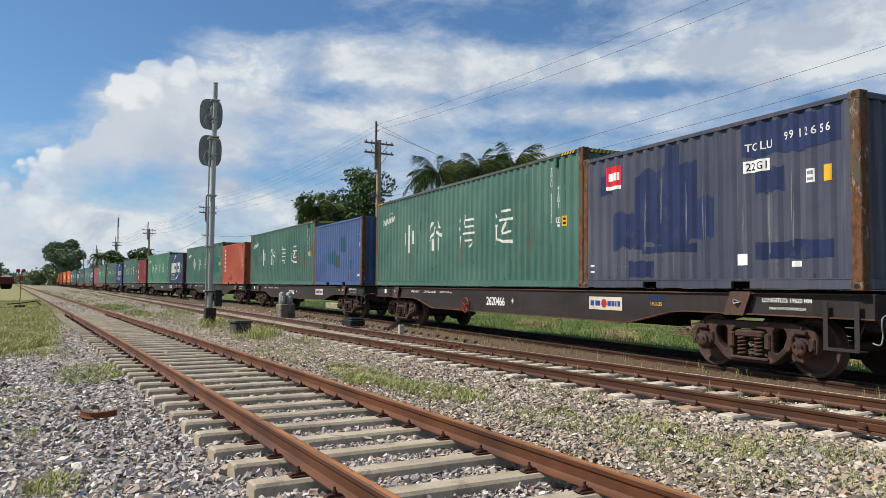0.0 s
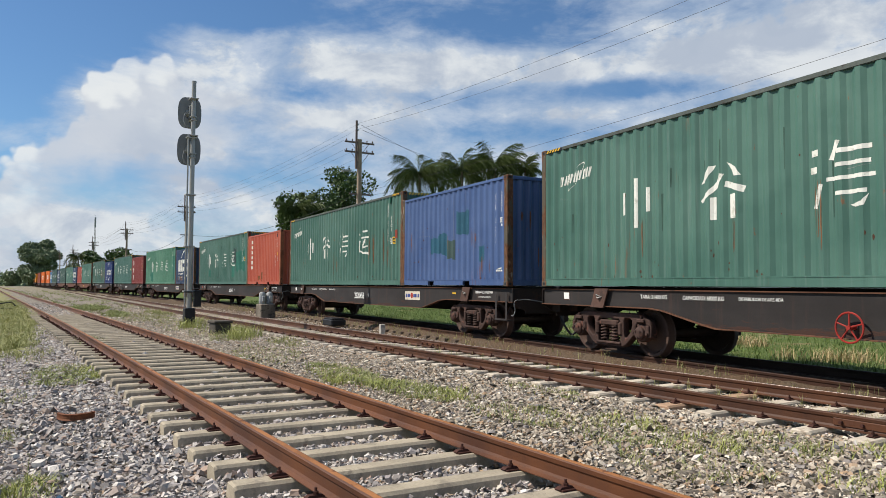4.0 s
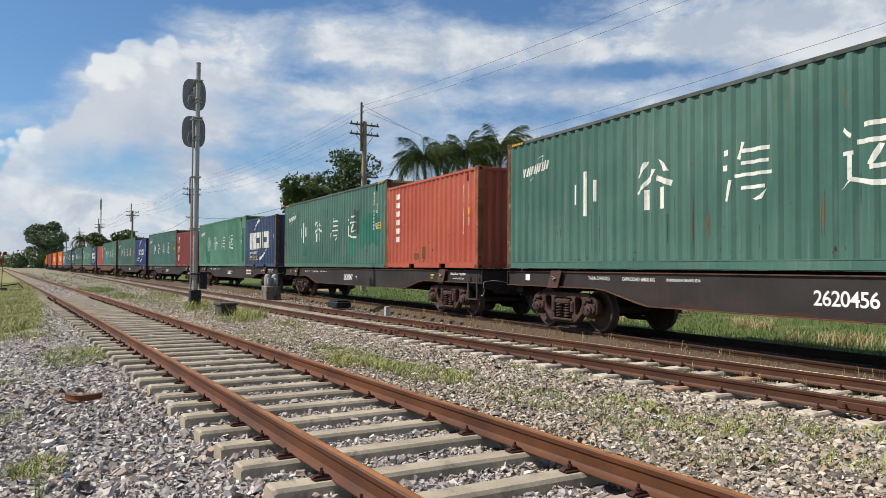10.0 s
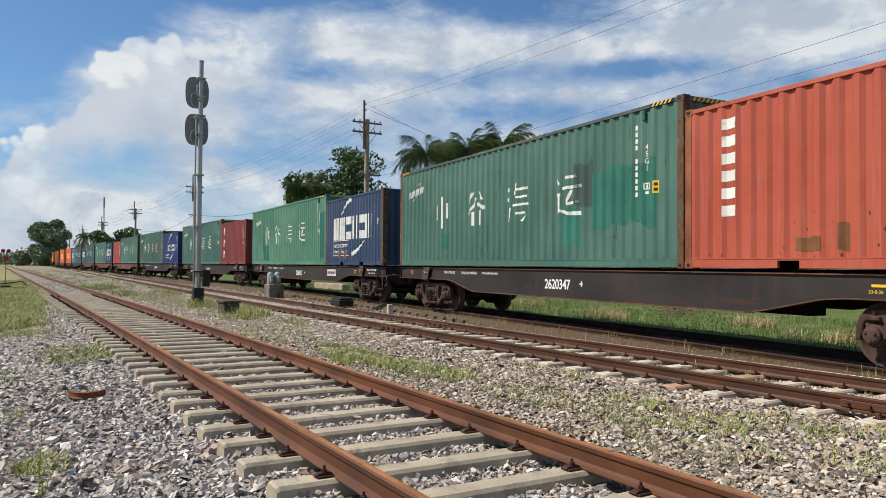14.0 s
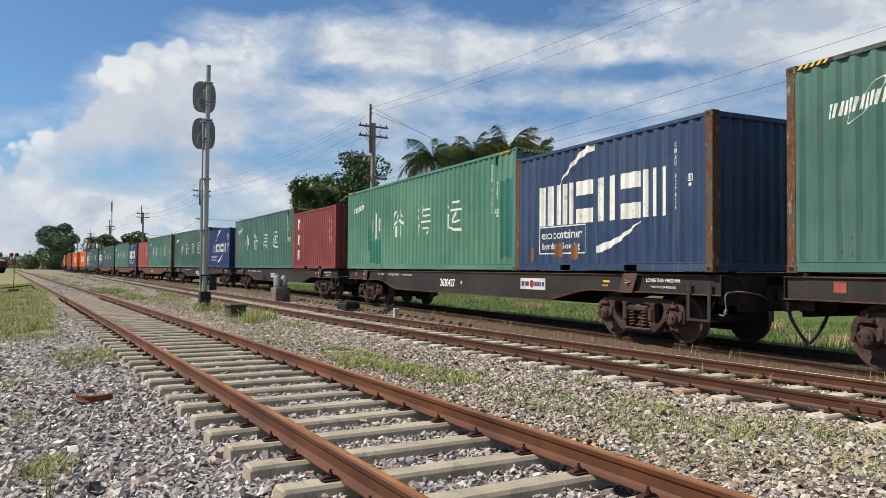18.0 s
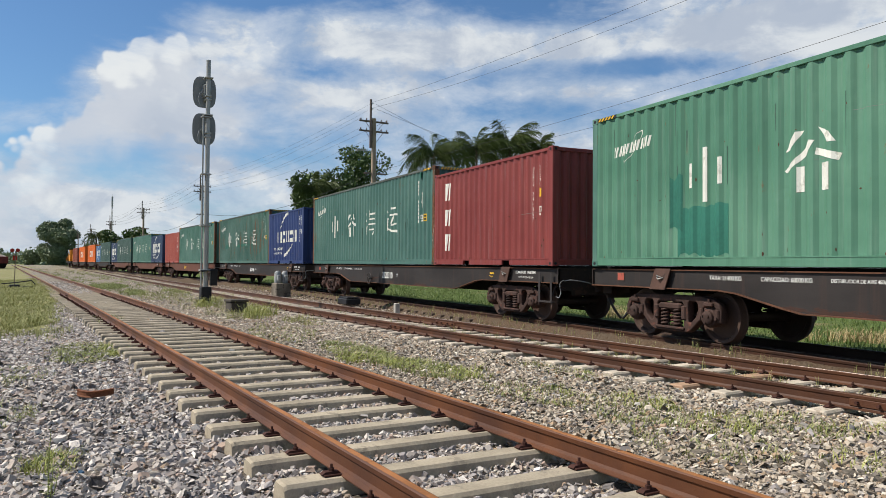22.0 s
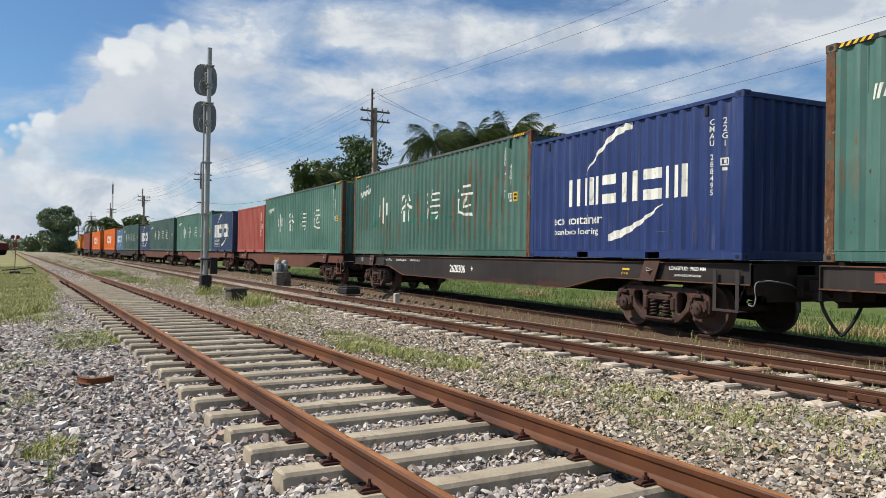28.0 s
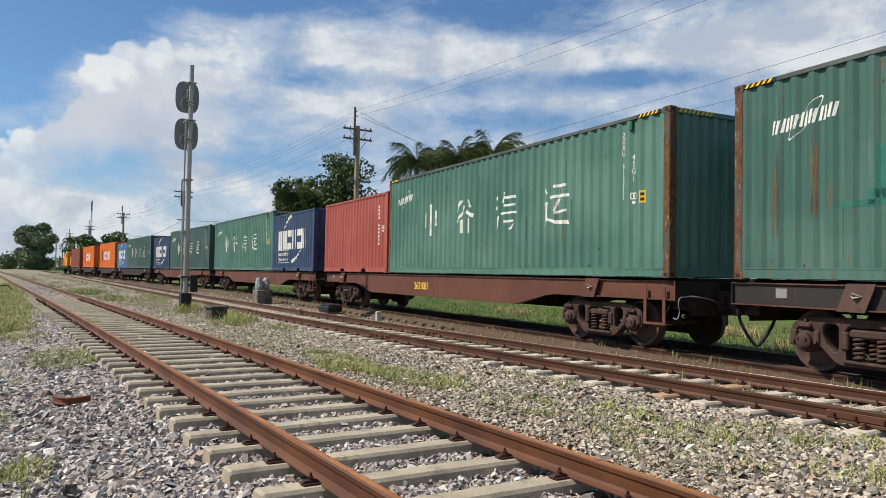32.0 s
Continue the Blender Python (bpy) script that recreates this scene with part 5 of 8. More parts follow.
def small_marks(box, length, code, kind, x_code, x_kind, z_code, z_kind, sticker=True, icon_z=1.38, check=True):
    """Upright serial number, size code, inspection plate and yellow sticker near the right-hand post."""
    if code:
        on_wall(box, length, fitted(text_polys(code, True), x_code, x_code + 0.085, z_code[0] + (0.13 if check else 0), z_code[1]), M_CREAM, "serial_number", "white upright serial number")
    else:
        each_on_wall(box, length, [rect(x_code + 0.012, x_code + 0.068, z_code[0] + 0.12 * i, z_code[0] + 0.12 * i + 0.082) for i in range(11) if i != 6], M_CREAM, "serial_number", "white upright marks")
    if kind:
        on_wall(box, length, fitted(text_polys(kind, True), x_kind, x_kind + 0.085, z_kind[0], z_kind[1]), M_CREAM, "size_code", "white upright size code")
    on_wall(box, length, [rect(x_kind - 0.02, x_kind + 0.12, icon_z, icon_z + 0.02), rect(x_kind - 0.02, x_kind + 0.12, icon_z + 0.1, icon_z + 0.12), rect(x_kind - 0.02, x_kind, icon_z, icon_z + 0.12), rect(x_kind + 0.1, x_kind + 0.12, icon_z, icon_z + 0.12), rect(x_kind + 0.03, x_kind + 0.07, icon_z + 0.03, icon_z + 0.09), rect(x_kind + 0.01, x_kind + 0.09, icon_z - 0.08, icon_z - 0.03)], M_CREAM, "inspection_mark")
    if sticker:
        s = on_wall(box, length, [rect(x_kind + 0.22, x_kind + 0.35, icon_z - 0.08, icon_z + 0.14)], M_YELLOW, "yellow_sticker", "yellow height sticker")
        each_on_wall(box, length, [rect(x_kind + 0.25, x_kind + 0.32, icon_z + 0.05, icon_z + 0.10), rect(x_kind + 0.25, x_kind + 0.32, icon_z - 0.04, icon_z + 0.01)], M_BLACK, "sticker_print", proud=0.005)


def owner_mark(box):
    """Four white stroke clusters and a small outlined badge on a forty-foot side."""
    for i, x in enumerate((2.6, 4.52, 6.5, 8.47)):
        for bar in MARKS[i]:
            on_wall(box, L40, fitted([bar], x + (0.05 if i == 0 else 0), x + (0.78 if i == 0 else 0.9), 1.05, 1.93), M_CREAM, "owner_mark", "white painted bar")
    b = [[(0.66 + 0.148 * i + q + d, 2.05 + 0.016 * i + z) for d, z in ((0.0, 0.0), (0.042, 0.0), (0.087, 0.19), (0.045, 0.19))] for i in range(7) for q in (0.0, 0.068)]
    each_on_wall(box, L40, b, M_CREAM, "owner_badge", "small white slanted badge")
    ring = []
    n = 18
    for i in range(n):
        a, c = 2 * math.pi * i / n, 2 * math.pi * (i + 1) / n
        p = lambda t, r: (1.20 + 0.20 * r * math.cos(t) + 0.19 * r * math.sin(t), 2.20 + 0.25 * r * math.sin(t) + 0.10 * r * math.cos(t))
        ring.append([p(a, 0.93), p(c, 0.93), p(c, 1.0), p(a, 1.0)])
    on_wall(box, L40, ring, M_CREAM, "badge_outline")
    # warning stripes beside the upper corners
    for x0 in (11.42, 0.2):
        for i in range(5):
            x = x0 - L40 / 2 + 0.1 * i
            part("warning_stripe", Shape().add([(x + d, -WIDTH / 2 - 0.001, z) for d, z in ((0, 2.815), (0.05, 2.815), (0.1, 2.87), (0.05, 2.87))], [(0, 1, 2, 3)]), M_YELLOW, box, "yellow warning stripe")
        part("stripe_ground", Shape().add([(x0 - L40 / 2 - 0.03, -WIDTH / 2 + 0.0015, 2.812), (x0 - L40 / 2 + 0.56, -WIDTH / 2 + 0.0015, 2.812), (x0 - L40 / 2 + 0.56, -WIDTH / 2 + 0.0015, 2.873), (x0 - L40 / 2 - 0.03, -WIDTH / 2 + 0.0015, 2.873)], [(0, 1, 2, 3)]), M_BLACK, box)
    for i in range(8):
        y = -WIDTH / 2 + 0.2 + 0.1 * i
        part("warning_stripe", Shape().add([(L40 / 2 - 0.008, y + d, z) for d, z in ((0, 2.80), (0.05, 2.80), (0.1, 2.872), (0.05, 2.872))], [(0, 1, 2, 3)]), M_YELLOW, box, "yellow warning stripe")
    vent(box, L40, 11.22, 2.62)


def vent(box, length, x, z):
    part("air_vent", Shape().box(x - length / 2 - 0.035, x - length / 2 + 0.035, -WIDTH / 2 - 0.004, -WIDTH / 2 + 0.04, z, z + 0.17, 0.008), M_GREEN_DEEP if length == L40 else M_BLACK, box)


def letters(box, length, kinds, x0, x1, z0, z1, gap=0.08, name="owner_block", label="white plain block"):
    n = len(kinds)
    w = (x1 - x0 - gap * (n - 1)) / n
    for i, k in enumerate(kinds):
        for bar in BLOCKS[k]:
            on_wall(box, length, fitted([bar], x0 + i * (w + gap), x0 + i * (w + gap) + w, z0, z1), M_CREAM, name, label)


def shipping_line_mark(box, big=False, words=True):
    """White block lettering with two curved streaks and two lines of small print."""
    if big:
        letters(box, L20, ("wide", "three", "step"), 0.99, 2.92, 0.97, 1.82)
        letters(box, L20, ("wide", "step", "three"), 3.08, 4.99, 0.97, 1.82)
        on_wall(box, L20, sweep(1.66, 2.98, 1.72, 2.38, False), M_CREAM, "streak", "white tapering streak")
        on_wall(box, L20, sweep(3.05, 4.31, 0.36, 0.9, True), M_CREAM, "streak", "white tapering streak")
        x0, x1, za, zb = 1.0, 2.67, 0.36, 0.93
        on_wall(box, L20, [rect(x0, x1, za, za + 0.025), rect(x0, x1, zb, zb + 0.025), rect(x0, x0 + 0.025, za, zb), rect(x1 - 0.025, x1, za, zb)], M_CREAM, "print_frame")
        on_wall(box, L20, fitted(text_polys("eco container"), 1.08, 2.55, 0.68, 0.86), M_CREAM, "small_print", "small white print")
        on_wall(box, L20, fitted(text_polys("bamboo flooring"), 1.1, 2.5, 0.42, 0.60), M_CREAM, "small_print", "small white print")
    else:
        letters(box, L20, ("wide", "three", "step"), 1.46, 3.05, 1.05, 1.6)
        letters(box, L20, ("wide", "step", "three"), 3.17, 4.86, 1.05, 1.6)
        on_wall(box, L20, sweep(2.05, 3.45, 1.66, 2.38, False), M_CREAM, "streak", "white tapering streak")
        on_wall(box, L20, sweep(2.8, 4.28, 0.33, 0.95, True), M_CREAM, "streak", "white tapering streak")
        if words:
            on_wall(box, L20, fitted(text_polys("eco container"), 0.94, 2.58, 0.68, 0.86), M_CREAM, "small_print", "small white print")
            on_wall(box, L20, fitted(text_polys("bamboo flooring"), 0.98, 2.5, 0.44, 0.6), M_CREAM, "small_print", "small white print")


def end_streaks(box, length, rows):
    """Rust runs down the outer folds of the end wall: fold, foot, head, share of the fold's width."""
    p = (WIDTH - 2 * POST - 0.06) / 9
    for k, z0, z1, share in rows:
        y, h, x = -(WIDTH / 2 - POST) + 0.03 + k * p, 0.024 * share, length / 2 - 0.027
        ring = [(x, y - h * 0.6, z0), (x, y + h * 0.3, z0 - 0.04), (x, y + h, z0 + (z1 - z0) * 0.55), (x, y + h * 0.8, z1), (x, y - h * 0.7, z1 + 0.03), (x, y - h, z0 + (z1 - z0) * 0.4)]
        part("rust_run", Shape().add(ring, [tuple(range(6))]), M_RUSTSTAIN, box, "brown rust run")


def paint_marks():
    codes40 = ["ZGXU 611790", "ZGXU 611896", "", "ZGXU 610836", "", "ZGXU 613193", "ZGXU 612232", "", "", ""]
    for k, box in enumerate(BIG):
        owner_mark(box)
        small_marks(box, L40, codes40[k], "45G1" if k < 7 else "", 10.95, 11.22, (1.28, 2.62), (1.72, 2.2), sticker=k not in (3,), icon_z=1.39)
    # odd patches of fresh paint and rust on the long boxes
    on_wall(BIG[1], L40, [rect(11.54, 11.77, 1.48, 1.74)], M_REDPATCH, "primer_patch", "red primer patch", 0.004)
    on_wall(BIG[1], L40, runs_down([(9.45, 0.6, 1.9, 0.09), (9.8, 0.7, 1.85, 0.08), (5.9, 0.35, 1.3, 0.06), (6.2, 0.3, 1.1, 0.07), (8.2, 0.4, 1.2, 0.05), (11.0, 0.5, 1.4, 0.05), (10.7, 0.5, 1.9, 0.05)], 4), M_RUSTSTAIN, "rust_run", "brown rust runs")
    on_wall(BIG[0], L40, runs_down([(8.9, 1.3, 2.5, 0.06), (10.2, 0.5, 2.0, 0.05), (6.6, 0.5, 1.6, 0.05), (3.1, 0.3, 1.3, 0.04), (9.7, 0.4, 1.0, 0.06), (5.2, 0.4, 1.1, 0.04)], 5), M_RUSTSTAIN, "rust_run", "brown rust runs")
    on_wall(BIG[2], L40, ragged(9.1, 9.75, 1.25, 2.1, 1), M_GREY_PATCH, "repaint_patch", "dull grey repaint patch")
    on_wall(BIG[2], L40, ragged(9.75, 11.5, 0.75, 1.85, 2, 12), M_TEAL, "repaint_patch", "teal green repaint patch", 0.0025)
    on_wall(BIG[2], L40, ragged(8.7, 9.3, 0.45, 1.2, 3), M_TEAL, "repaint_patch", "teal green repaint patch", 0.0028)
    on_wall(BIG[2], L40, ragged(2.9, 3.4, 0.5, 0.9, 9, 3), M_TEAL, "repaint_patch", "teal green repaint patch", 0.0026)
    on_wall(BIG[3], L40, ragged(2.4, 3.5, 0.2, 0.95, 4), M_TEAL, "repaint_patch", "teal green repaint patch", 0.0026)
    on_wall(BIG[3], L40, ragged(2.2, 2.5, 0.6, 1.5, 5, 2), M_TEAL, "repaint_patch", "teal green repaint patch", 0.0027)
    on_wall(BIG[3], L40, ragged(11.45, 12.02, 0.2, 2.2, 6, 3), M_TEAL, "repaint_patch", "deep teal repaint beside the post", 0.0026)
    on_wall(BIG[3], L40, runs_down([(9.2, 0.4, 1.6, 0.04), (9.6, 0.3, 1.2, 0.04), (10.5, 0.4, 1.5, 0.04), (6.3, 0.3, 1.2, 0.04), (8.0, 0.3, 1.0, 0.04)], 6), M_RUSTSTAIN, "rust_run", "brown rust runs")
    for i, (x0, x1, z0, z1) in enumerate(((2.1, 2.9, 0.95, 1.15), (2.2, 2.4, 1.05, 1.7), (1.7, 2.2, 0.94, 1.02), (5.0, 6.1, 1.0, 1.12), (6.1, 7.4, 1.02, 1.15), (7.6, 8.6, 1.04, 1.1))):
        on_wall(BIG[5], L40, ragged(x0, x1, z0, z1, 30 + i, 5), M_TEAL, "repaint_patch", "teal green repaint patch", 0.0026)
    on_wall(BIG[5], L40, runs_down([(2.6, 0.4, 1.7, 0.09), (2.9, 0.5, 1.6, 0.09), (3.4, 0.3, 1.5, 0.09), (3.75, 0.2, 1.3, 0.09), (4.9, 0.3, 1.1, 0.07), (5.9, 0.3, 2.1, 0.13), (6.3, 0.3, 1.9, 0.09), (6.7, 0.4, 1.7, 0.09), (7.4, 0.5, 1.9, 0.13), (8.3, 0.4, 2.0, 0.11), (8.9, 0.3, 2.2, 0.11), (9.2, 0.4, 2.0, 0.09), (9.5, 0.3, 2.1, 0.14), (10.4, 0.5, 2.0, 0.11), (4.4, 0.3, 1.3, 0.07), (0.75, 0.5, 1.9, 0.07), (1.35, 0.7, 2.2, 0.09)], 7), M_RUSTSTAIN, "rust_run", "brown rust runs")
    on_wall(BIG[6], L40, runs_down([(8.9, 0.7, 1.9, 0.05), (9.2, 0.6, 1.4, 0.04), (6.0, 0.4, 1.1, 0.04), (7.1, 0.3, 0.9, 0.05)], 8), M_RUSTSTAIN, "rust_run", "brown rust runs")
    # short boxes
    b = SMALL[0]
    for i, (x0, x1, z0, z1) in enumerate(((1.6, 3.13, 0.7, 2.05), (1.75, 3.13, 0.62, 0.75), (0.93, 1.75, 0.75, 1.4), (3.13, 3.5, 0.85, 1.5), (4.33, 4.85, 1.42, 1.8), (4.32, 5.63, 0.45, 0.7), (4.1, 5.75, 1.98, 2.5), (1.4, 2.1, 0.2, 0.5), (0.55, 0.9, 1.8, 2.2), (2.4, 2.75, 2.05, 2.45))):
        on_wall(b, L20, ragged(x0, x1, z0, z1, 50 + i, 8), M_NAVY_PATCH, "repaint_patch", "darker blue repaint patch", 0.0024 + 0.0001 * i)
    on_wall(b, L20, fitted(text_polys("TC LU"), 4.17, 4.66, 2.07, 2.19), M_CREAM, "serial_number", "white serial letters", 0.005)
    on_wall(b, L20, fitted(text_polys("9 9 1 2 6 5 6"), 4.86, 5.62, 2.14, 2.26), M_CREAM, "serial_number", "white serial digits", 0.005)
    on_wall(b, L20, [rect(4.14, 4.6, 1.75, 1.93)], M_STICKER, "size_plate", "white size code plate", 0.005)
    on_wall(b, L20, fitted(text_polys("22 G1"), 4.19, 4.55, 1.78, 1.9), M_BLACK, "size_code", "black size code", 0.007)
    s = on_wall(b, L20, [rect(0.76, 1.17, 1.88, 2.33)], M_TALRED, "owner_sticker", "red owner's sticker", 0.004)
    each_on_wall(b, L20, [rect(0.82, 0.94, 2.05, 2.2), rect(0.97, 1.06, 2.05, 2.2), rect(1.08, 1.13, 2.05, 2.2), rect(0.76, 1.17, 1.88, 1.95)], M_STICKER, "sticker_print", "", 0.006)
    each_on_wall(b, L20, [rect(3.98, 4.2, 0.37, 0.54), rect(4.99, 5.12, 0.33, 0.41), rect(0.24, 0.33, 0.42, 0.46), rect(0.24, 0.33, 0.3, 0.34)], M_STICKER, "white_sticker", "", 0.004)
    on_wall(b, L20, [rect(5.23, 5.36, 1.48, 1.67)], M_STICKER, "inspection_plate", "", 0.004)
    each_on_wall(b, L20, [rect(5.25, 5.34, 1.51, 1.55), rect(5.25, 5.34, 1.59, 1.64)], M_DISC, "plate_print", "", 0.006)
    on_wall(b, L20, [rect(5.5, 5.63, 1.47, 1.69)], M_YELLOW, "yellow_sticker", "yellow height sticker", 0.004)
    on_wall(b, L20, runs_down([(1.9, 0.5, 2.0, 0.015), (2.3, 1.0, 2.2, 0.012), (3.3, 0.5, 1.9, 0.02), (4.6, 0.3, 1.7, 0.02), (4.1, 0.6, 1.4, 0.015), (2.9, 0.8, 1.9, 0.015), (5.0, 0.6, 1.8, 0.015)], 9), M_DISC, "scratch", "pale scratches", 0.0045)
    b = SMALL[1]
    for i, (x0, x1, z0, z1) in enumerate(((3.45, 4.2, 1.35, 1.95), (1.95, 2.5, 0.9, 1.35), (2.5, 2.95, 0.85, 1.4), (4.72, 4.98, 0.63, 0.98))):
        on_wall(b, L20, ragged(x0, x1, z0, z1, 70 + i, 4), M_TEAL_BLUE, "repaint_patch", "teal repaint patch", 0.0026)
    on_wall(b, L20, ragged(2.95, 3.4, 0.7, 1.2, 75, 3), M_GREY_PATCH, "repaint_patch", "dull pale patch", 0.0027)
    on_wall(b, L20, runs_down([(4.3, 0.9, 1.5, 0.05), (4.5, 1.0, 1.4, 0.04), (4.85, 0.3, 0.9, 0.05), (5.2, 0.2, 0.8, 0.05), (3.0, 0.9, 1.5, 0.03), (0.6, 0.9, 1.6, 0.03)], 12), M_RUSTSTAIN, "rust_run", "brown rust runs")
    small_marks(b, L20, "APZU 344293", "22G1", 5.44, 5.69, (0.9, 2.23), (1.76, 2.23), sticker=False, icon_z=1.5)
    each_on_wall(b, L20, [rect(5.5, 5.58, 0.35, 0.39), rect(5.6, 5.68, 0.35, 0.39), rect(5.7, 5.8, 0.35, 0.39), [(5.56, 0.40), (5.68, 0.44), (5.78, 0.44), (5.66, 0.40)]], M_CREAM, "owner_badge", "small white badge")
    end_streaks(b, L20, ((1, 1.55, 1.72, 1.0), (2, 1.35, 1.75, 0.8), (3, 0.5, 0.9, 0.5), (4, 0.95, 1.30, 0.9), (5, 0.9, 1.35, 1.0), (6, 1.0, 1.55, 0.9), (7, 0.85, 1.5, 1.0), (8, 0.9, 1.2, 0.8)))
    b = SMALL[2]
    for i in range(6):
        z = 2.36 - (i + 1) * 0.267
        on_wall(b, L20, [rect(0.79, 1.06, z + 0.05, z + 0.215)], M_CREAM, "owner_block", "white plain block")
    small_marks(b, L20, "TRHU 285375", "22G1", 5.23, 5.48, (0.77, 2.17), (1.68, 2.19), sticker=False, icon_z=1.2)
    on_wall(b, L20, [rect(5.49, 5.6, 1.39, 1.57)], M_YELLOW, "yellow_sticker", "yellow height sticker", 0.004)
    on_wall(b, L20, ragged(2.1, 2.5, 0.25, 0.45, 81, 4), M_RUSTSTAIN, "rust_patch", "brown rust patch")
    on_wall(b, L20, ragged(2.75, 2.9, 0.25, 0.6, 82, 2), M_RUSTSTAIN, "rust_patch", "brown rust patch")
    vent(b, L20, 5.5, 2.26)
    b = SMALL[3]
    shipping_line_mark(b, True)
    small_marks(b, L20, "CMAU 029026", "", 5.16, 5.5, (0.92, 2.2), (1.7, 2.2), sticker=False, icon_z=1.5)
    on_wall(b, L20, ragged(1.6, 1.9, 0.3, 0.6, 83, 2), M_RUSTSTAIN, "rust_patch", "brown rust patch", 0.0045)
    on_wall(b, L20, ragged(2.2, 2.45, 0.25, 0.55, 84, 2), M_RUSTSTAIN, "rust_patch", "brown rust patch", 0.0045)
    on_wall(b, L20, ragged(0.6, 0.8, 0.2, 0.5, 85, 2), M_RUSTSTAIN, "rust_patch", "brown rust patch", 0.0045)
    end_streaks(b, L20, ((1, 1.0, 1.5, 0.8), (2, 0.3, 0.55, 0.7), (5, 0.25, 0.6, 0.6)))
    b = SMALL[4]
    for i, (z0, z1) in enumerate(((1.80, 2.27), (1.09, 1.54), (0.40, 0.86))):
        on_wall(b, L20, fitted([rect(0, 0.42, 0, 1)], 0.66, 1.0, z0, z1, 0.18), M_CREAM, "owner_block", "white slanted block")
        on_wall(b, L20, fitted([rect(0.56, 1, 0, 1)], 0.66, 1.0, z0, z1, 0.18), M_CREAM, "owner_block", "white slanted block")
    small_marks(b, L20, "UETU 241867", "22G1", 5.22, 5.49, (0.87, 2.21), (1.76, 2.23), sticker=False, icon_z=1.2)
    on_wall(b, L20, [rect(5.49, 5.6, 1.53, 1.72)], M_YELLOW, "yellow_sticker", "yellow height sticker", 0.004)
    b = SMALL[5]
    shipping_line_mark(b, False)
    small_marks(b, L20, "CMAU 288495", "22G1", 5.35, 5.62, (0.9, 2.24), (1.78, 2.23), sticker=False, icon_z=1.48)
    vent(b, L20, 5.3, 2.3)
    vent(b, L20, 0.75, 2.3)
    small_marks(SMALL[6], L20, "", "", 5.3, 5.6, (0.9, 2.2), (1.7, 2.2), sticker=False, icon_z=1.4)
    for b in (SMALL[7], SMALL[8], SMALL[9]):
        shipping_line_mark(b, True, False)
    for b in LONG[:2]:
        letters(b, L40, ("wide", "step", "three", "wide"), 3.4, 8.2, 0.9, 1.9, 0.3)
        each_on_wall(b, L40, [rect(2.0, 2.6, 0.8, 2.1)], M_NAVY_PATCH, "owner_badge", "dark blue upright badge")


def weathering():
    """Rust spots and pale scrapes, thickest low down on the sides."""
    for n, (box, length, height) in enumerate([(b, L40, H40) for b in BIG[:8]] + [(b, L20, H20) for b in SMALL[:8]]):
        rng = random.Random(200 + n)
        spots, lines, grime = [], [], []
        for i in range(int(length * 4)):
            x, z = rng.uniform(0.3, length - 0.3), 0.18 + (height - 0.5) * rng.uniform(0, 1) ** 3.2
            w, h = rng.uniform(0.006, 0.024), rng.uniform(0.01, 0.05)
            k = rng.choice((5, 6, 7))
            spots.append([(x + w * rng.uniform(0.5, 1) * math.cos(6.283 * j / k), z + h * rng.uniform(0.5, 1) * math.sin(6.283 * j / k)) for j in range(k)])
        for i in range(int(length * 0.3)):
            x, z, q = rng.uniform(0.3, length - 1.2), rng.uniform(0.25, height * 0.75), rng.uniform(0.15, 0.8)
            d = rng.uniform(-0.03, 0.03)
            lines.append([(x, z), (x + q, z + d), (x + q, z + d + 0.003), (x, z + 0.007)])
        for i in range(int(length * 1.6)):
            x, z, w = rng.uniform(0.25, length - 0.3), rng.uniform(0.2, height - 0.6), rng.uniform(0.01, 0.03)
            q = rng.uniform(0.2, 0.9)
            grime.append([(x, z), (x + w * 0.5, z), (x + w, min(height - 0.12, z + q)), (x - w * 0.3, min(height - 0.12, z + q))])
        tagged(on_wall(box, length, spots, M_RUSTSPOT, "rust_speckle", "", 0.0015), "small brown rust spots", kind="stuff")
        tagged(on_wall(box, length, lines, M_SCRAPE, "scrape_mark", "", 0.0017), "thin pale scrapes", kind="stuff")
        if length == L40:
            tagged(on_wall(box, length, grime, M_GRIME, "rain_streak", "", 0.0013), "faint dark rain streaks", kind="stuff")


M_RUSTSPOT = plain("dark_rust_spot", (0.085, 0.042, 0.026), 0.9, 0, 0.4, 12)
M_SCRAPE = plain("pale_scrape", (0.20, 0.215, 0.195), 0.7, 0, 0.25, 9)
M_GRIME = plain("dark_grime", (0.040, 0.082, 0.064), 0.85, 0, 0.3, 9)
paint_marks()
weathering()


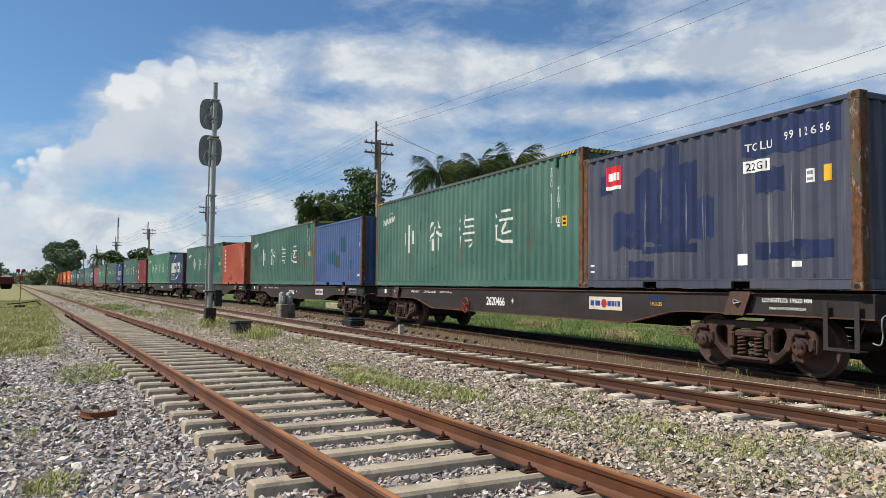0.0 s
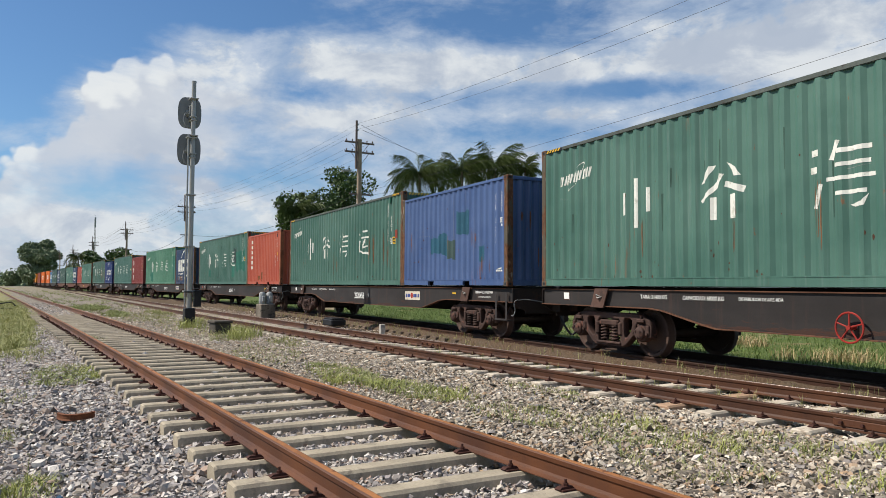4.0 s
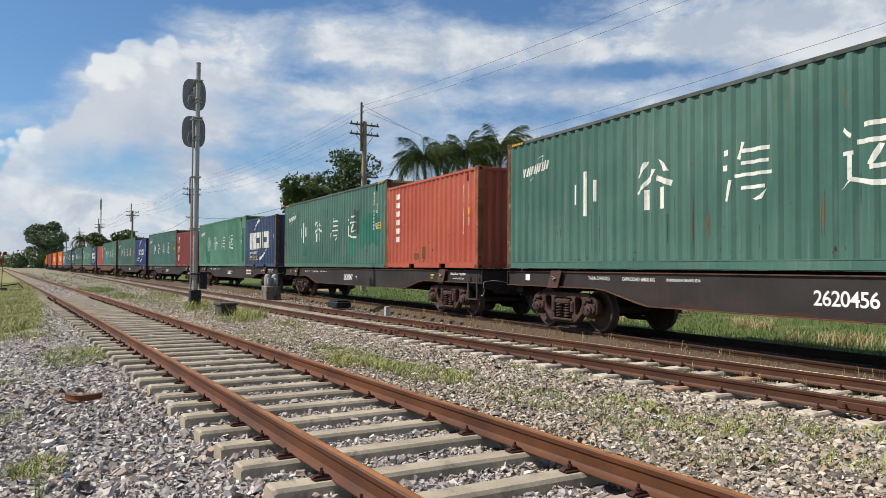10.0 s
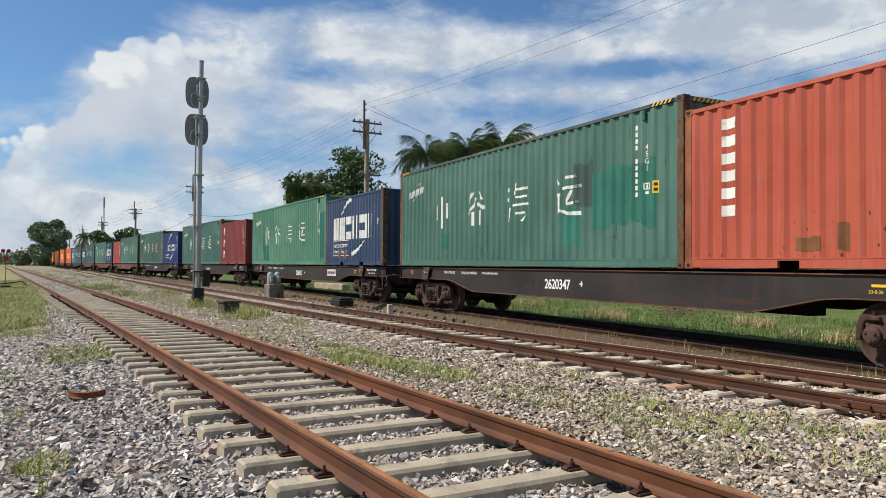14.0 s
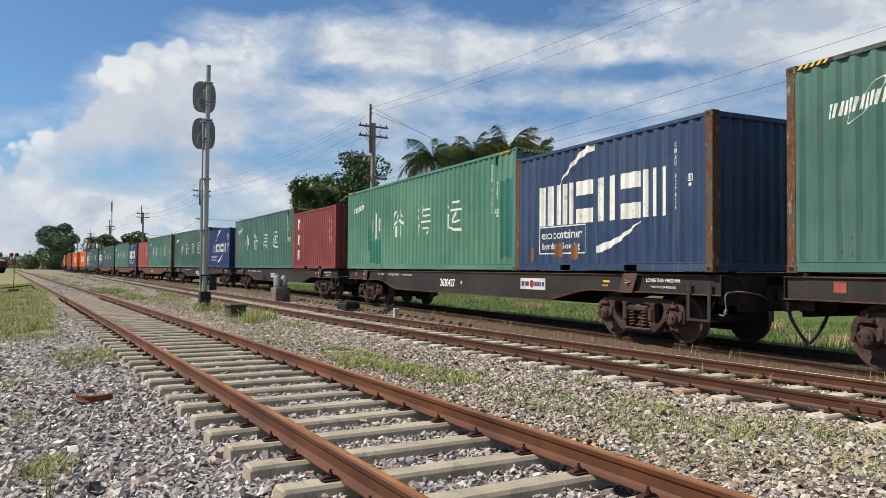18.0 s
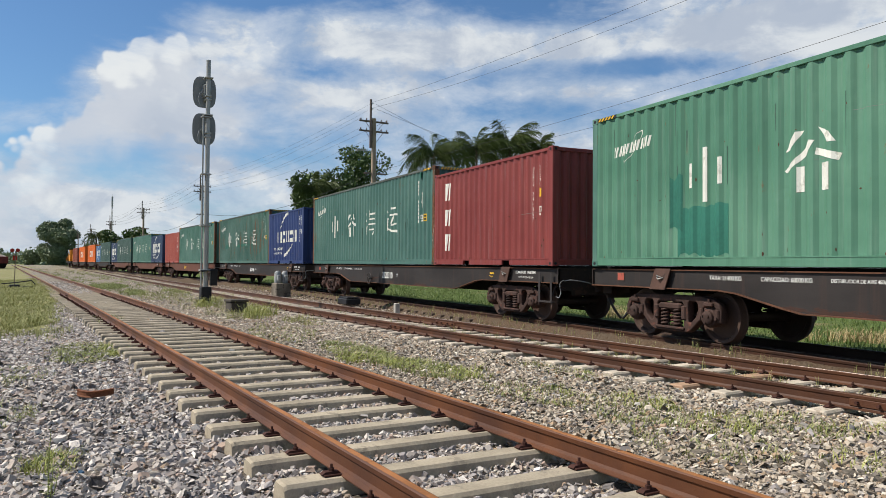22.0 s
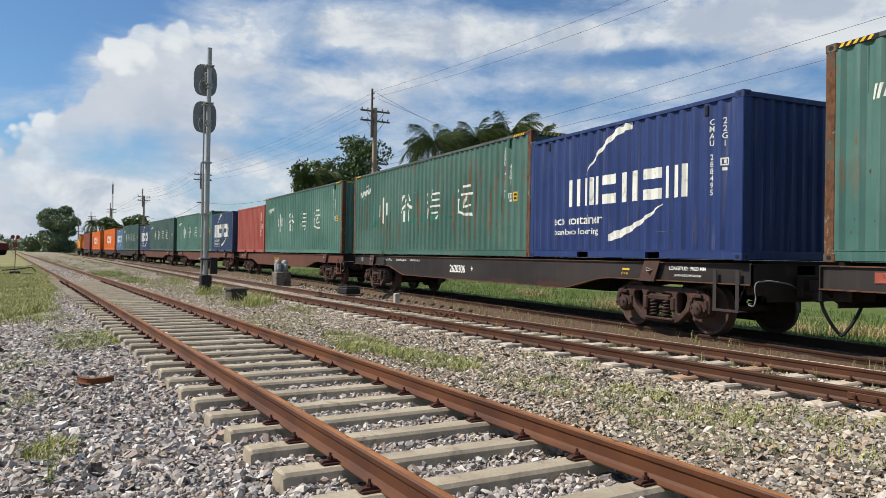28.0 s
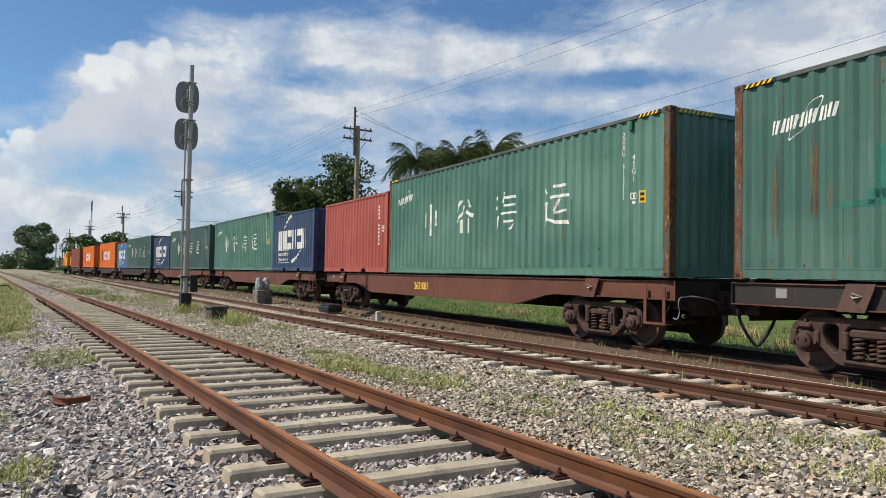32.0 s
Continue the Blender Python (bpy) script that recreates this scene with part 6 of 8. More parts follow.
def small_print():
    """Load and brake figures on the wagon sills."""
    for k in range(6):
        w = WAGONS[k]
        lettering("tare_marking", "TARA: 21400 KG", 0.098, M_WHITE, w, pose(-6.12, -1.1665, 1.05), "white tare marking", 0.95)
        lettering("load_marking", "CAPACIDAD: 68000 KG", 0.092, M_WHITE, w, pose(-5.09, -1.1665, 1.05), "white load marking", 0.92)
        lettering("valve_marking", "DISTRIBUIDOR DE AIRE 483A", 0.068, M_WHITE, w, pose(-3.93, -1.1665, 1.06), "small white valve marking", 0.9)
        lettering("plus_mark", "+", 0.26, M_WHITE, w, pose(0.14, -1.1665, 0.83))
    for k in range(7):
        mt, words = (M_STICKER, "white square end plate") if k < 2 else (M_REFLECT, "faded red square end plate") if k < 5 else (M_DISC, "dull grey square end plate")
        p = part("end_plate", Shape().box(-8.47, -8.26, -1.171, -1.1665, 0.985, 1.145), M_BRACKET, WAGONS[k], "brown square plate frame")
        part("plate_face", Shape().box(-8.455, -8.275, -1.174, -1.1715, 1.0, 1.13), mt, p, words)
    part("date_patch", Shape().box(5.0, 5.4, -1.169, -1.166, 1.03, 1.13), M_NAVY_PATCH, WAGONS[0], "blue paint patch")
    lettering("date_marking", "19-2-25", 0.1, M_YELLOW, WAGONS[0], pose(5.02, -1.171, 0.95), "yellow stencilled date")
    for k in (1, 2, 3, 4, 5):
        lettering("date_marking", "23-8-26", 0.062, M_YELLOW, WAGONS[k], pose(6.2 if k != 1 else 3.2, -1.1665, 0.96), "small yellow stencilled date")
        part("stencil_bar", Shape().box(6.24, 6.44, -1.1675, -1.1660, 1.04, 1.075), M_YELLOW, WAGONS[k])


small_print()


# ---- plants ----
def tree_crown(blobs, count, leaf, seed, material, name="crown"):
    """Many small leaves scattered through the shells of overlapping clumps."""
    rng = np.random.default_rng(seed)
    vol = np.array([b[3] * b[4] for b in blobs])
    pick = rng.choice(len(blobs), count, p=vol / vol.sum())
    b = np.array(blobs)[pick]
    d = rng.normal(size=(count, 3))
    d /= np.linalg.norm(d, axis=1)[:, None]
    lump = 1 + 0.22 * np.sin(d[:, 0] * 7 + pick) * np.cos(d[:, 2] * 9 + pick * 2.1)
    r = rng.uniform(0.55, 1.0, count) ** 0.5 * lump
    c = b[:, :3] + d * r[:, None] * np.stack([b[:, 3], b[:, 3], b[:, 4]], 1)
    a = rng.normal(size=(count, 3))
    a /= np.linalg.norm(a, axis=1)[:, None]
    e = np.cross(a, d + rng.normal(0, 0.6, (count, 3)))
    e /= np.linalg.norm(e, axis=1)[:, None] + 1e-9
    s = leaf * rng.uniform(0.6, 1.5, count)[:, None]
    v = np.stack([c - a * s, c + e * s * 0.55 , c + a * s, c - e * s * 0.55], 1).reshape(-1, 3)
    f = np.arange(count * 4).reshape(-1, 4)
    return raw_mesh(name, v, f, material)


def make_tree(x, y, height, spread, seed, label, leaves=6000, leaf=0.22, trunk=0.3, bare=0.3, lumps=16, far=False):
    """Tapered trunk with limbs, and a ragged crown of leaf clumps."""
    rng = np.random.default_rng(seed)
    t = tagged(new("tree"), label, "tree")
    z0 = float(ground_z(x, y)) - 0.05
    t.matrix_basis = pose(x, y, z0)
    lean = rng.normal(0, 0.02, 2) * height
    sh = Shape().tube([(0, 0, 0), (lean[0] * 0.4, lean[1] * 0.4, height * 0.35), (lean[0], lean[1], height * 0.8)], [trunk, trunk * 0.7, trunk * 0.2], 10)
    part("trunk", sh, M_BARK, t)
    blobs = []
    for i in range(lumps):
        a, q = rng.uniform(0, 6.283), rng.uniform(0, 1) ** 0.6
        zz = rng.uniform(bare, 0.93)
        wide = spread * (1 - 0.75 * abs(zz - 0.58) ** 1.2)
        p = Vector((lean[0] + math.cos(a) * q * wide * 0.72, lean[1] + math.sin(a) * q * wide * 0.72, zz * height))
        rr = spread * rng.uniform(0.26, 0.42)
        blobs.append((p.x, p.y, p.z, rr, rr * rng.uniform(0.6, 0.85)))
        if i % 2 == 0:
            s = Vector((lean[0] * 0.6, lean[1] * 0.6, height * rng.uniform(0.3, 0.5)))
            part("limb", Shape().tube([s, s.lerp(p, 0.5) + Vector((0, 0, 0.04 * height)), p], [trunk * 0.4, trunk * 0.25, trunk * 0.06], 6), M_BARK, t)
    blobs.append((lean[0], lean[1], height * 0.62, spread * 0.5, height * 0.2))
    # far crowns take the leaf colour with haze mixed in
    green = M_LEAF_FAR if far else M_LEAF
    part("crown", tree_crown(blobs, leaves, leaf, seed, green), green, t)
    return t


def frond_mesh(length, droop, wind, seed):
    """A palm leaf: a bent midrib with narrow leaflets that hang along both sides and stream with the wind."""
    rng = np.random.default_rng(seed)
    n = 30
    u = np.linspace(0, 1, n)
    px = length * (0.92 * u - 0.16 * u ** 3)
    pz = length * (0.58 * u - droop * u ** 2)
    py = wind * length * u ** 1.8
    rib = np.stack([px, py, pz], 1)
    v, f = [], []
    for i in range(n - 1):
        w = 0.026 * (1 - u[i] * 0.8)
        k = len(v)
        v += [rib[i] + (0, -w, 0), rib[i] + (0, w, 0), rib[i + 1] + (0, w, 0), rib[i + 1] + (0, -w, 0)]
        f.append((k, k + 1, k + 2, k + 3))
    for i in range(3, n):
        for s in (-1, 1):
            for j in range(2):
                p = rib[i] + (rib[i - 1] - rib[i]) * (j * 0.5 + rng.uniform(0, 0.4))
                ll = length * 0.33 * math.sin(math.pi * min(0.96, 0.14 + 0.82 * u[i])) ** 0.6 * rng.uniform(0.7, 1.2)
                d = np.array([0.60, s * 0.45 + wind * 2.4, -0.30 - 0.55 * rng.uniform(0, 1)]) + rng.normal(0, 0.26, 3)
                d /= np.linalg.norm(d)
                w = np.array([0.017, 0.0, 0.007])
                mid = p + d * ll * 0.5
                tip = p + d * ll + (0, wind * 0.2 * ll, -0.22 * ll)
                k = len(v)
                v += [p - w, p + w, mid + w * 1.1, mid - w * 1.1, tip + w * 0.15, tip - w * 0.15]
                f += [(k, k + 1, k + 2, k + 3), (k + 3, k + 2, k + 4, k + 5)]
    return raw_mesh("frond", np.array(v), np.array(f), M_PALM)


def make_palm(x, y, height, size, seed, label, fronds=26, wind=0.25):
    """A coconut palm; its leaves bend with a breeze along the track."""
    rng = np.random.default_rng(seed)
    t = tagged(new("palm_tree"), label, "palm tree", "palm trees beyond the train")
    t.matrix_basis = pose(x, y, float(ground_z(x, y)) - 0.05)
    top = Vector((0.5, -0.2, height))
    part("trunk", Shape().tube([(0, 0, 0), (0.15, 0, height * 0.4), (0.38, -0.1, height * 0.8), top], [0.2, 0.15, 0.13, 0.11], 10), M_BARK, t)
    kinds = [[frond_mesh(size, 0.52 + 0.30 * i, sg * wind, seed * 7 + i) for i in range(4)] for sg in (-1, 0.15, 1)]
    count = int(fronds * 1.9)
    for i in range(count):
        a = i * 137.5 + rng.uniform(-14, 14)
        low = i / count
        side = math.cos(radians(a - 25))
        kind = kinds[0 if side < -0.4 else 2 if side > 0.4 else 1]
        part("frond", kind[min(3, int(low * 4))], M_PALM, t, m=Matrix.Translation(top) @ pose(0, 0, 0, 0, 0, a) @ pose(0, 0, 0, rng.uniform(-14, 14), 58 * low - 26 + rng.uniform(-20, 20), 0) @ Matrix.Scale(rng.uniform(0.6, 1.2), 4))
    return t


def blades(name, pos, height, width, lean, seed, material, label=""):
    """Grass: one narrow bent blade for each point."""
    rng = np.random.default_rng(seed)
    n = len(pos)
    a = rng.uniform(0, 2 * math.pi, n)
    h = height * rng.uniform(0.45, 1.25, n)
    ln = lean * rng.uniform(0.2, 1.3, n) * h
    dx, dy = np.cos(a), np.sin(a)
    w = width * rng.uniform(0.6, 1.3, n)
    ox, oy = -dy * w, dx * w
    p0 = np.stack([pos[:, 0] - ox, pos[:, 1] - oy, pos[:, 2] - 0.01], 1)
    p1 = np.stack([pos[:, 0] + ox, pos[:, 1] + oy, pos[:, 2] - 0.01], 1)
    q0 = np.stack([pos[:, 0] + dx * ln * 0.35 - ox * 0.7, pos[:, 1] + dy * ln * 0.35 - oy * 0.7, pos[:, 2] + h * 0.6], 1)
    q1 = q0 + np.stack([ox, oy, ox * 0], 1) * 1.4
    tip = np.stack([pos[:, 0] + dx * ln, pos[:, 1] + dy * ln, pos[:, 2] + h], 1)
    v = np.stack([p0, p1, q1, q0, tip], 1).reshape(-1, 3)
    k = np.arange(n)[:, None] * 5
    f = np.concatenate([k + [0, 1, 2], k + [0, 2, 3], k + [3, 2, 4]], 1).reshape(-1, 3)
    me = raw_mesh(name, v, f, material)
    return tagged(new(name, me), label, "grass", kind="stuff")


def tufts(spec, rng):
    """Blade feet: spec holds (x, y, rx, ry, tufts, blades in a tuft, spread)."""
    out = []
    for x, y, rx, ry, n, b, s in spec:
        r, a = np.sqrt(rng.uniform(0, 1, n)), rng.uniform(0, 6.283, n)
        cx, cy = x + rx * r * np.cos(a), y + ry * r * np.sin(a)
        cx, cy = np.repeat(cx, b) + rng.normal(0, s, n * b), np.repeat(cy, b) + rng.normal(0, s, n * b)
        out.append(np.stack([cx, cy], 1))
    p = np.concatenate(out)
    return np.column_stack([p, ground_z(p[:, 0], p[:, 1])])


def off_rails(p, keep=0.11):
    ok = np.ones(len(p), bool)
    for tr in "ABC":
        d = np.abs(np.abs(p[:, 1] - lie(tr, p[:, 0])[0]) - 0.7525)
        ok &= d > keep
    return p[ok]


def make_grass():
    rng = np.random.default_rng(11)
    near = [(-13.1, -0.55, 1.49, 0.57, 285, 12, 0.065), (-5.95, -0.5, 0.32, 0.24, 22, 9, 0.045), (-8.0, -1.1, 0.69, 0.34, 38, 11, 0.052), (-10.6, -1.5, 0.92, 0.57, 57, 11, 0.065),
            (-11.2, 3.35, 1.49, 0.40, 247, 12, 0.065), (-9.0, 3.7, 1.03, 0.40, 171, 12, 0.052), (-20.3, 2.7, 1.84, 0.80, 110, 10, 0.091), (-6.9, 4.1, 0.80, 0.52, 64, 10, 0.052),
            (-5.75, 4.5, 0.80, 0.57, 64, 10, 0.052), (-4.8, 5.2, 0.69, 0.57, 64, 10, 0.052), (-4.6, 4.2, 0.80, 0.46, 45, 10, 0.052), (-11.8, 1.75, 1.15, 0.29, 114, 11, 0.052), (-14.5, 2.9, 1.84, 0.69, 95, 11, 0.065),
            (-30.8, 3.4, 1.6, 0.5, 150, 10, 0.09), (-38.0, 2.2, 3.0, 0.6, 200, 10, 0.12), (-24.5, 4.3, 2.2, 0.5, 70, 10, 0.08), (-17.5, 3.9, 1.5, 0.5, 50, 10, 0.06), (-19.0, -0.4, 1.2, 0.3, 120, 10, 0.07), (-25.5, 2.3, 2.99, 0.92, 120, 11, 0.117), (-32.0, 1.4, 4.02, 1.03, 180, 11, 0.130), (-7.9, 0.9, 0.29, 0.11, 13, 10, 0.039), (-6.2, 2.9, 0.57, 0.14, 26, 9, 0.039), (-8.1, 5.3, 1.03, 0.34, 41, 9, 0.052), (-26.8, 4.0, 2.30, 0.57, 133, 11, 0.078)]
    p = off_rails(tufts(near, rng))
    mixed = rng.uniform(0, 1, len(p)) < 0.66 + 0.3 * np.sin(p[:, 0] * 2.1) * np.sin(p[:, 1] * 3.3)
    blades("green_weeds", p[mixed], 0.06, 0.0052, 1.6, 17, M_WEED, "low green weeds growing through the ballast")
    tall = (p[:, 0] < -16) & ~mixed
    blades("tall_weeds", p[tall], 0.16, 0.006, 0.9, 19, M_GRASS, "taller dry green weeds between the tracks")
    mixed |= tall
    blades("weeds", p[~mixed], 0.07, 0.0042, 1.3, 12, M_GRASS, "sparse dry green weeds growing through the ballast")
    # knee-high weeds round the signal's foot and the cable box
    bush = off_rails(tufts([(-20.2, 3.35, 0.75, 0.42, 40, 8, 0.07), (-18.9, 3.05, 0.6, 0.35, 20, 8, 0.06), (-24.4, 2.35, 0.9, 0.35, 26, 8, 0.07), (-26.6, 2.75, 0.8, 0.4, 24, 8, 0.07), (-22.8, 3.2, 0.7, 0.35, 18, 8, 0.07)], rng))
    blades("tall_green_weeds", bush, 0.30, 0.006, 0.95, 20, M_YELLOWWEED, "knee-high yellow-green weeds round the signal's foot")
    # low yellow-green patches
    spots = off_rails(tufts([(-10.35, 3.1, 0.5, 0.25, 34, 12, 0.06), (-9.6, 3.45, 0.5, 0.28, 38, 12, 0.06), (-8.45, 4.0, 0.5, 0.3, 30, 12, 0.06), (-6.0, 4.9, 0.45, 0.3, 18, 10, 0.05), (-5.0, 4.75, 0.5, 0.3, 20, 10, 0.05), (-4.1, 5.9, 0.5, 0.4, 24, 10, 0.05), (-3.5, 4.9, 0.4, 0.35, 22, 10, 0.05), (-13.2, -0.15, 0.9, 0.3, 60, 12, 0.06), (-5.9, -0.45, 0.3, 0.16, 22, 10, 0.045), (-14.9, 2.0, 0.9, 0.12, 22, 10, 0.05), (-12.2, 1.9, 0.7, 0.14, 24, 10, 0.05)], rng))
    blades("yellow_weeds", spots, 0.085, 0.005, 1.3, 21, M_YELLOWWEED, "low yellow-green weeds in the ballast")
    n = 700
    x = -38 - 110 * rng.uniform(0, 1, n) ** 1.3
    y = lie("A", x)[0] + 1.0 + rng.uniform(0, 1, n) * np.maximum(0.3, lie("B", x)[0] - lie("A", x)[0] - 2.0)
    pick = np.sin(x * 0.31 + 1.0) * np.sin(y * 1.7 + x * 0.09) > -0.1
    x, y = x[pick], y[pick]
    b = 9
    s = np.column_stack([np.repeat(x, b) + rng.normal(0, 0.35, len(x) * b), np.repeat(y, b) + rng.normal(0, 0.12, len(x) * b)])
    s = off_rails(np.column_stack([s, ground_z(s[:, 0], s[:, 1])]))
    blades("strip_grass", s, 0.15, 0.012, 1.2, 22, M_WEED, "patchy green grass between the far tracks")
    # weeds between the middle track and the running track
    n = 760
    x = -rng.uniform(3, 45, n)
    y = np.where(rng.uniform(0, 1, n) < 0.5, lie("B", x)[0] + rng.uniform(-0.6, 1.0, n) * rng.uniform(0.2, 1.2, n), lie("C", x)[0] - 1.0 + rng.normal(0, 0.12, n))
    s = np.column_stack([np.repeat(x, 5) + rng.normal(0, 0.03, n * 5), np.repeat(y, 5) + rng.normal(0, 0.03, n * 5)])
    s = off_rails(np.column_stack([s, ground_z(s[:, 0], s[:, 1])]))
    blades("thin_weeds", s, 0.16, 0.0035, 0.55, 13, M_GRASS, "thin weeds between the rails of the middle track")
    # bright low clump by the siding
    q = off_rails(tufts([(-45.0, -0.9, 3.6, 0.9, 520, 9, 0.12), (-36, 0.3, 3, 0.5, 130, 8, 0.12)], rng))
    blades("grass_clump", q, 0.15, 0.009, 1.1, 14, M_WEED, "bright green grass clump beside the siding")
    # rough turf left of the siding
    n = 24000
    x = -14.5 - 50 * rng.uniform(0, 1, n) ** 1.35
    lo, hi = 0.155 * x - 1.6, lie("A", x)[0] - 0.65
    y = lo + (hi - lo) * rng.uniform(0, 1, n)
    keep = rng.uniform(0, 1, n) < np.clip(turf_share(x, y) * 1.1, 0, 1) * (0.12 + 0.75 * (np.sin(x * 1.3 + y * 2.1) * np.sin(x * 0.7 - y * 1.1) > -0.3))
    x, y = x[keep], y[keep]
    b = 4
    s = np.column_stack([np.repeat(x, b) + rng.normal(0, 0.06, len(x) * b), np.repeat(y, b) + rng.normal(0, 0.06, len(x) * b)])
    s = np.column_stack([s, ground_z(s[:, 0], s[:, 1])])
    blades("rough_turf", s, 0.13, 0.0065, 1.1, 15, M_GRASS, "rough green and straw-coloured turf beside the siding")
    # verge beyond the train
    n = 14000
    x = 2 - 70 * rng.uniform(0, 1, n) ** 1.2
    y = lie("C", x)[0] + 2.9 + 9 * rng.uniform(0, 1, n) ** 1.5
    b = 4
    s = np.column_stack([np.repeat(x, b) + rng.normal(0, 0.1, n * b), np.repeat(y, b) + rng.normal(0, 0.1, n * b)])
    s = np.column_stack([s, ground_z(s[:, 0], s[:, 1])])
    dry = tufts([(-11.2, 15.2, 0.7, 0.6, 26, 12, 0.10), (-12.0, 14.4, 0.5, 0.4, 12, 12, 0.1), (-15.6, 16.6, 0.8, 0.4, 30, 12, 0.1), (-19.5, 14.6, 1.2, 0.5, 40, 12, 0.1), (-27.0, 15.8, 1.4, 0.6, 40, 12, 0.1)], rng)
    blades("dry_grass", dry, 0.30, 0.007, 1.1, 18, leaf_mat("straw_grass", (0.26, 0.18, 0.08), (0.50, 0.40, 0.22)), "straw-coloured dry grass tufts on the verge")
    blades("verge_grass", s, 0.14, 0.006, 1.1, 16, M_GRASS_FAR, "lush grass verge beyond the running track")


make_grass()


def make_trees():
    make_tree(-328.5, -26.0, 18.5, 8.5, 21, "large dark green tree beside the far line", 30000, 0.40, 0.5, 0.05, 36, True)
    make_tree(-336, -35.0, 5.5, 5.0, 22, "lower dark tree beside the large one", 5000, 0.36, 0.3, 0.1, 12, True)
    make_tree(-81.5, 24.2, 15.4, 5.0, 23, "open-crowned green tree behind the pole", 7500, 0.17, 0.22, 0.35, 20)
    make_tree(-79.5, 20.8, 12.2, 5.0, 24, "dense dark green tree behind the train", 9000, 0.2, 0.25, 0.2, 18)
    make_tree(-190, 1.6, 11.0, 5.2, 25, "rounded green tree beyond the far poles", 3000, 0.34, 0.3, 0.15, 16)
    make_tree(-188, -3.2, 9.2, 4.0, 26, "green tree beside a far palm", 2200, 0.34, 0.3, 0.15, 14)
    make_tree(-260, -38.5, 7.6, 3.6, 27, "small tree standing alone far off", 1400, 0.3, 0.2, 0.45, 10, True)
    make_tree(-262, -10, 8.0, 4.0, 28, "low tree behind the end of the train", 1600, 0.4, 0.25, 0.1, 12, True)
    make_palm(-69.0, 28.7, 12.9, 3.9, 31, "coconut palm blown by the wind", 24, 0.32)
    make_palm(-70.0, 34.0, 13.7, 4.2, 32, "coconut palm with dense drooping leaves", 27, 0.30)
    make_palm(-69.8, 37.9, 14.6, 4.2, 33, "tall coconut palm behind the train", 26, 0.30)
    make_palm(-68.7, 41.0, 14.3, 2.4, 37, "small palm top beside the taller palms", 18, 0.30)
    make_palm(-77.8, 18.3, 9.6, 3.1, 34, "short palm half hidden by trees", 26, 0.2)
    make_palm(-199.9, -6.9, 8.0, 3.4, 35, "distant palm among low trees", 15, 0.15)
    make_palm(-48.5, 57.8, 14.8, 2.6, 36, "palm top showing above the containers", 24, 0.2)
    # far woods, one belt of crowns in the haze-paled leaf colour
    rng = np.random.default_rng(41)
    blobs = []
    for i in range(150):
        x = -rng.uniform(430, 620)
        y = x * rng.uniform(0.0, 0.26) + rng.uniform(-20, 20)
        r = rng.uniform(4, 8)
        blobs.append((x, y, rng.uniform(1.0, 4.5), r, rng.uniform(2.5, 5.0)))
    for i in range(60):
        x = -rng.uniform(350, 420)
        blobs.append((x, x * 0.1305 + 8 + rng.uniform(0, 40), 1.5, rng.uniform(3, 6), rng.uniform(2.5, 4.5)))
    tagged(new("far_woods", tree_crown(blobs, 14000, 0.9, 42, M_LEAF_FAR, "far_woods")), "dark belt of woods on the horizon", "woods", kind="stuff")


make_trees()


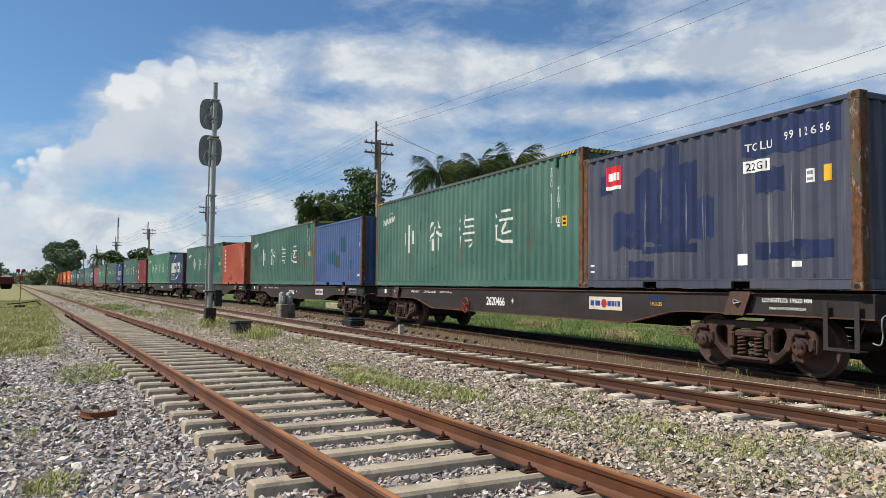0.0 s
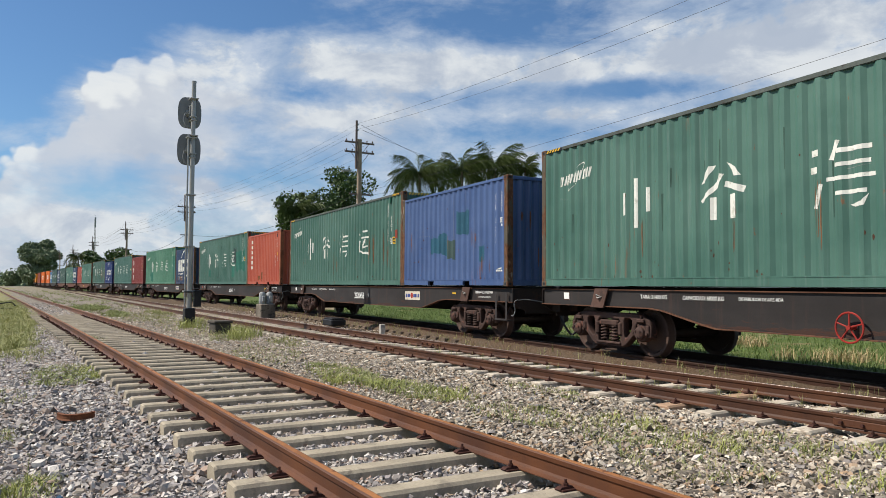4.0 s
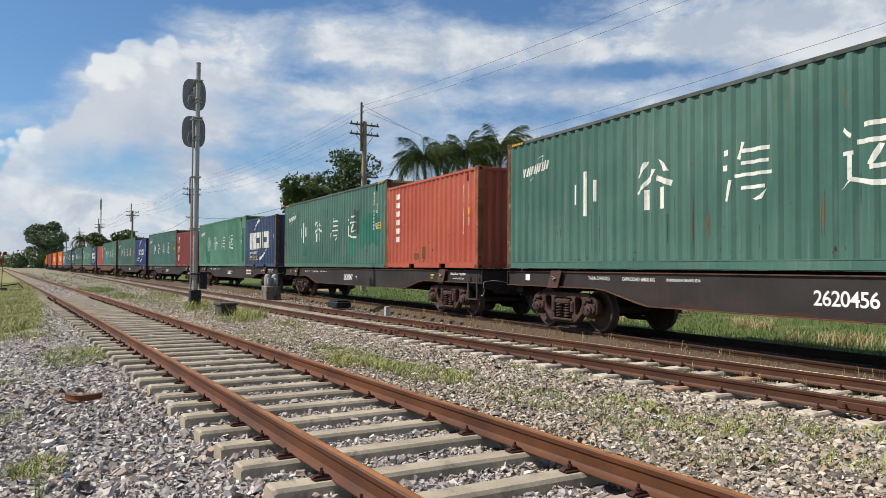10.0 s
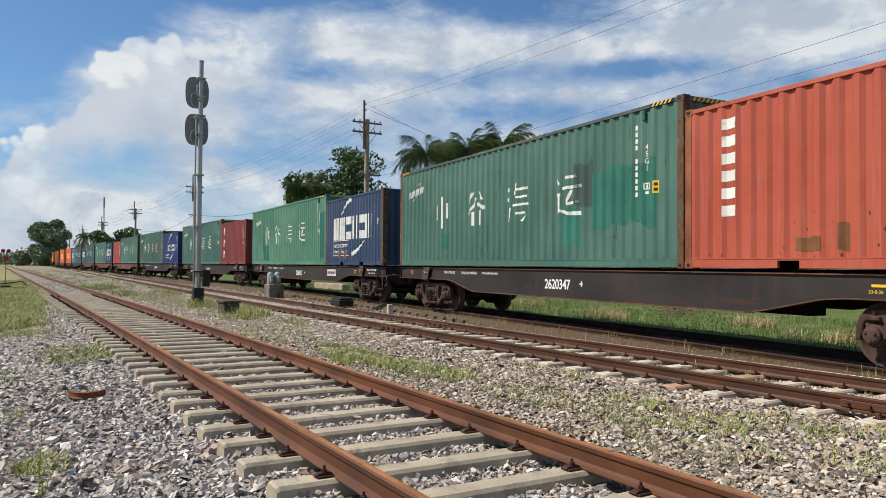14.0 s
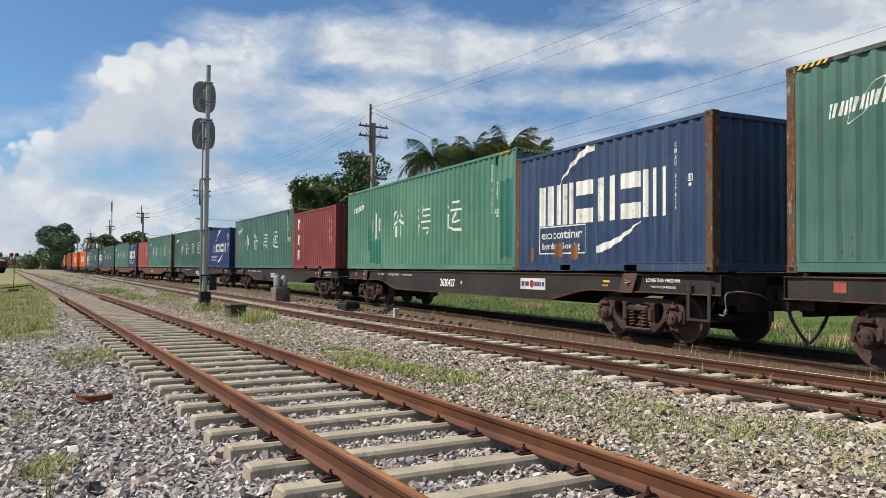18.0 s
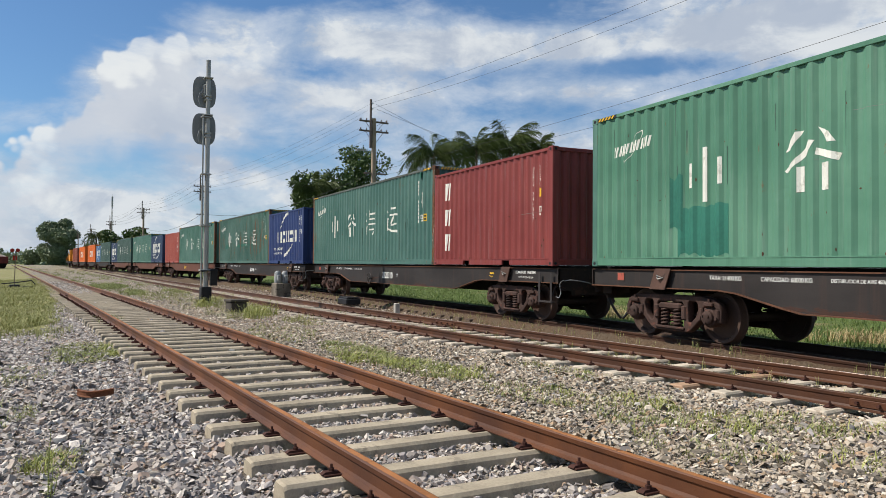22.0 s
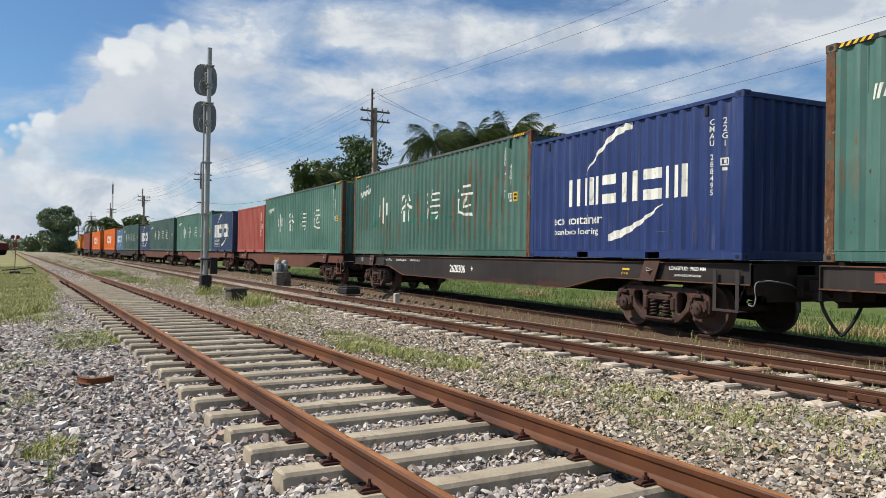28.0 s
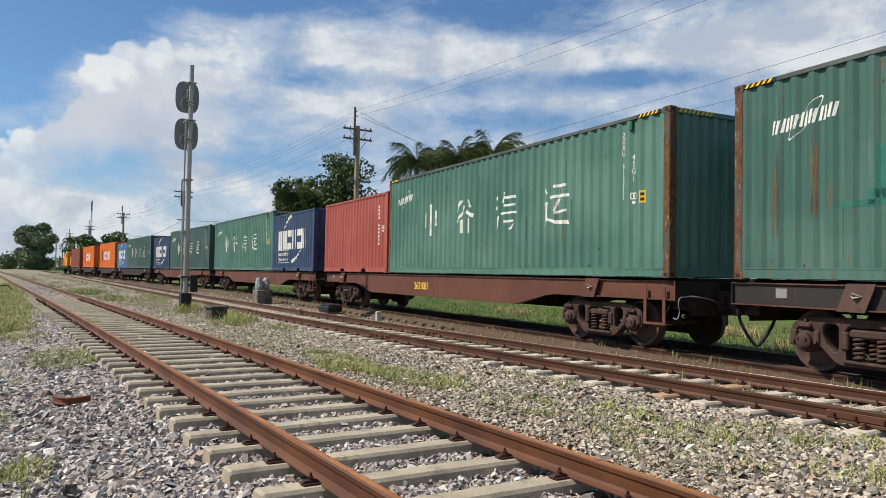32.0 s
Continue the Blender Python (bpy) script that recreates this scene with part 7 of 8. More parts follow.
# ---- signals and lineside things ----
def make_signal():
    """Tall two-head signal mast, seen from behind."""
    s = tagged(new("signal_mast"), "tall grey signal mast with two lamp heads turned away", "railway signal")
    s.matrix_basis = pose(-26.0, 2.46, 0.06, 0, 0, 7)
    part("mast", Shape().tube([(0, 0, 0.3), (0, 0, 4.0), (0, 0, 8.27)], [0.088, 0.08, 0.072], 14), M_GALV, s)
    part("cap", Shape().tube([(0, 0, 8.27), (0, 0, 8.31)], 0.078, 14), M_GALV, s)
    base = Shape().box(-0.17, 0.17, -0.17, 0.17, 0.04, 0.58, 0.02).box(-0.3, 0.3, -0.3, 0.3, 0.0, 0.05, 0.01)
    part("base", base, M_BLACK, s, "black cast base box")
    part("junction_box", Shape().box(-0.05, 0.16, 0.14, 0.36, 0.62, 1.18, 0.015).box(0.12, 0.2, -0.2, 0.3, 1.1, 1.14), M_BLACK, s, "black junction box")
    part("conduit", Shape().tube([(0.06, -0.16, 0.6), (0.06, -0.16, 3.0), (0.06, -0.16, 6.45)], 0.028, 8), M_GALV, s)
    for z in (1.14, 2.65, 4.4, 6.35):
        part("clamp", Shape().box(-0.12, 0.12, -0.22, 0.12, z - 0.025, z + 0.025, 0.01), M_GALV, s)
    for z in (7.25, 5.98):
        n = 28
        prof = []
        for i in range(n):
            a = 2 * math.pi * i / n
            c, q = math.cos(a), math.sin(a)
            prof.append((0.39 * math.copysign(abs(c) ** 0.55, c), 0.54 * math.copysign(abs(q) ** 0.75, q) + z))
        ring = [[(-0.25, y, zz) for y, zz in prof], [(-0.268, y, zz) for y, zz in prof]]
        disc = part("background_disc", Shape().loft([r[::-1] for r in ring]), M_DISC, s, "grey oval backing disc", pose(0, -0.07, 0))
        part("lamp_case", Shape().tube([(-0.45, -0.07, z - 0.02), (-0.22, -0.07, z - 0.02), (-0.14, -0.07, z - 0.02)], [0.17, 0.15, 0.1], 14).box(-0.2, -0.05, -0.13, 0.0, z - 0.22, z + 0.24, 0.02), M_DISC, s)
        part("bracket", Shape().box(-0.24, 0.1, -0.1, 0.1, z - 0.32, z - 0.27, 0.01).box(-0.24, 0.1, -0.1, 0.1, z - 0.2, z - 0.15, 0.01).box(-0.16, 0.16, -0.14, 0.14, z + 0.42, z + 0.46, 0.01), M_GALV, s)
        pts = [(-0.1, -0.05, z - 0.06), (-0.02, -0.28, z - 0.1), (0.02, -0.33, z - 0.3), (0.02, -0.26, z - 0.5), (0.0, -0.08, z - 0.58), (0.0, 0.0, z - 0.5)]
        part("cable", Shape().tube(pts, 0.02, 6), M_DISC, s)
    return s


make_signal()


M_CAN = plain("flaking_grey_can_paint", (0.36, 0.37, 0.37), 0.7, 0, 0.25, 9, 0.002, (0.2, 0.2, 0.2))


def make_lineside():
    """Small fixtures that stand between the tracks."""
    b = tagged(new("track_relay_block"), "grey concrete block with two rounded metal relay cans", "relay block")
    b.matrix_basis = pose(-33.7, 6.5, -0.06, 0, 0, 8)
    part("concrete_block", Shape().box(-0.36, 0.36, -0.34, 0.34, -0.1, 0.62, 0.03), plain("dark_mottled_concrete", (0.17, 0.145, 0.115), 0.92, 0, 0.5, 5, 0.008, (0.07, 0.06, 0.05)), b)
    for y in (-0.165, 0.165):
        c = part("relay_can", Shape().tube([(0, y, 0.62), (0, y, 0.66), (0, y, 0.98), (0, y, 1.10), (0, y, 1.17)], [0.14, 0.155, 0.155, 0.14, 0.07], 14), M_CAN, b, "rounded grey metal can")
        part("can_neck", Shape().box(0.1, 0.24, y - 0.07, y + 0.07, 0.72, 0.98, 0.02), M_CAN, c)
    p = tagged(new("marker_post"), "short pale concrete marker post", "marker post")
    p.matrix_basis = pose(-20.85, 7.5, -0.02)
    part("post", Shape().box(-0.08, 0.08, -0.075, 0.075, -0.1, 0.29, 0.012), plain("dusty_pale_concrete", (0.46, 0.43, 0.38), 0.9, 0, 0.25, 8, 0.003), p)
    w = tagged(new("point_machine"), "low black point machine beside the running rail", "point machine")
    w.matrix_basis = pose(-25.5, 7.35, 0.0, 0, 0, 7)
    part("case", Shape().box(-0.42, 0.42, -0.28, 0.28, 0.0, 0.22, 0.03), M_BLACK, w)
    part("lid", Shape().box(-0.38, 0.38, -0.24, 0.24, 0.22, 0.27, 0.02), M_BLACK, w)
    part("motor_case", Shape().box(-0.7, -0.42, -0.14, 0.14, 0.02, 0.17, 0.02), M_BLACK, w)
    k = tagged(new("cable_box"), "weathered dark concrete cable box among weeds", "cable box")
    k.matrix_basis = pose(-21.3, 2.85, 0.10, 0, 0, 12)
    part("box_wall", Shape().box(-0.26, 0.26, -0.22, 0.22, -0.16, 0.26, 0.02), plain("stained_concrete", (0.075, 0.066, 0.056), 0.9, 0, 0.35, 6, 0.004), k)
    part("box_lid", Shape().box(-0.3, 0.3, -0.26, 0.26, 0.262, 0.33, 0.015), plain("stained_concrete", (0.075, 0.066, 0.056)), k)
    i = tagged(new("rail_offcut"), "curved rusty offcut of rail head on the ballast", "scrap iron")
    i.matrix_basis = pose(-8.55, -0.32, 0.03, 0, 0, 78) @ Matrix.Scale(0.82, 4)
    sh = Shape()
    rings = []
    for a in np.linspace(-0.22, 0.22, 9):
        x, y = a, 0.42 * a * a / 0.1
        rings.append([(x, y - 0.045, 0.0), (x, y + 0.045, 0.0), (x, y + 0.03, 0.02), (x, y + 0.03, 0.05), (x, y + 0.04, 0.075), (x, y - 0.04, 0.075), (x, y - 0.03, 0.05), (x, y - 0.03, 0.02)])
    part("offcut", sh.loft(rings), plain("red_brown_rusted_scrap", (0.155, 0.058, 0.026), 0.75, 0, 0.35, 12, 0.002), i)
    h = tagged(new("brush_pile"), "heap of dry brown cut branches on the grass verge", "brush pile")
    h.matrix_basis = pose(-21.0, 18.6, float(ground_z(-21.0, 18.6)), 0, 0, -40)
    rng = random.Random(71)
    m_twig = plain("dry_twig", (0.21, 0.145, 0.095), 0.9, 0, 0.35, 8)
    for j in range(90):
        x, y, a = rng.gauss(0, 1.0), rng.gauss(0, 0.35), rng.uniform(0, 6.28)
        q, up = rng.uniform(0.4, 1.1), rng.uniform(0.02, 0.42) * math.exp(-x * x * 0.5)
        e = (x + q * math.cos(a), y + 0.6 * q * math.sin(a), max(0.02, up + rng.uniform(-0.25, 0.25)))
        part("branch", Shape().tube([(x, y, up), ((x + e[0]) / 2 + rng.uniform(-0.06, 0.06), (y + e[1]) / 2, (up + e[2]) / 2 + 0.05), e], [0.02, 0.014, 0.005], 5), m_twig, h)
    g = tagged(new("concrete_beam"), "pale weathered concrete beam lying beyond the running track", "concrete beam")
    g.matrix_basis = pose(-46.3, 12.6, float(ground_z(-46.3, 12.6)), 0, 0, 9)
    part("beam", Shape().box(-2.2, 2.2, -0.25, 0.25, 0.0, 0.42, 0.04), M_CONCRETE, g)
    c = tagged(new("bottle_cap"), "crushed blue plastic scrap lying on gravel", "plastic scrap")
    c.matrix_basis = pose(-5.51, -0.26, 0.03, 20, 10, 30)
    part("scrap", Shape().box(-0.024, 0.024, -0.014, 0.014, 0, 0.014, 0.004), plain("blue_plastic", (0.02, 0.06, 0.11), 0.4), c)


make_lineside()


def make_stalk():
    """A tall thin weed on the near gravel."""
    w = tagged(new("weed_plant"), "thin tall green weed stalk on grey gravel", "weed")
    w.matrix_basis = pose(STALK_X, STALK_Y, float(ground_z(STALK_X, STALK_Y)))
    rng = random.Random(5)
    stems = [(0.0, 0.0, 0.44), (0.06, 0.03, 0.22), (-0.05, 0.05, 0.18)]
    for x, y, h in stems:
        top = (x + rng.uniform(-0.02, 0.02), y + rng.uniform(-0.02, 0.02), h)
        s = part("stem", Shape().tube([(x * 0.4, y * 0.4, 0), (x * 0.8, y * 0.8, h * 0.5), top], [0.004, 0.0032, 0.0015], 5), M_WEED, w)
        for j in range(int(h * 60)):
            u, a = rng.uniform(0.1, 1.0), rng.uniform(0, 6.28)
            c = Vector((x * (0.4 + 0.5 * u), y * (0.4 + 0.5 * u), h * u))
            q = Vector((math.cos(a), math.sin(a), rng.uniform(0.1, 0.8))) * rng.uniform(0.03, 0.06) * (1.2 - 0.7 * u)
            n = Vector((-math.sin(a), math.cos(a), 0)) * 0.007
            part("leaf", Shape().add([c, c + q * 0.5 + n, c + q, c + q * 0.5 - n], [(0, 1, 2, 3)]), M_WEED, s)


STALK_X, STALK_Y = -5.08, -0.42
make_stalk()


def make_switch_stand():
    s = tagged(new("switch_stand"), "thin switch stand with a round red target", "switch stand")
    s.matrix_basis = pose(-45.95, -5.62, float(ground_z(-45.95, -5.62)), 0, 0, 15)
    part("rod", Shape().tube([(0, 0, 0.2), (0, 0.03, 2.0)], 0.022, 6), M_STEELPOLE, s)
    for dy in (-0.13, 0.13):
        part("target", Shape().lathe([(0.105, -0.01), (0.105, 0.01)], 16, pose(0, dy, 2.07, 0, 0, 90)), M_RED, s, "round red target")
    part("lower_target", Shape().box(-0.01, 0.01, -0.11, 0.11, 1.52, 1.78, 0.004), M_RED, s, "red square target")
    part("stand", Shape().box(-0.2, 0.2, -0.25, 0.25, 0.0, 0.2, 0.03).tube([(-0.1, -0.6, 0.25), (0, 0, 0.3), (0.1, 0.8, 0.42), (0.1, 1.0, 0.2)], 0.03, 6).tube([(0, -0.9, 0.05), (0, 0.9, 0.08)], 0.035, 6), M_BLACK, s)


make_switch_stand()


def make_old_wagon():
    """A parked goods wagon far down the left-hand siding."""
    w = tagged(new("parked_goods_wagon"), "dark red parked goods wagon with a pale load", "freight wagon")
    w.matrix_basis = pose(-170.0, -23.3, 0.05, 0, 0, 7.5)
    part("body", Shape().box(-5.5, 5.5, -1.35, 1.35, 1.0, 2.35, 0.05), plain("old_red_wagon_paint", (0.10, 0.022, 0.02), 0.7, 0, 0.3), w)
    part("load", Shape().loft([[(-5.2, -1.1, 2.3), (5.2, -1.1, 2.3), (5.2, 1.1, 2.3), (-5.2, 1.1, 2.3)], [(-4.8, -0.5, 2.7), (4.8, -0.5, 2.7), (4.8, 0.5, 2.7), (-4.8, 0.5, 2.7)]]), plain("pale_load", (0.36, 0.31, 0.27), 0.9), w)
    part("underframe", Shape().box(-5.3, 5.3, -1.1, 1.1, 0.7, 1.0, 0.02), M_DARK, w)
    for x in (-3.6, 3.6):
        part("bogie", Shape().box(x - 1.2, x + 1.2, -1.0, 1.0, 0.25, 0.72, 0.05), M_DARK, w)
        for d in (-0.85, 0.85):
            part("wheel", Shape().lathe([(0.42, -0.8), (0.42, 0.8)], 16, pose(x + d, 0, 0.42)), M_DARK, w)


make_old_wagon()


def make_pole(x, y, heading, light=False, short=1.0, thick=1.0, arms=((10.98, 2.15), (10.33, 2.15))):
    """Timber pole with a taller spar bolted to it, two cross arms with braces and insulators."""
    p = tagged(new("utility_pole"), "weathered timber utility pole with two cross arms and a taller spar", "utility pole", "poles beyond the train")
    z = float(ground_z(x, y)) - 0.3
    p.matrix_basis = pose(x, y, z, 0, 0, heading)
    lift = -z
    part("pole", Shape().tube([(0, 0, 0), (0, 0, 6), (0, 0, 11.2 + lift)], [0.19 * thick, 0.175 * thick, 0.15 * thick], 12), M_WOODPOLE, p)
    part("spar", Shape().tube([(0.05, -0.26, 9.2 + lift), (0.05, -0.26, 12.45 + lift)], [0.09, 0.075], 8), M_STEELPOLE, p, "darker taller spar")
    for az, w in arms:
        a = part("cross_arm", Shape().box(-0.05, 0.05, -w / 2, w / 2, az + lift - 0.055, az + lift + 0.055, 0.01), M_STEELPOLE, p)
        for y0 in (-w / 2 + 0.12, -w / 4, w / 4, w / 2 - 0.12):
            part("insulator", Shape().tube([(0, y0, az + lift + 0.055), (0, y0, az + lift + 0.12), (0, y0, az + lift + 0.2)], [0.02, 0.05, 0.025], 8), M_STEELPOLE, a)
        for sg in (-1, 1):
            part("brace", Shape().tube([(0.06, sg * w * 0.3, az + lift - 0.05), (0.1, sg * 0.12, az + lift - 0.75)], 0.018, 5), M_STEELPOLE, p)
    for z0 in (12.2, 11.85):
        part("spool_insulator", Shape().tube([(0.1, -0.2, z0 + lift - 0.05), (0.1, -0.12, z0 + lift)], 0.05, 8), M_WHITE, p)
    part("low_arm", Shape().box(-0.05, 0.05, -0.7, 0.9, 7.45 + lift, 7.56 + lift, 0.01), M_STEELPOLE, p)
    if light:
        lamp = part("street_light", Shape().loft([[(0.1, -1.35, 8.9 + lift), (0.3, -1.35, 8.9 + lift), (0.3, -0.75, 8.95 + lift), (0.1, -0.75, 8.95 + lift)], [(0.08, -1.38, 9.0 + lift), (0.32, -1.38, 9.0 + lift), (0.32, -0.7, 9.08 + lift), (0.08, -0.7, 9.08 + lift)]]), M_GALV, p, "pale street light head")
        part("light_arm", Shape().tube([(0.15, -0.75, 9.02 + lift), (0.1, -0.1, 8.9 + lift)], 0.025, 6), M_GALV, lamp)
    return p


POLES = [(-46.66, 15.05), (-95.54, 8.5), (-141.2, 2.6), (-190.0, -3.6), (-236.0, -9.6), (-282.0, -15.6)]


def make_poles():
    for i, (x, y) in enumerate(POLES):
        make_pole(x, y, 7.5, light=i == 0)
    for i, (x, y, h) in enumerate(((-318.0, -10.2, 7.5), (-300.0, -14.5, 9.0), (-345.0, -13.0, 9.0))):
        p = tagged(new("bare_pole"), "thin bare pole beside the far line", "utility pole", "bare poles far off")
        part("pole", Shape().tube([(x, y, 0), (x, y, h)], [0.2, 0.15], 8), M_WOODPOLE, p)
    m = tagged(new("radio_mast"), "slender lattice radio mast far away", "radio mast")
    m.matrix_basis = pose(-419.9, -7.5, 0)
    for a in range(3):
        c, s = math.cos(a * 2.094), math.sin(a * 2.094)
        part("leg", Shape().tube([(c * 0.45, s * 0.45, 0), (c * 0.3, s * 0.3, 36)], 0.09, 5), M_GALV, m)
    for z in range(1, 36, 2):
        part("lattice", Shape().tube([(0.4, 0, z), (-0.2, 0.35, z + 1), (-0.2, -0.35, z + 2), (0.4, 0, z + 2)], 0.05, 4), M_GALV, m)
    part("aerial", Shape().box(-0.4, 0.4, -0.4, 0.4, 30.5, 35.5, 0.05), M_GALV, m)


make_poles()


def wire_span(a, b, sag, r=0.012, n=14):
    a, b = Vector(a), Vector(b)
    pts = [a.lerp(b, i / n) - Vector((0, 0, sag * 4 * (i / n) * (1 - i / n))) for i in range(n + 1)]
    return tagged(new("overhead_wire", Shape().tube(pts, r, 5).mesh("overhead_wire")), "thin dark overhead wire strung between timber poles", "overhead wire", "overhead wires")


def make_wires():
    """Spans from pole to pole, and the near spans that leave over the train."""
    near = (3.0, 21.5)
    ends = [(0.05, -0.2, 12.2), (0.05, -0.2, 11.85), (0, -0.95, 11.15), (0, 0.95, 11.15), (0, -0.95, 10.5), (0, 0.95, 10.5)]
    for i in range(3):
        (x0, y0), (x1, y1) = POLES[i], POLES[i + 1]
        for dx, dy, z in ends:
            wire_span((x0, y0 + dy, z), (x1, y1 + dy, z), 0.75, 0.0055 + 0.003 * i).data.materials.append(M_WIRE)
        wire_span((x0, y0, 7.6), (x1, y1, 7.6), 1.25, 0.016 + 0.004 * i).data.materials.append(M_WIRE)
    x0, y0 = POLES[0]
    for (dy, z), (ex, ey, ez), sag in (((-0.2, 12.25), (2.5, 21.3, 12.6), 0.85), ((-0.1, 11.9), (2.5, 21.9, 12.3), 0.95), ((0.3, 7.7), (2.5, 21.5, 9.3), 0.45), ((0.5, 7.4), (2.5, 21.9, 8.5), 0.5)):
        wire_span((x0, y0 + dy, z), (ex, ey, ez), sag, 0.007).data.materials.append(M_WIRE)
    for dy, z, ey, ez in ((0.1, 12.2, 40.0, 9.5), (0.2, 11.85, 44.0, 10.0)):
        wire_span((x0, y0 + dy, z), (-62.0, ey, ez), 0.6, 0.010).data.materials.append(M_WIRE)


make_wires()


# ---- engine at the tail of the train ----
def make_engine():
    """Diesel shunting engine in orange-yellow, coupled to the last container wagon."""
    e = tagged(new("diesel_locomotive"), "orange-yellow diesel locomotive with a cab and long hood", "locomotive")
    m_body = plain("orange_yellow_engine_paint", (0.62, 0.24, 0.02), 0.5, 0, 0.18, 3, 0, (0.3, 0.10, 0.02))
    part("frame", Shape().box(-7.2, 7.2, -1.4, 1.4, 1.0, 1.4, 0.04), M_DARK, e)
    part("long_hood", Shape().box(-6.6, 2.6, -0.95, 0.95, 1.4, 3.3, 0.08), m_body, e)
    cab = part("cab", Shape().box(2.6, 5.2, -1.4, 1.4, 1.4, 4.0, 0.08), m_body, e)
    part("short_hood", Shape().box(5.2, 6.9, -0.95, 0.95, 1.4, 3.0, 0.08), m_body, e)
    part("roof", Shape().box(2.4, 5.4, -1.5, 1.5, 4.0, 4.14, 0.04), M_DARK, cab)
    for x in (2.95, 4.1):
        part("window", Shape().box(x, x + 0.8, -1.412, -1.402, 2.85, 3.6), M_BLACK, cab)
    for y in (-0.9, 0.3):
        part("window", Shape().box(5.202, 5.212, y, y + 0.6, 3.1, 3.7), M_BLACK, cab)
    for x in (-6.9, -4.5, -2, 0.5, 2.4, 5.4, 6.9):
        part("stanchion", Shape().tube([(x, -1.35, 1.4), (x, -1.35, 2.4)], 0.025, 6), m_body, e)
    part("handrail", Shape().tube([(-6.9, -1.35, 2.4), (2.4, -1.35, 2.4)], 0.025, 6), m_body, e)
    for x in (-5.5, -3.5, -1.5, 0.5):
        part("hood_door", Shape().box(x - 0.7, x + 0.7, -0.962, -0.952, 1.6, 3.0), m_body, e)
    for x in (-4.6, 4.6):
        b = part("bogie", Shape().box(x - 1.5, x + 1.5, -1.1, -0.95, 0.35, 0.85, 0.03).box(x - 1.5, x + 1.5, 0.95, 1.1, 0.35, 0.85, 0.03).box(x - 0.3, x + 0.3, -0.95, 0.95, 0.4, 0.95, 0.03), M_BOGIE, e)
        for d in (-1.05, 1.05):
            part("wheelset", once("wheelset", wheelset_mesh), M_WHEEL, b, m=pose(x + d, 0, RADIUS))
    part("coupler", Shape().box(7.2, 7.8, -0.12, 0.12, 0.78, 1.0, 0.03), M_BOGIE, e)
    train_part(e, -235.6)


make_engine()


# ---- sleepers, clips and stones ----
def sleeper_mesh(half, width, height, name):
    """Concrete sleeper with cut top edges and sloping ends, top at z = 0."""
    sh = Shape()
    w, c = width / 2, 0.022
    rings = []
    for x, k in ((-half, 0.0), (-half + 0.02, 1.0), (half - 0.02, 1.0), (half, 0.0)):
        t = -0.012 * (1 - k)
        rings.append([(-w - 0.035, x, -height), (w + 0.035, x, -height), (w, x, t - c), (w - c, x, t), (-w + c, x, t), (-w, x, t - c)])
    sh.loft([[p for p in r] for r in rings])
    return sh.mesh(name)


def clip_mesh():
    """Base plate, clip and bolt that hold the rail's foot."""
    sh = Shape()
    sh.box(-0.055, 0.055, -0.075, 0.075, 0.0, 0.016, 0.004)
    sh.loft([[(-0.035, -0.09, 0.016), (0.035, -0.09, 0.016), (0.035, 0.07, 0.016), (-0.035, 0.07, 0.016)], [(-0.028, -0.06, 0.034), (0.028, -0.06, 0.034), (0.028, 0.05, 0.036), (-0.028, 0.05, 0.036)]])
    sh.tube([(0, 0.0, 0.03), (0, 0.0, 0.058)], 0.024, 6, False)
    sh.tube([(0, 0.0, 0.055), (0, 0.0, 0.088)], 0.012, 6, False)
    return sh.mesh("rail_clip")


SLEEPER_STEP = {"A": (0.615, -4.655), "B": (0.60, -5.05), "C": (0.60, -4.9)}


def make_sleepers():
    rng = random.Random(3)
    clip = clip_mesh()
    mesh_a = sleeper_mesh(1.2, 0.195, 0.17, "sleeper")
    mesh_b = sleeper_mesh(1.14, 0.23, 0.17, "sleeper")
    mesh_c = sleeper_mesh(1.15, 0.22, 0.15, "sleeper")
    m_brown = plain("stained_brown_concrete", (0.36, 0.235, 0.155), 0.9, 0, 0.2, 6, 0.004)
    for tr, me, x_far, mat, clips_to in (("A", mesh_a, -38, M_CONCRETE, -34), ("B", mesh_b, -46, plain("pale_dusty_concrete", (0.46, 0.40, 0.325), 0.92, 0, 0.28, 7, 0.006, (0.33, 0.27, 0.21)), -24), ("C", mesh_c, -40, M_TIMBER, 0)):
        step, x0 = SLEEPER_STEP[tr]
        bed = TRACK_BEDS[tr]
        i = -22
        while x0 - i * step > x_far:
            x = x0 - i * step
            i += 1
            if tr == "C" and x > -17:
                continue
            m = on_track(tr, x + rng.uniform(-0.012, 0.012), rng.uniform(-0.015, 0.02), -RAIL_H - 0.002 + rng.uniform(-0.004, 0.0)) @ pose(0, 0, 0, rng.uniform(-0.4, 0.4), 0, rng.uniform(-0.9, 0.9))
            s = part("sleeper", me, m_brown if tr == "B" and i == 5 else mat, bed, m=m)
            if x > clips_to:
                for side in (-0.7525, 0.7525):
                    for q in (-1, 1):
                        if tr == "B" and q > 0 and side > 0:
                            continue
                        part("rail_clip", clip, M_FASTEN, s, m=pose(0, side + q * 0.112, 0.001, 0, 0, 0 if q < 0 else 180) @ Matrix.Scale(0.8, 4))


make_sleepers()


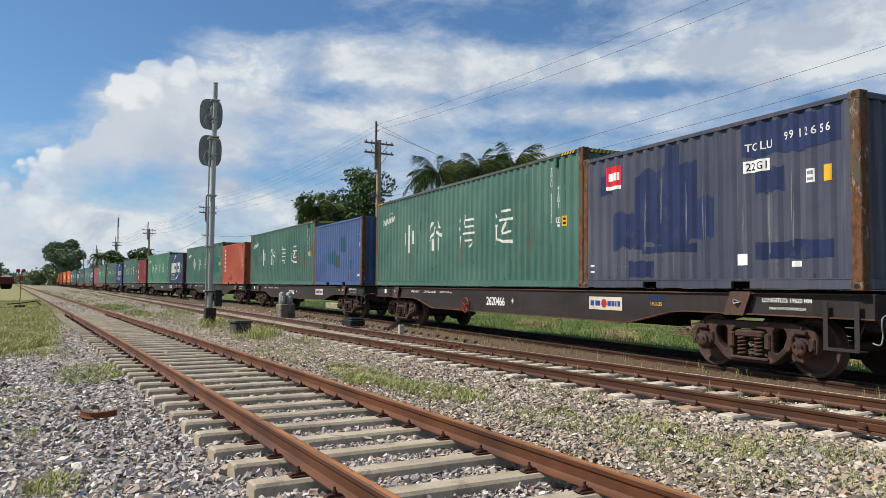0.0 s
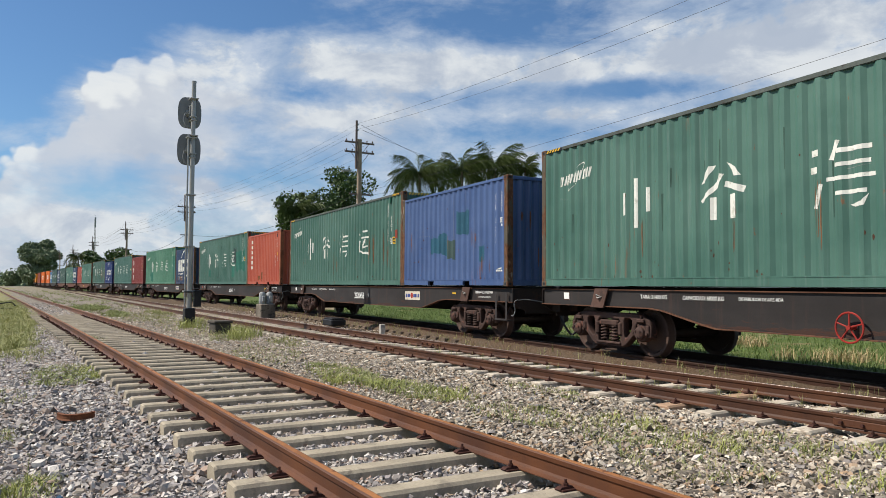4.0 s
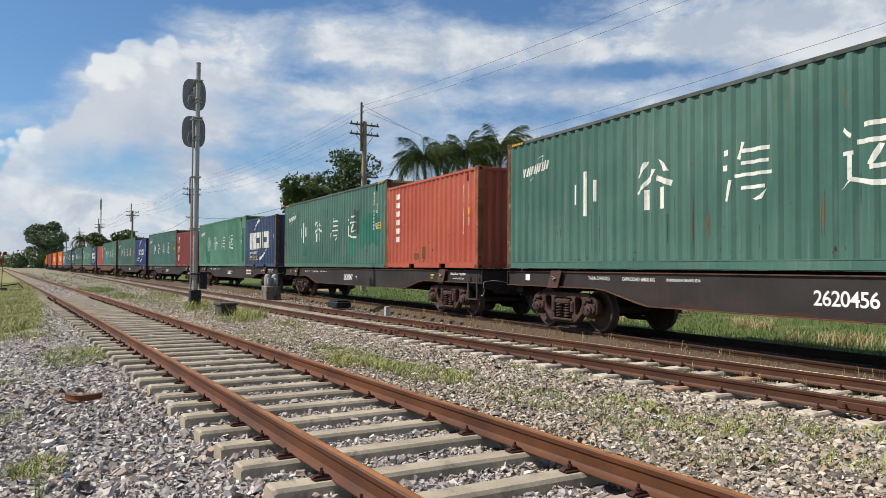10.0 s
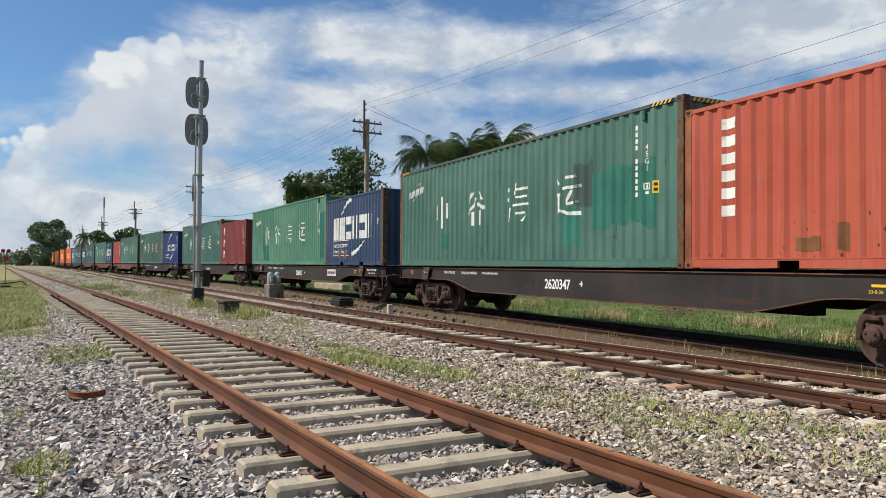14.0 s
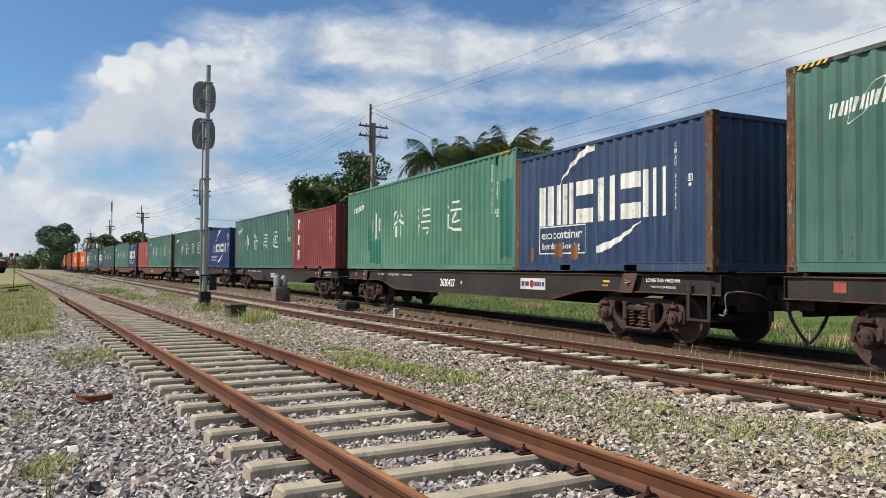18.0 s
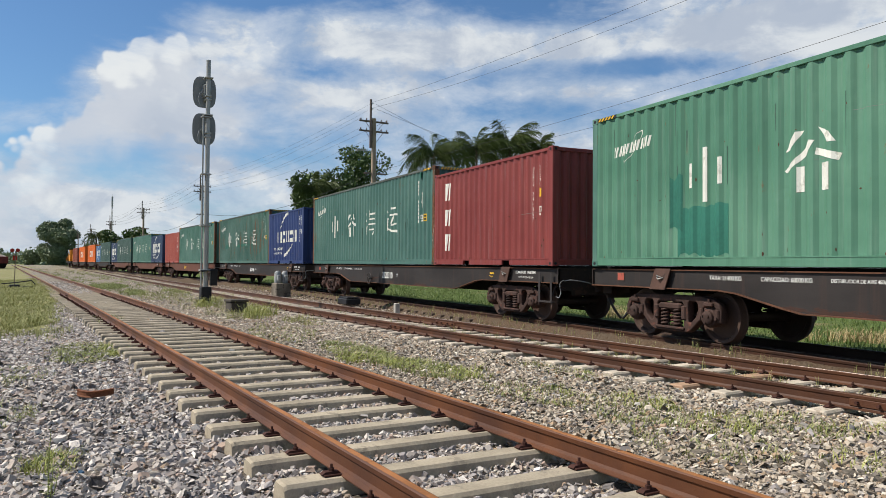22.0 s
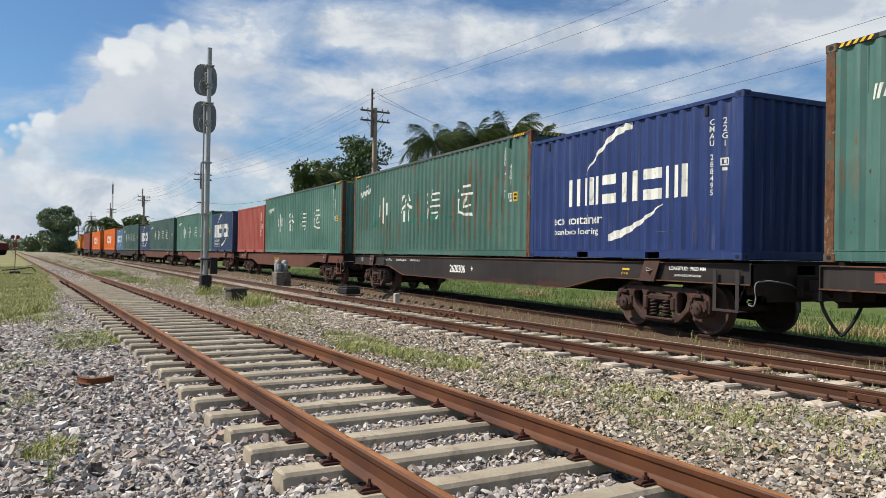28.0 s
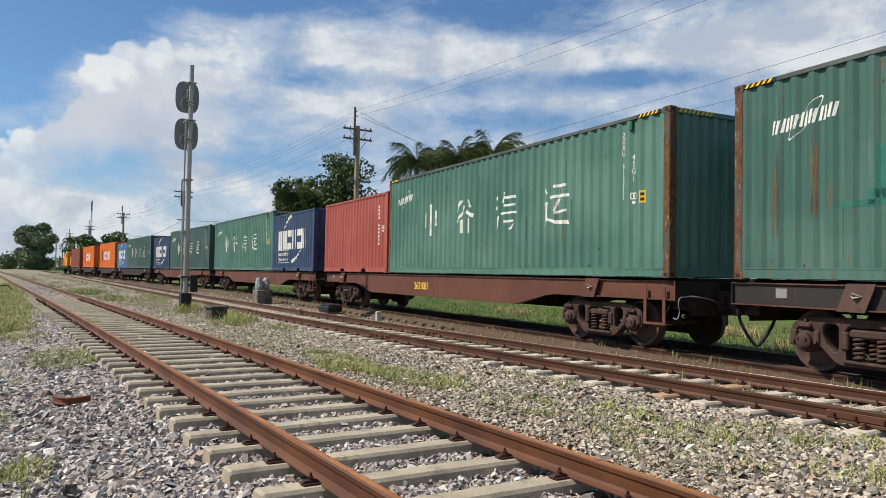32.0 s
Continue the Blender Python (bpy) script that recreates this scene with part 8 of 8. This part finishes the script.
def make_fishplates():
    """Joint bars bolted to the rails of the middle track."""
    for tr, x, side in (("B", -5.05, -0.7525), ("B", -15.5, -0.7525), ("B", -16.0, 0.7525), ("A", -31.0, -0.7525)):
        m = on_track(tr, x, side, -RAIL_H)
        p = part("fishplate", Shape().box(-0.45, 0.45, -0.036, -0.012, 0.034, 0.112, 0.006), M_RAIL, TRACK_BEDS[tr], m=m)
        for q in (-0.36, -0.14, 0.14, 0.36):
            part("bolt", Shape().tube([(q, -0.034, 0.073), (q, -0.07, 0.073)], 0.019, 6, False), M_FASTEN, p)


make_fishplates()

def icosahedron():
    g = (1 + 5 ** 0.5) / 2
    v = np.array([(-1, g, 0), (1, g, 0), (-1, -g, 0), (1, -g, 0), (0, -1, g), (0, 1, g), (0, -1, -g), (0, 1, -g), (g, 0, -1), (g, 0, 1), (-g, 0, -1), (-g, 0, 1)], float)
    f = np.array([(0, 11, 5), (0, 5, 1), (0, 1, 7), (0, 7, 10), (0, 10, 11), (1, 5, 9), (5, 11, 4), (11, 10, 2), (10, 7, 6), (7, 1, 8), (3, 9, 4), (3, 4, 2), (3, 2, 6), (3, 6, 8), (3, 8, 9), (4, 9, 5), (2, 4, 11), (6, 2, 10), (8, 6, 7), (9, 8, 1)])
    return v / np.linalg.norm(v[0]), f


def stones(name, xy, size, seed, material, label):
    """Broken stones, each with its own shape and turn, bedded in the ground; farther ones have fewer faces."""
    rng = np.random.default_rng(seed)
    octa = np.array([(1, 0, 0), (-1, 0, 0), (0, 1, 0), (0, -1, 0), (0, 0, 1), (0, 0, -1)], float), np.array([(0, 2, 4), (2, 1, 4), (1, 3, 4), (3, 0, 4), (2, 0, 5), (1, 2, 5), (3, 1, 5), (0, 3, 5)])
    cap = octa[0][:5] * (1, 1, 0.75), octa[1][:4]
    roof = np.array([(1, 0.8, -0.4), (-1, 0.8, -0.4), (-1, -0.8, -0.4), (1, -0.8, -0.4), (-0.5, 0.1, 0.6), (0.6, -0.1, 0.55)]), np.array([(0, 1, 4), (0, 4, 5), (2, 3, 5), (2, 5, 4), (1, 2, 4), (3, 0, 5)])
    slab = np.array([(x, y, z) for z, k in ((-0.6, 1.0), (0.55, 0.72)) for x, y in ((-k, -k), (k, -k), (k, k), (-k, k))]) * 0.85, np.array([(4, 5, 6), (4, 6, 7), (0, 1, 5), (0, 5, 4), (1, 2, 6), (1, 6, 5), (2, 3, 7), (2, 7, 6), (3, 0, 4), (3, 4, 7)])
    far = np.hypot(xy[:, 0], xy[:, 1])
    vs, fs, k = [], [], 0
    for pick, (v0, f0), grow, tilt in ((far < 4.7, icosahedron(), 1.05, 1.0), ((far >= 4.7) & (far < 9.0), slab, 1.05, 0.34), ((far >= 9.0) & (far < 14.0), roof, 1.1, 0.22), (far >= 14.0, cap, 1.2, 0.1)):
        p, s = xy[pick], size[pick] * grow
        n, c = len(p), len(v0)
        v = v0[None] * (1 + rng.uniform(-0.30, 0.30, (n, c, 1)) + rng.uniform(-0.12, 0.12, (n, c, 3))) * (s[:, None, None] / 2) * rng.uniform((0.65, 0.65, 0.45), (1.35, 1.2, 1.0), (n, 1, 3))
        q = rng.normal(size=(n, 4))
        q[:, 1:3] *= tilt
        q /= np.linalg.norm(q, axis=1)[:, None]
        w, x, y, z = q.T
        r = np.stack([1 - 2 * (y * y + z * z), 2 * (x * y - w * z), 2 * (x * z + w * y), 2 * (x * y + w * z), 1 - 2 * (x * x + z * z), 2 * (y * z - w * x), 2 * (x * z - w * y), 2 * (y * z + w * x), 1 - 2 * (x * x + y * y)], 1).reshape(n, 3, 3)
        v = np.einsum("nij,nkj->nki", r, v)
        v[:, :, 2] *= 0.9
        v[:, :, 0] += p[:, 0, None]
        v[:, :, 1] += p[:, 1, None]
        heap = np.where(np.abs(p[:, 1] - lie("A", p[:, 0])[0]) < 1.2, rng.uniform(0, 0.03, n), 0.0)
        v[:, :, 2] += (ground_z(p[:, 0], p[:, 1]) + heap + s * rng.uniform(-0.05, 0.45, n))[:, None]
        vs.append(v.reshape(-1, 3))
        fs.append((f0[None] + k + np.arange(n)[:, None, None] * c).reshape(-1, 3))
        k += n * c
    return tagged(new(name, raw_mesh(name, np.concatenate(vs), np.concatenate(fs), material)), label, "gravel", kind="stuff")


def clear_of_track(x, y, tr, half, w_half, chance, rng):
    """False where a sleeper or a rail lies."""
    c, s = lie(tr, x)
    n = np.sqrt(1 + s * s)
    off = (y - c) / n
    along = x + (y - c) * s / n / n
    step, x0 = SLEEPER_STEP[tr]
    ph = np.abs((along - x0 + step / 2) % step - step / 2)
    on_sl = (np.abs(off) < half) & (ph < w_half) & (rng.uniform(0, 1, len(x)) > chance)
    on_rail = np.abs(np.abs(off) - 0.7525) < 0.075
    return ~(on_sl | on_rail), off


def make_ballast():
    rng = np.random.default_rng(7)
    n = 1100000
    # a fan in front of the eye, thinning out with distance
    az = np.radians(rng.uniform(33, 101, n))
    d = 3.6 + 51.4 * rng.uniform(0, 1, n) ** 1.9
    x, y = -np.sin(az) * d, np.cos(az) * d
    c = lie("C", x)[0]
    ok = (y < c - 1.12) & (x < 2) & ((y < c - 1.45) | (rng.uniform(0, 1, n) < 0.25))
    a_ok, off_a = clear_of_track(x, y, "A", 1.23, 0.112, 0.012, rng)
    b_ok, off_b = clear_of_track(x, y, "B", 1.16, 0.13, 0.22, rng)
    b_ok |= (np.abs(off_b) < 0.66) & (rng.uniform(0, 1, n) < 0.55)
    turf = turf_share(x, y)
    ok &= a_ok & b_ok & (rng.uniform(0, 1, n) > turf * 1.25)
    dens = np.clip(2300 / (1 + (d / 13.0) ** 2.2), 90, 2100)
    dens = dens * np.where(np.abs(off_a) < 1.25, 1.25, 1.0)
    prob = dens * d * np.radians(68) / (n / 51.4 * (1 / 1.9) * ((d - 3.6) / 51.4 + 1e-4) ** (1 / 1.9 - 1))
    ok &= rng.uniform(0, 1, n) < prob
    x, y, off_a, d = x[ok], y[ok], off_a[ok], d[ok]
    size = np.clip(rng.lognormal(math.log(0.030), 0.40, len(x)), 0.013, 0.085) * (1 + 0.018 * np.clip(d - 12, 0, 30))
    pale = rng.uniform(0, 1, len(x)) < smoothstep(off_a, -0.4, 1.4) * 0.9 + 0.06
    xy = np.column_stack([x, y])
    stones("grey_ballast", xy[~pale], size[~pale], 8, M_STONE_GREY, "grey crushed stone ballast round the siding")
    stones("pale_ballast", xy[pale], size[pale] * 0.85, 9, M_STONE_PALE, "pale limestone ballast between the tracks")


make_ballast()


def motions():
    """Drives the wagons, their boxes and the engine along the track, and turns the wheels."""
    times = [float(i) for i in range(33)]
    for ob, at, z, turned in MOVERS:
        walk(ob, [(t, on_track("C", run(t) + at, 0.0, z)) for t in times])
    # moments at which the wheels have turned another 72 degrees
    fine = np.linspace(0, 32, 3201)
    way = np.array([run(t) for t in fine]) - run(0)
    turns = way / RADIUS
    marks = np.arange(0, turns[-1], radians(72))
    when = [0.0] + [round(float(t) * FPS) / FPS for t in np.interp(marks[1:], turns, fine)] + [32.0]
    spins = [(t, float(np.interp(t, fine, turns))) for t in when]
    for w in list(bpy.data.objects):
        if w.name.split(".")[0] == "wheelset" and w.parent is not None:
            base = w.matrix_basis.translation.copy()
            walk(w, [(t, Matrix.Translation(base) @ Matrix.Rotation(a, 4, "Y")) for t, a in spins])


motions()
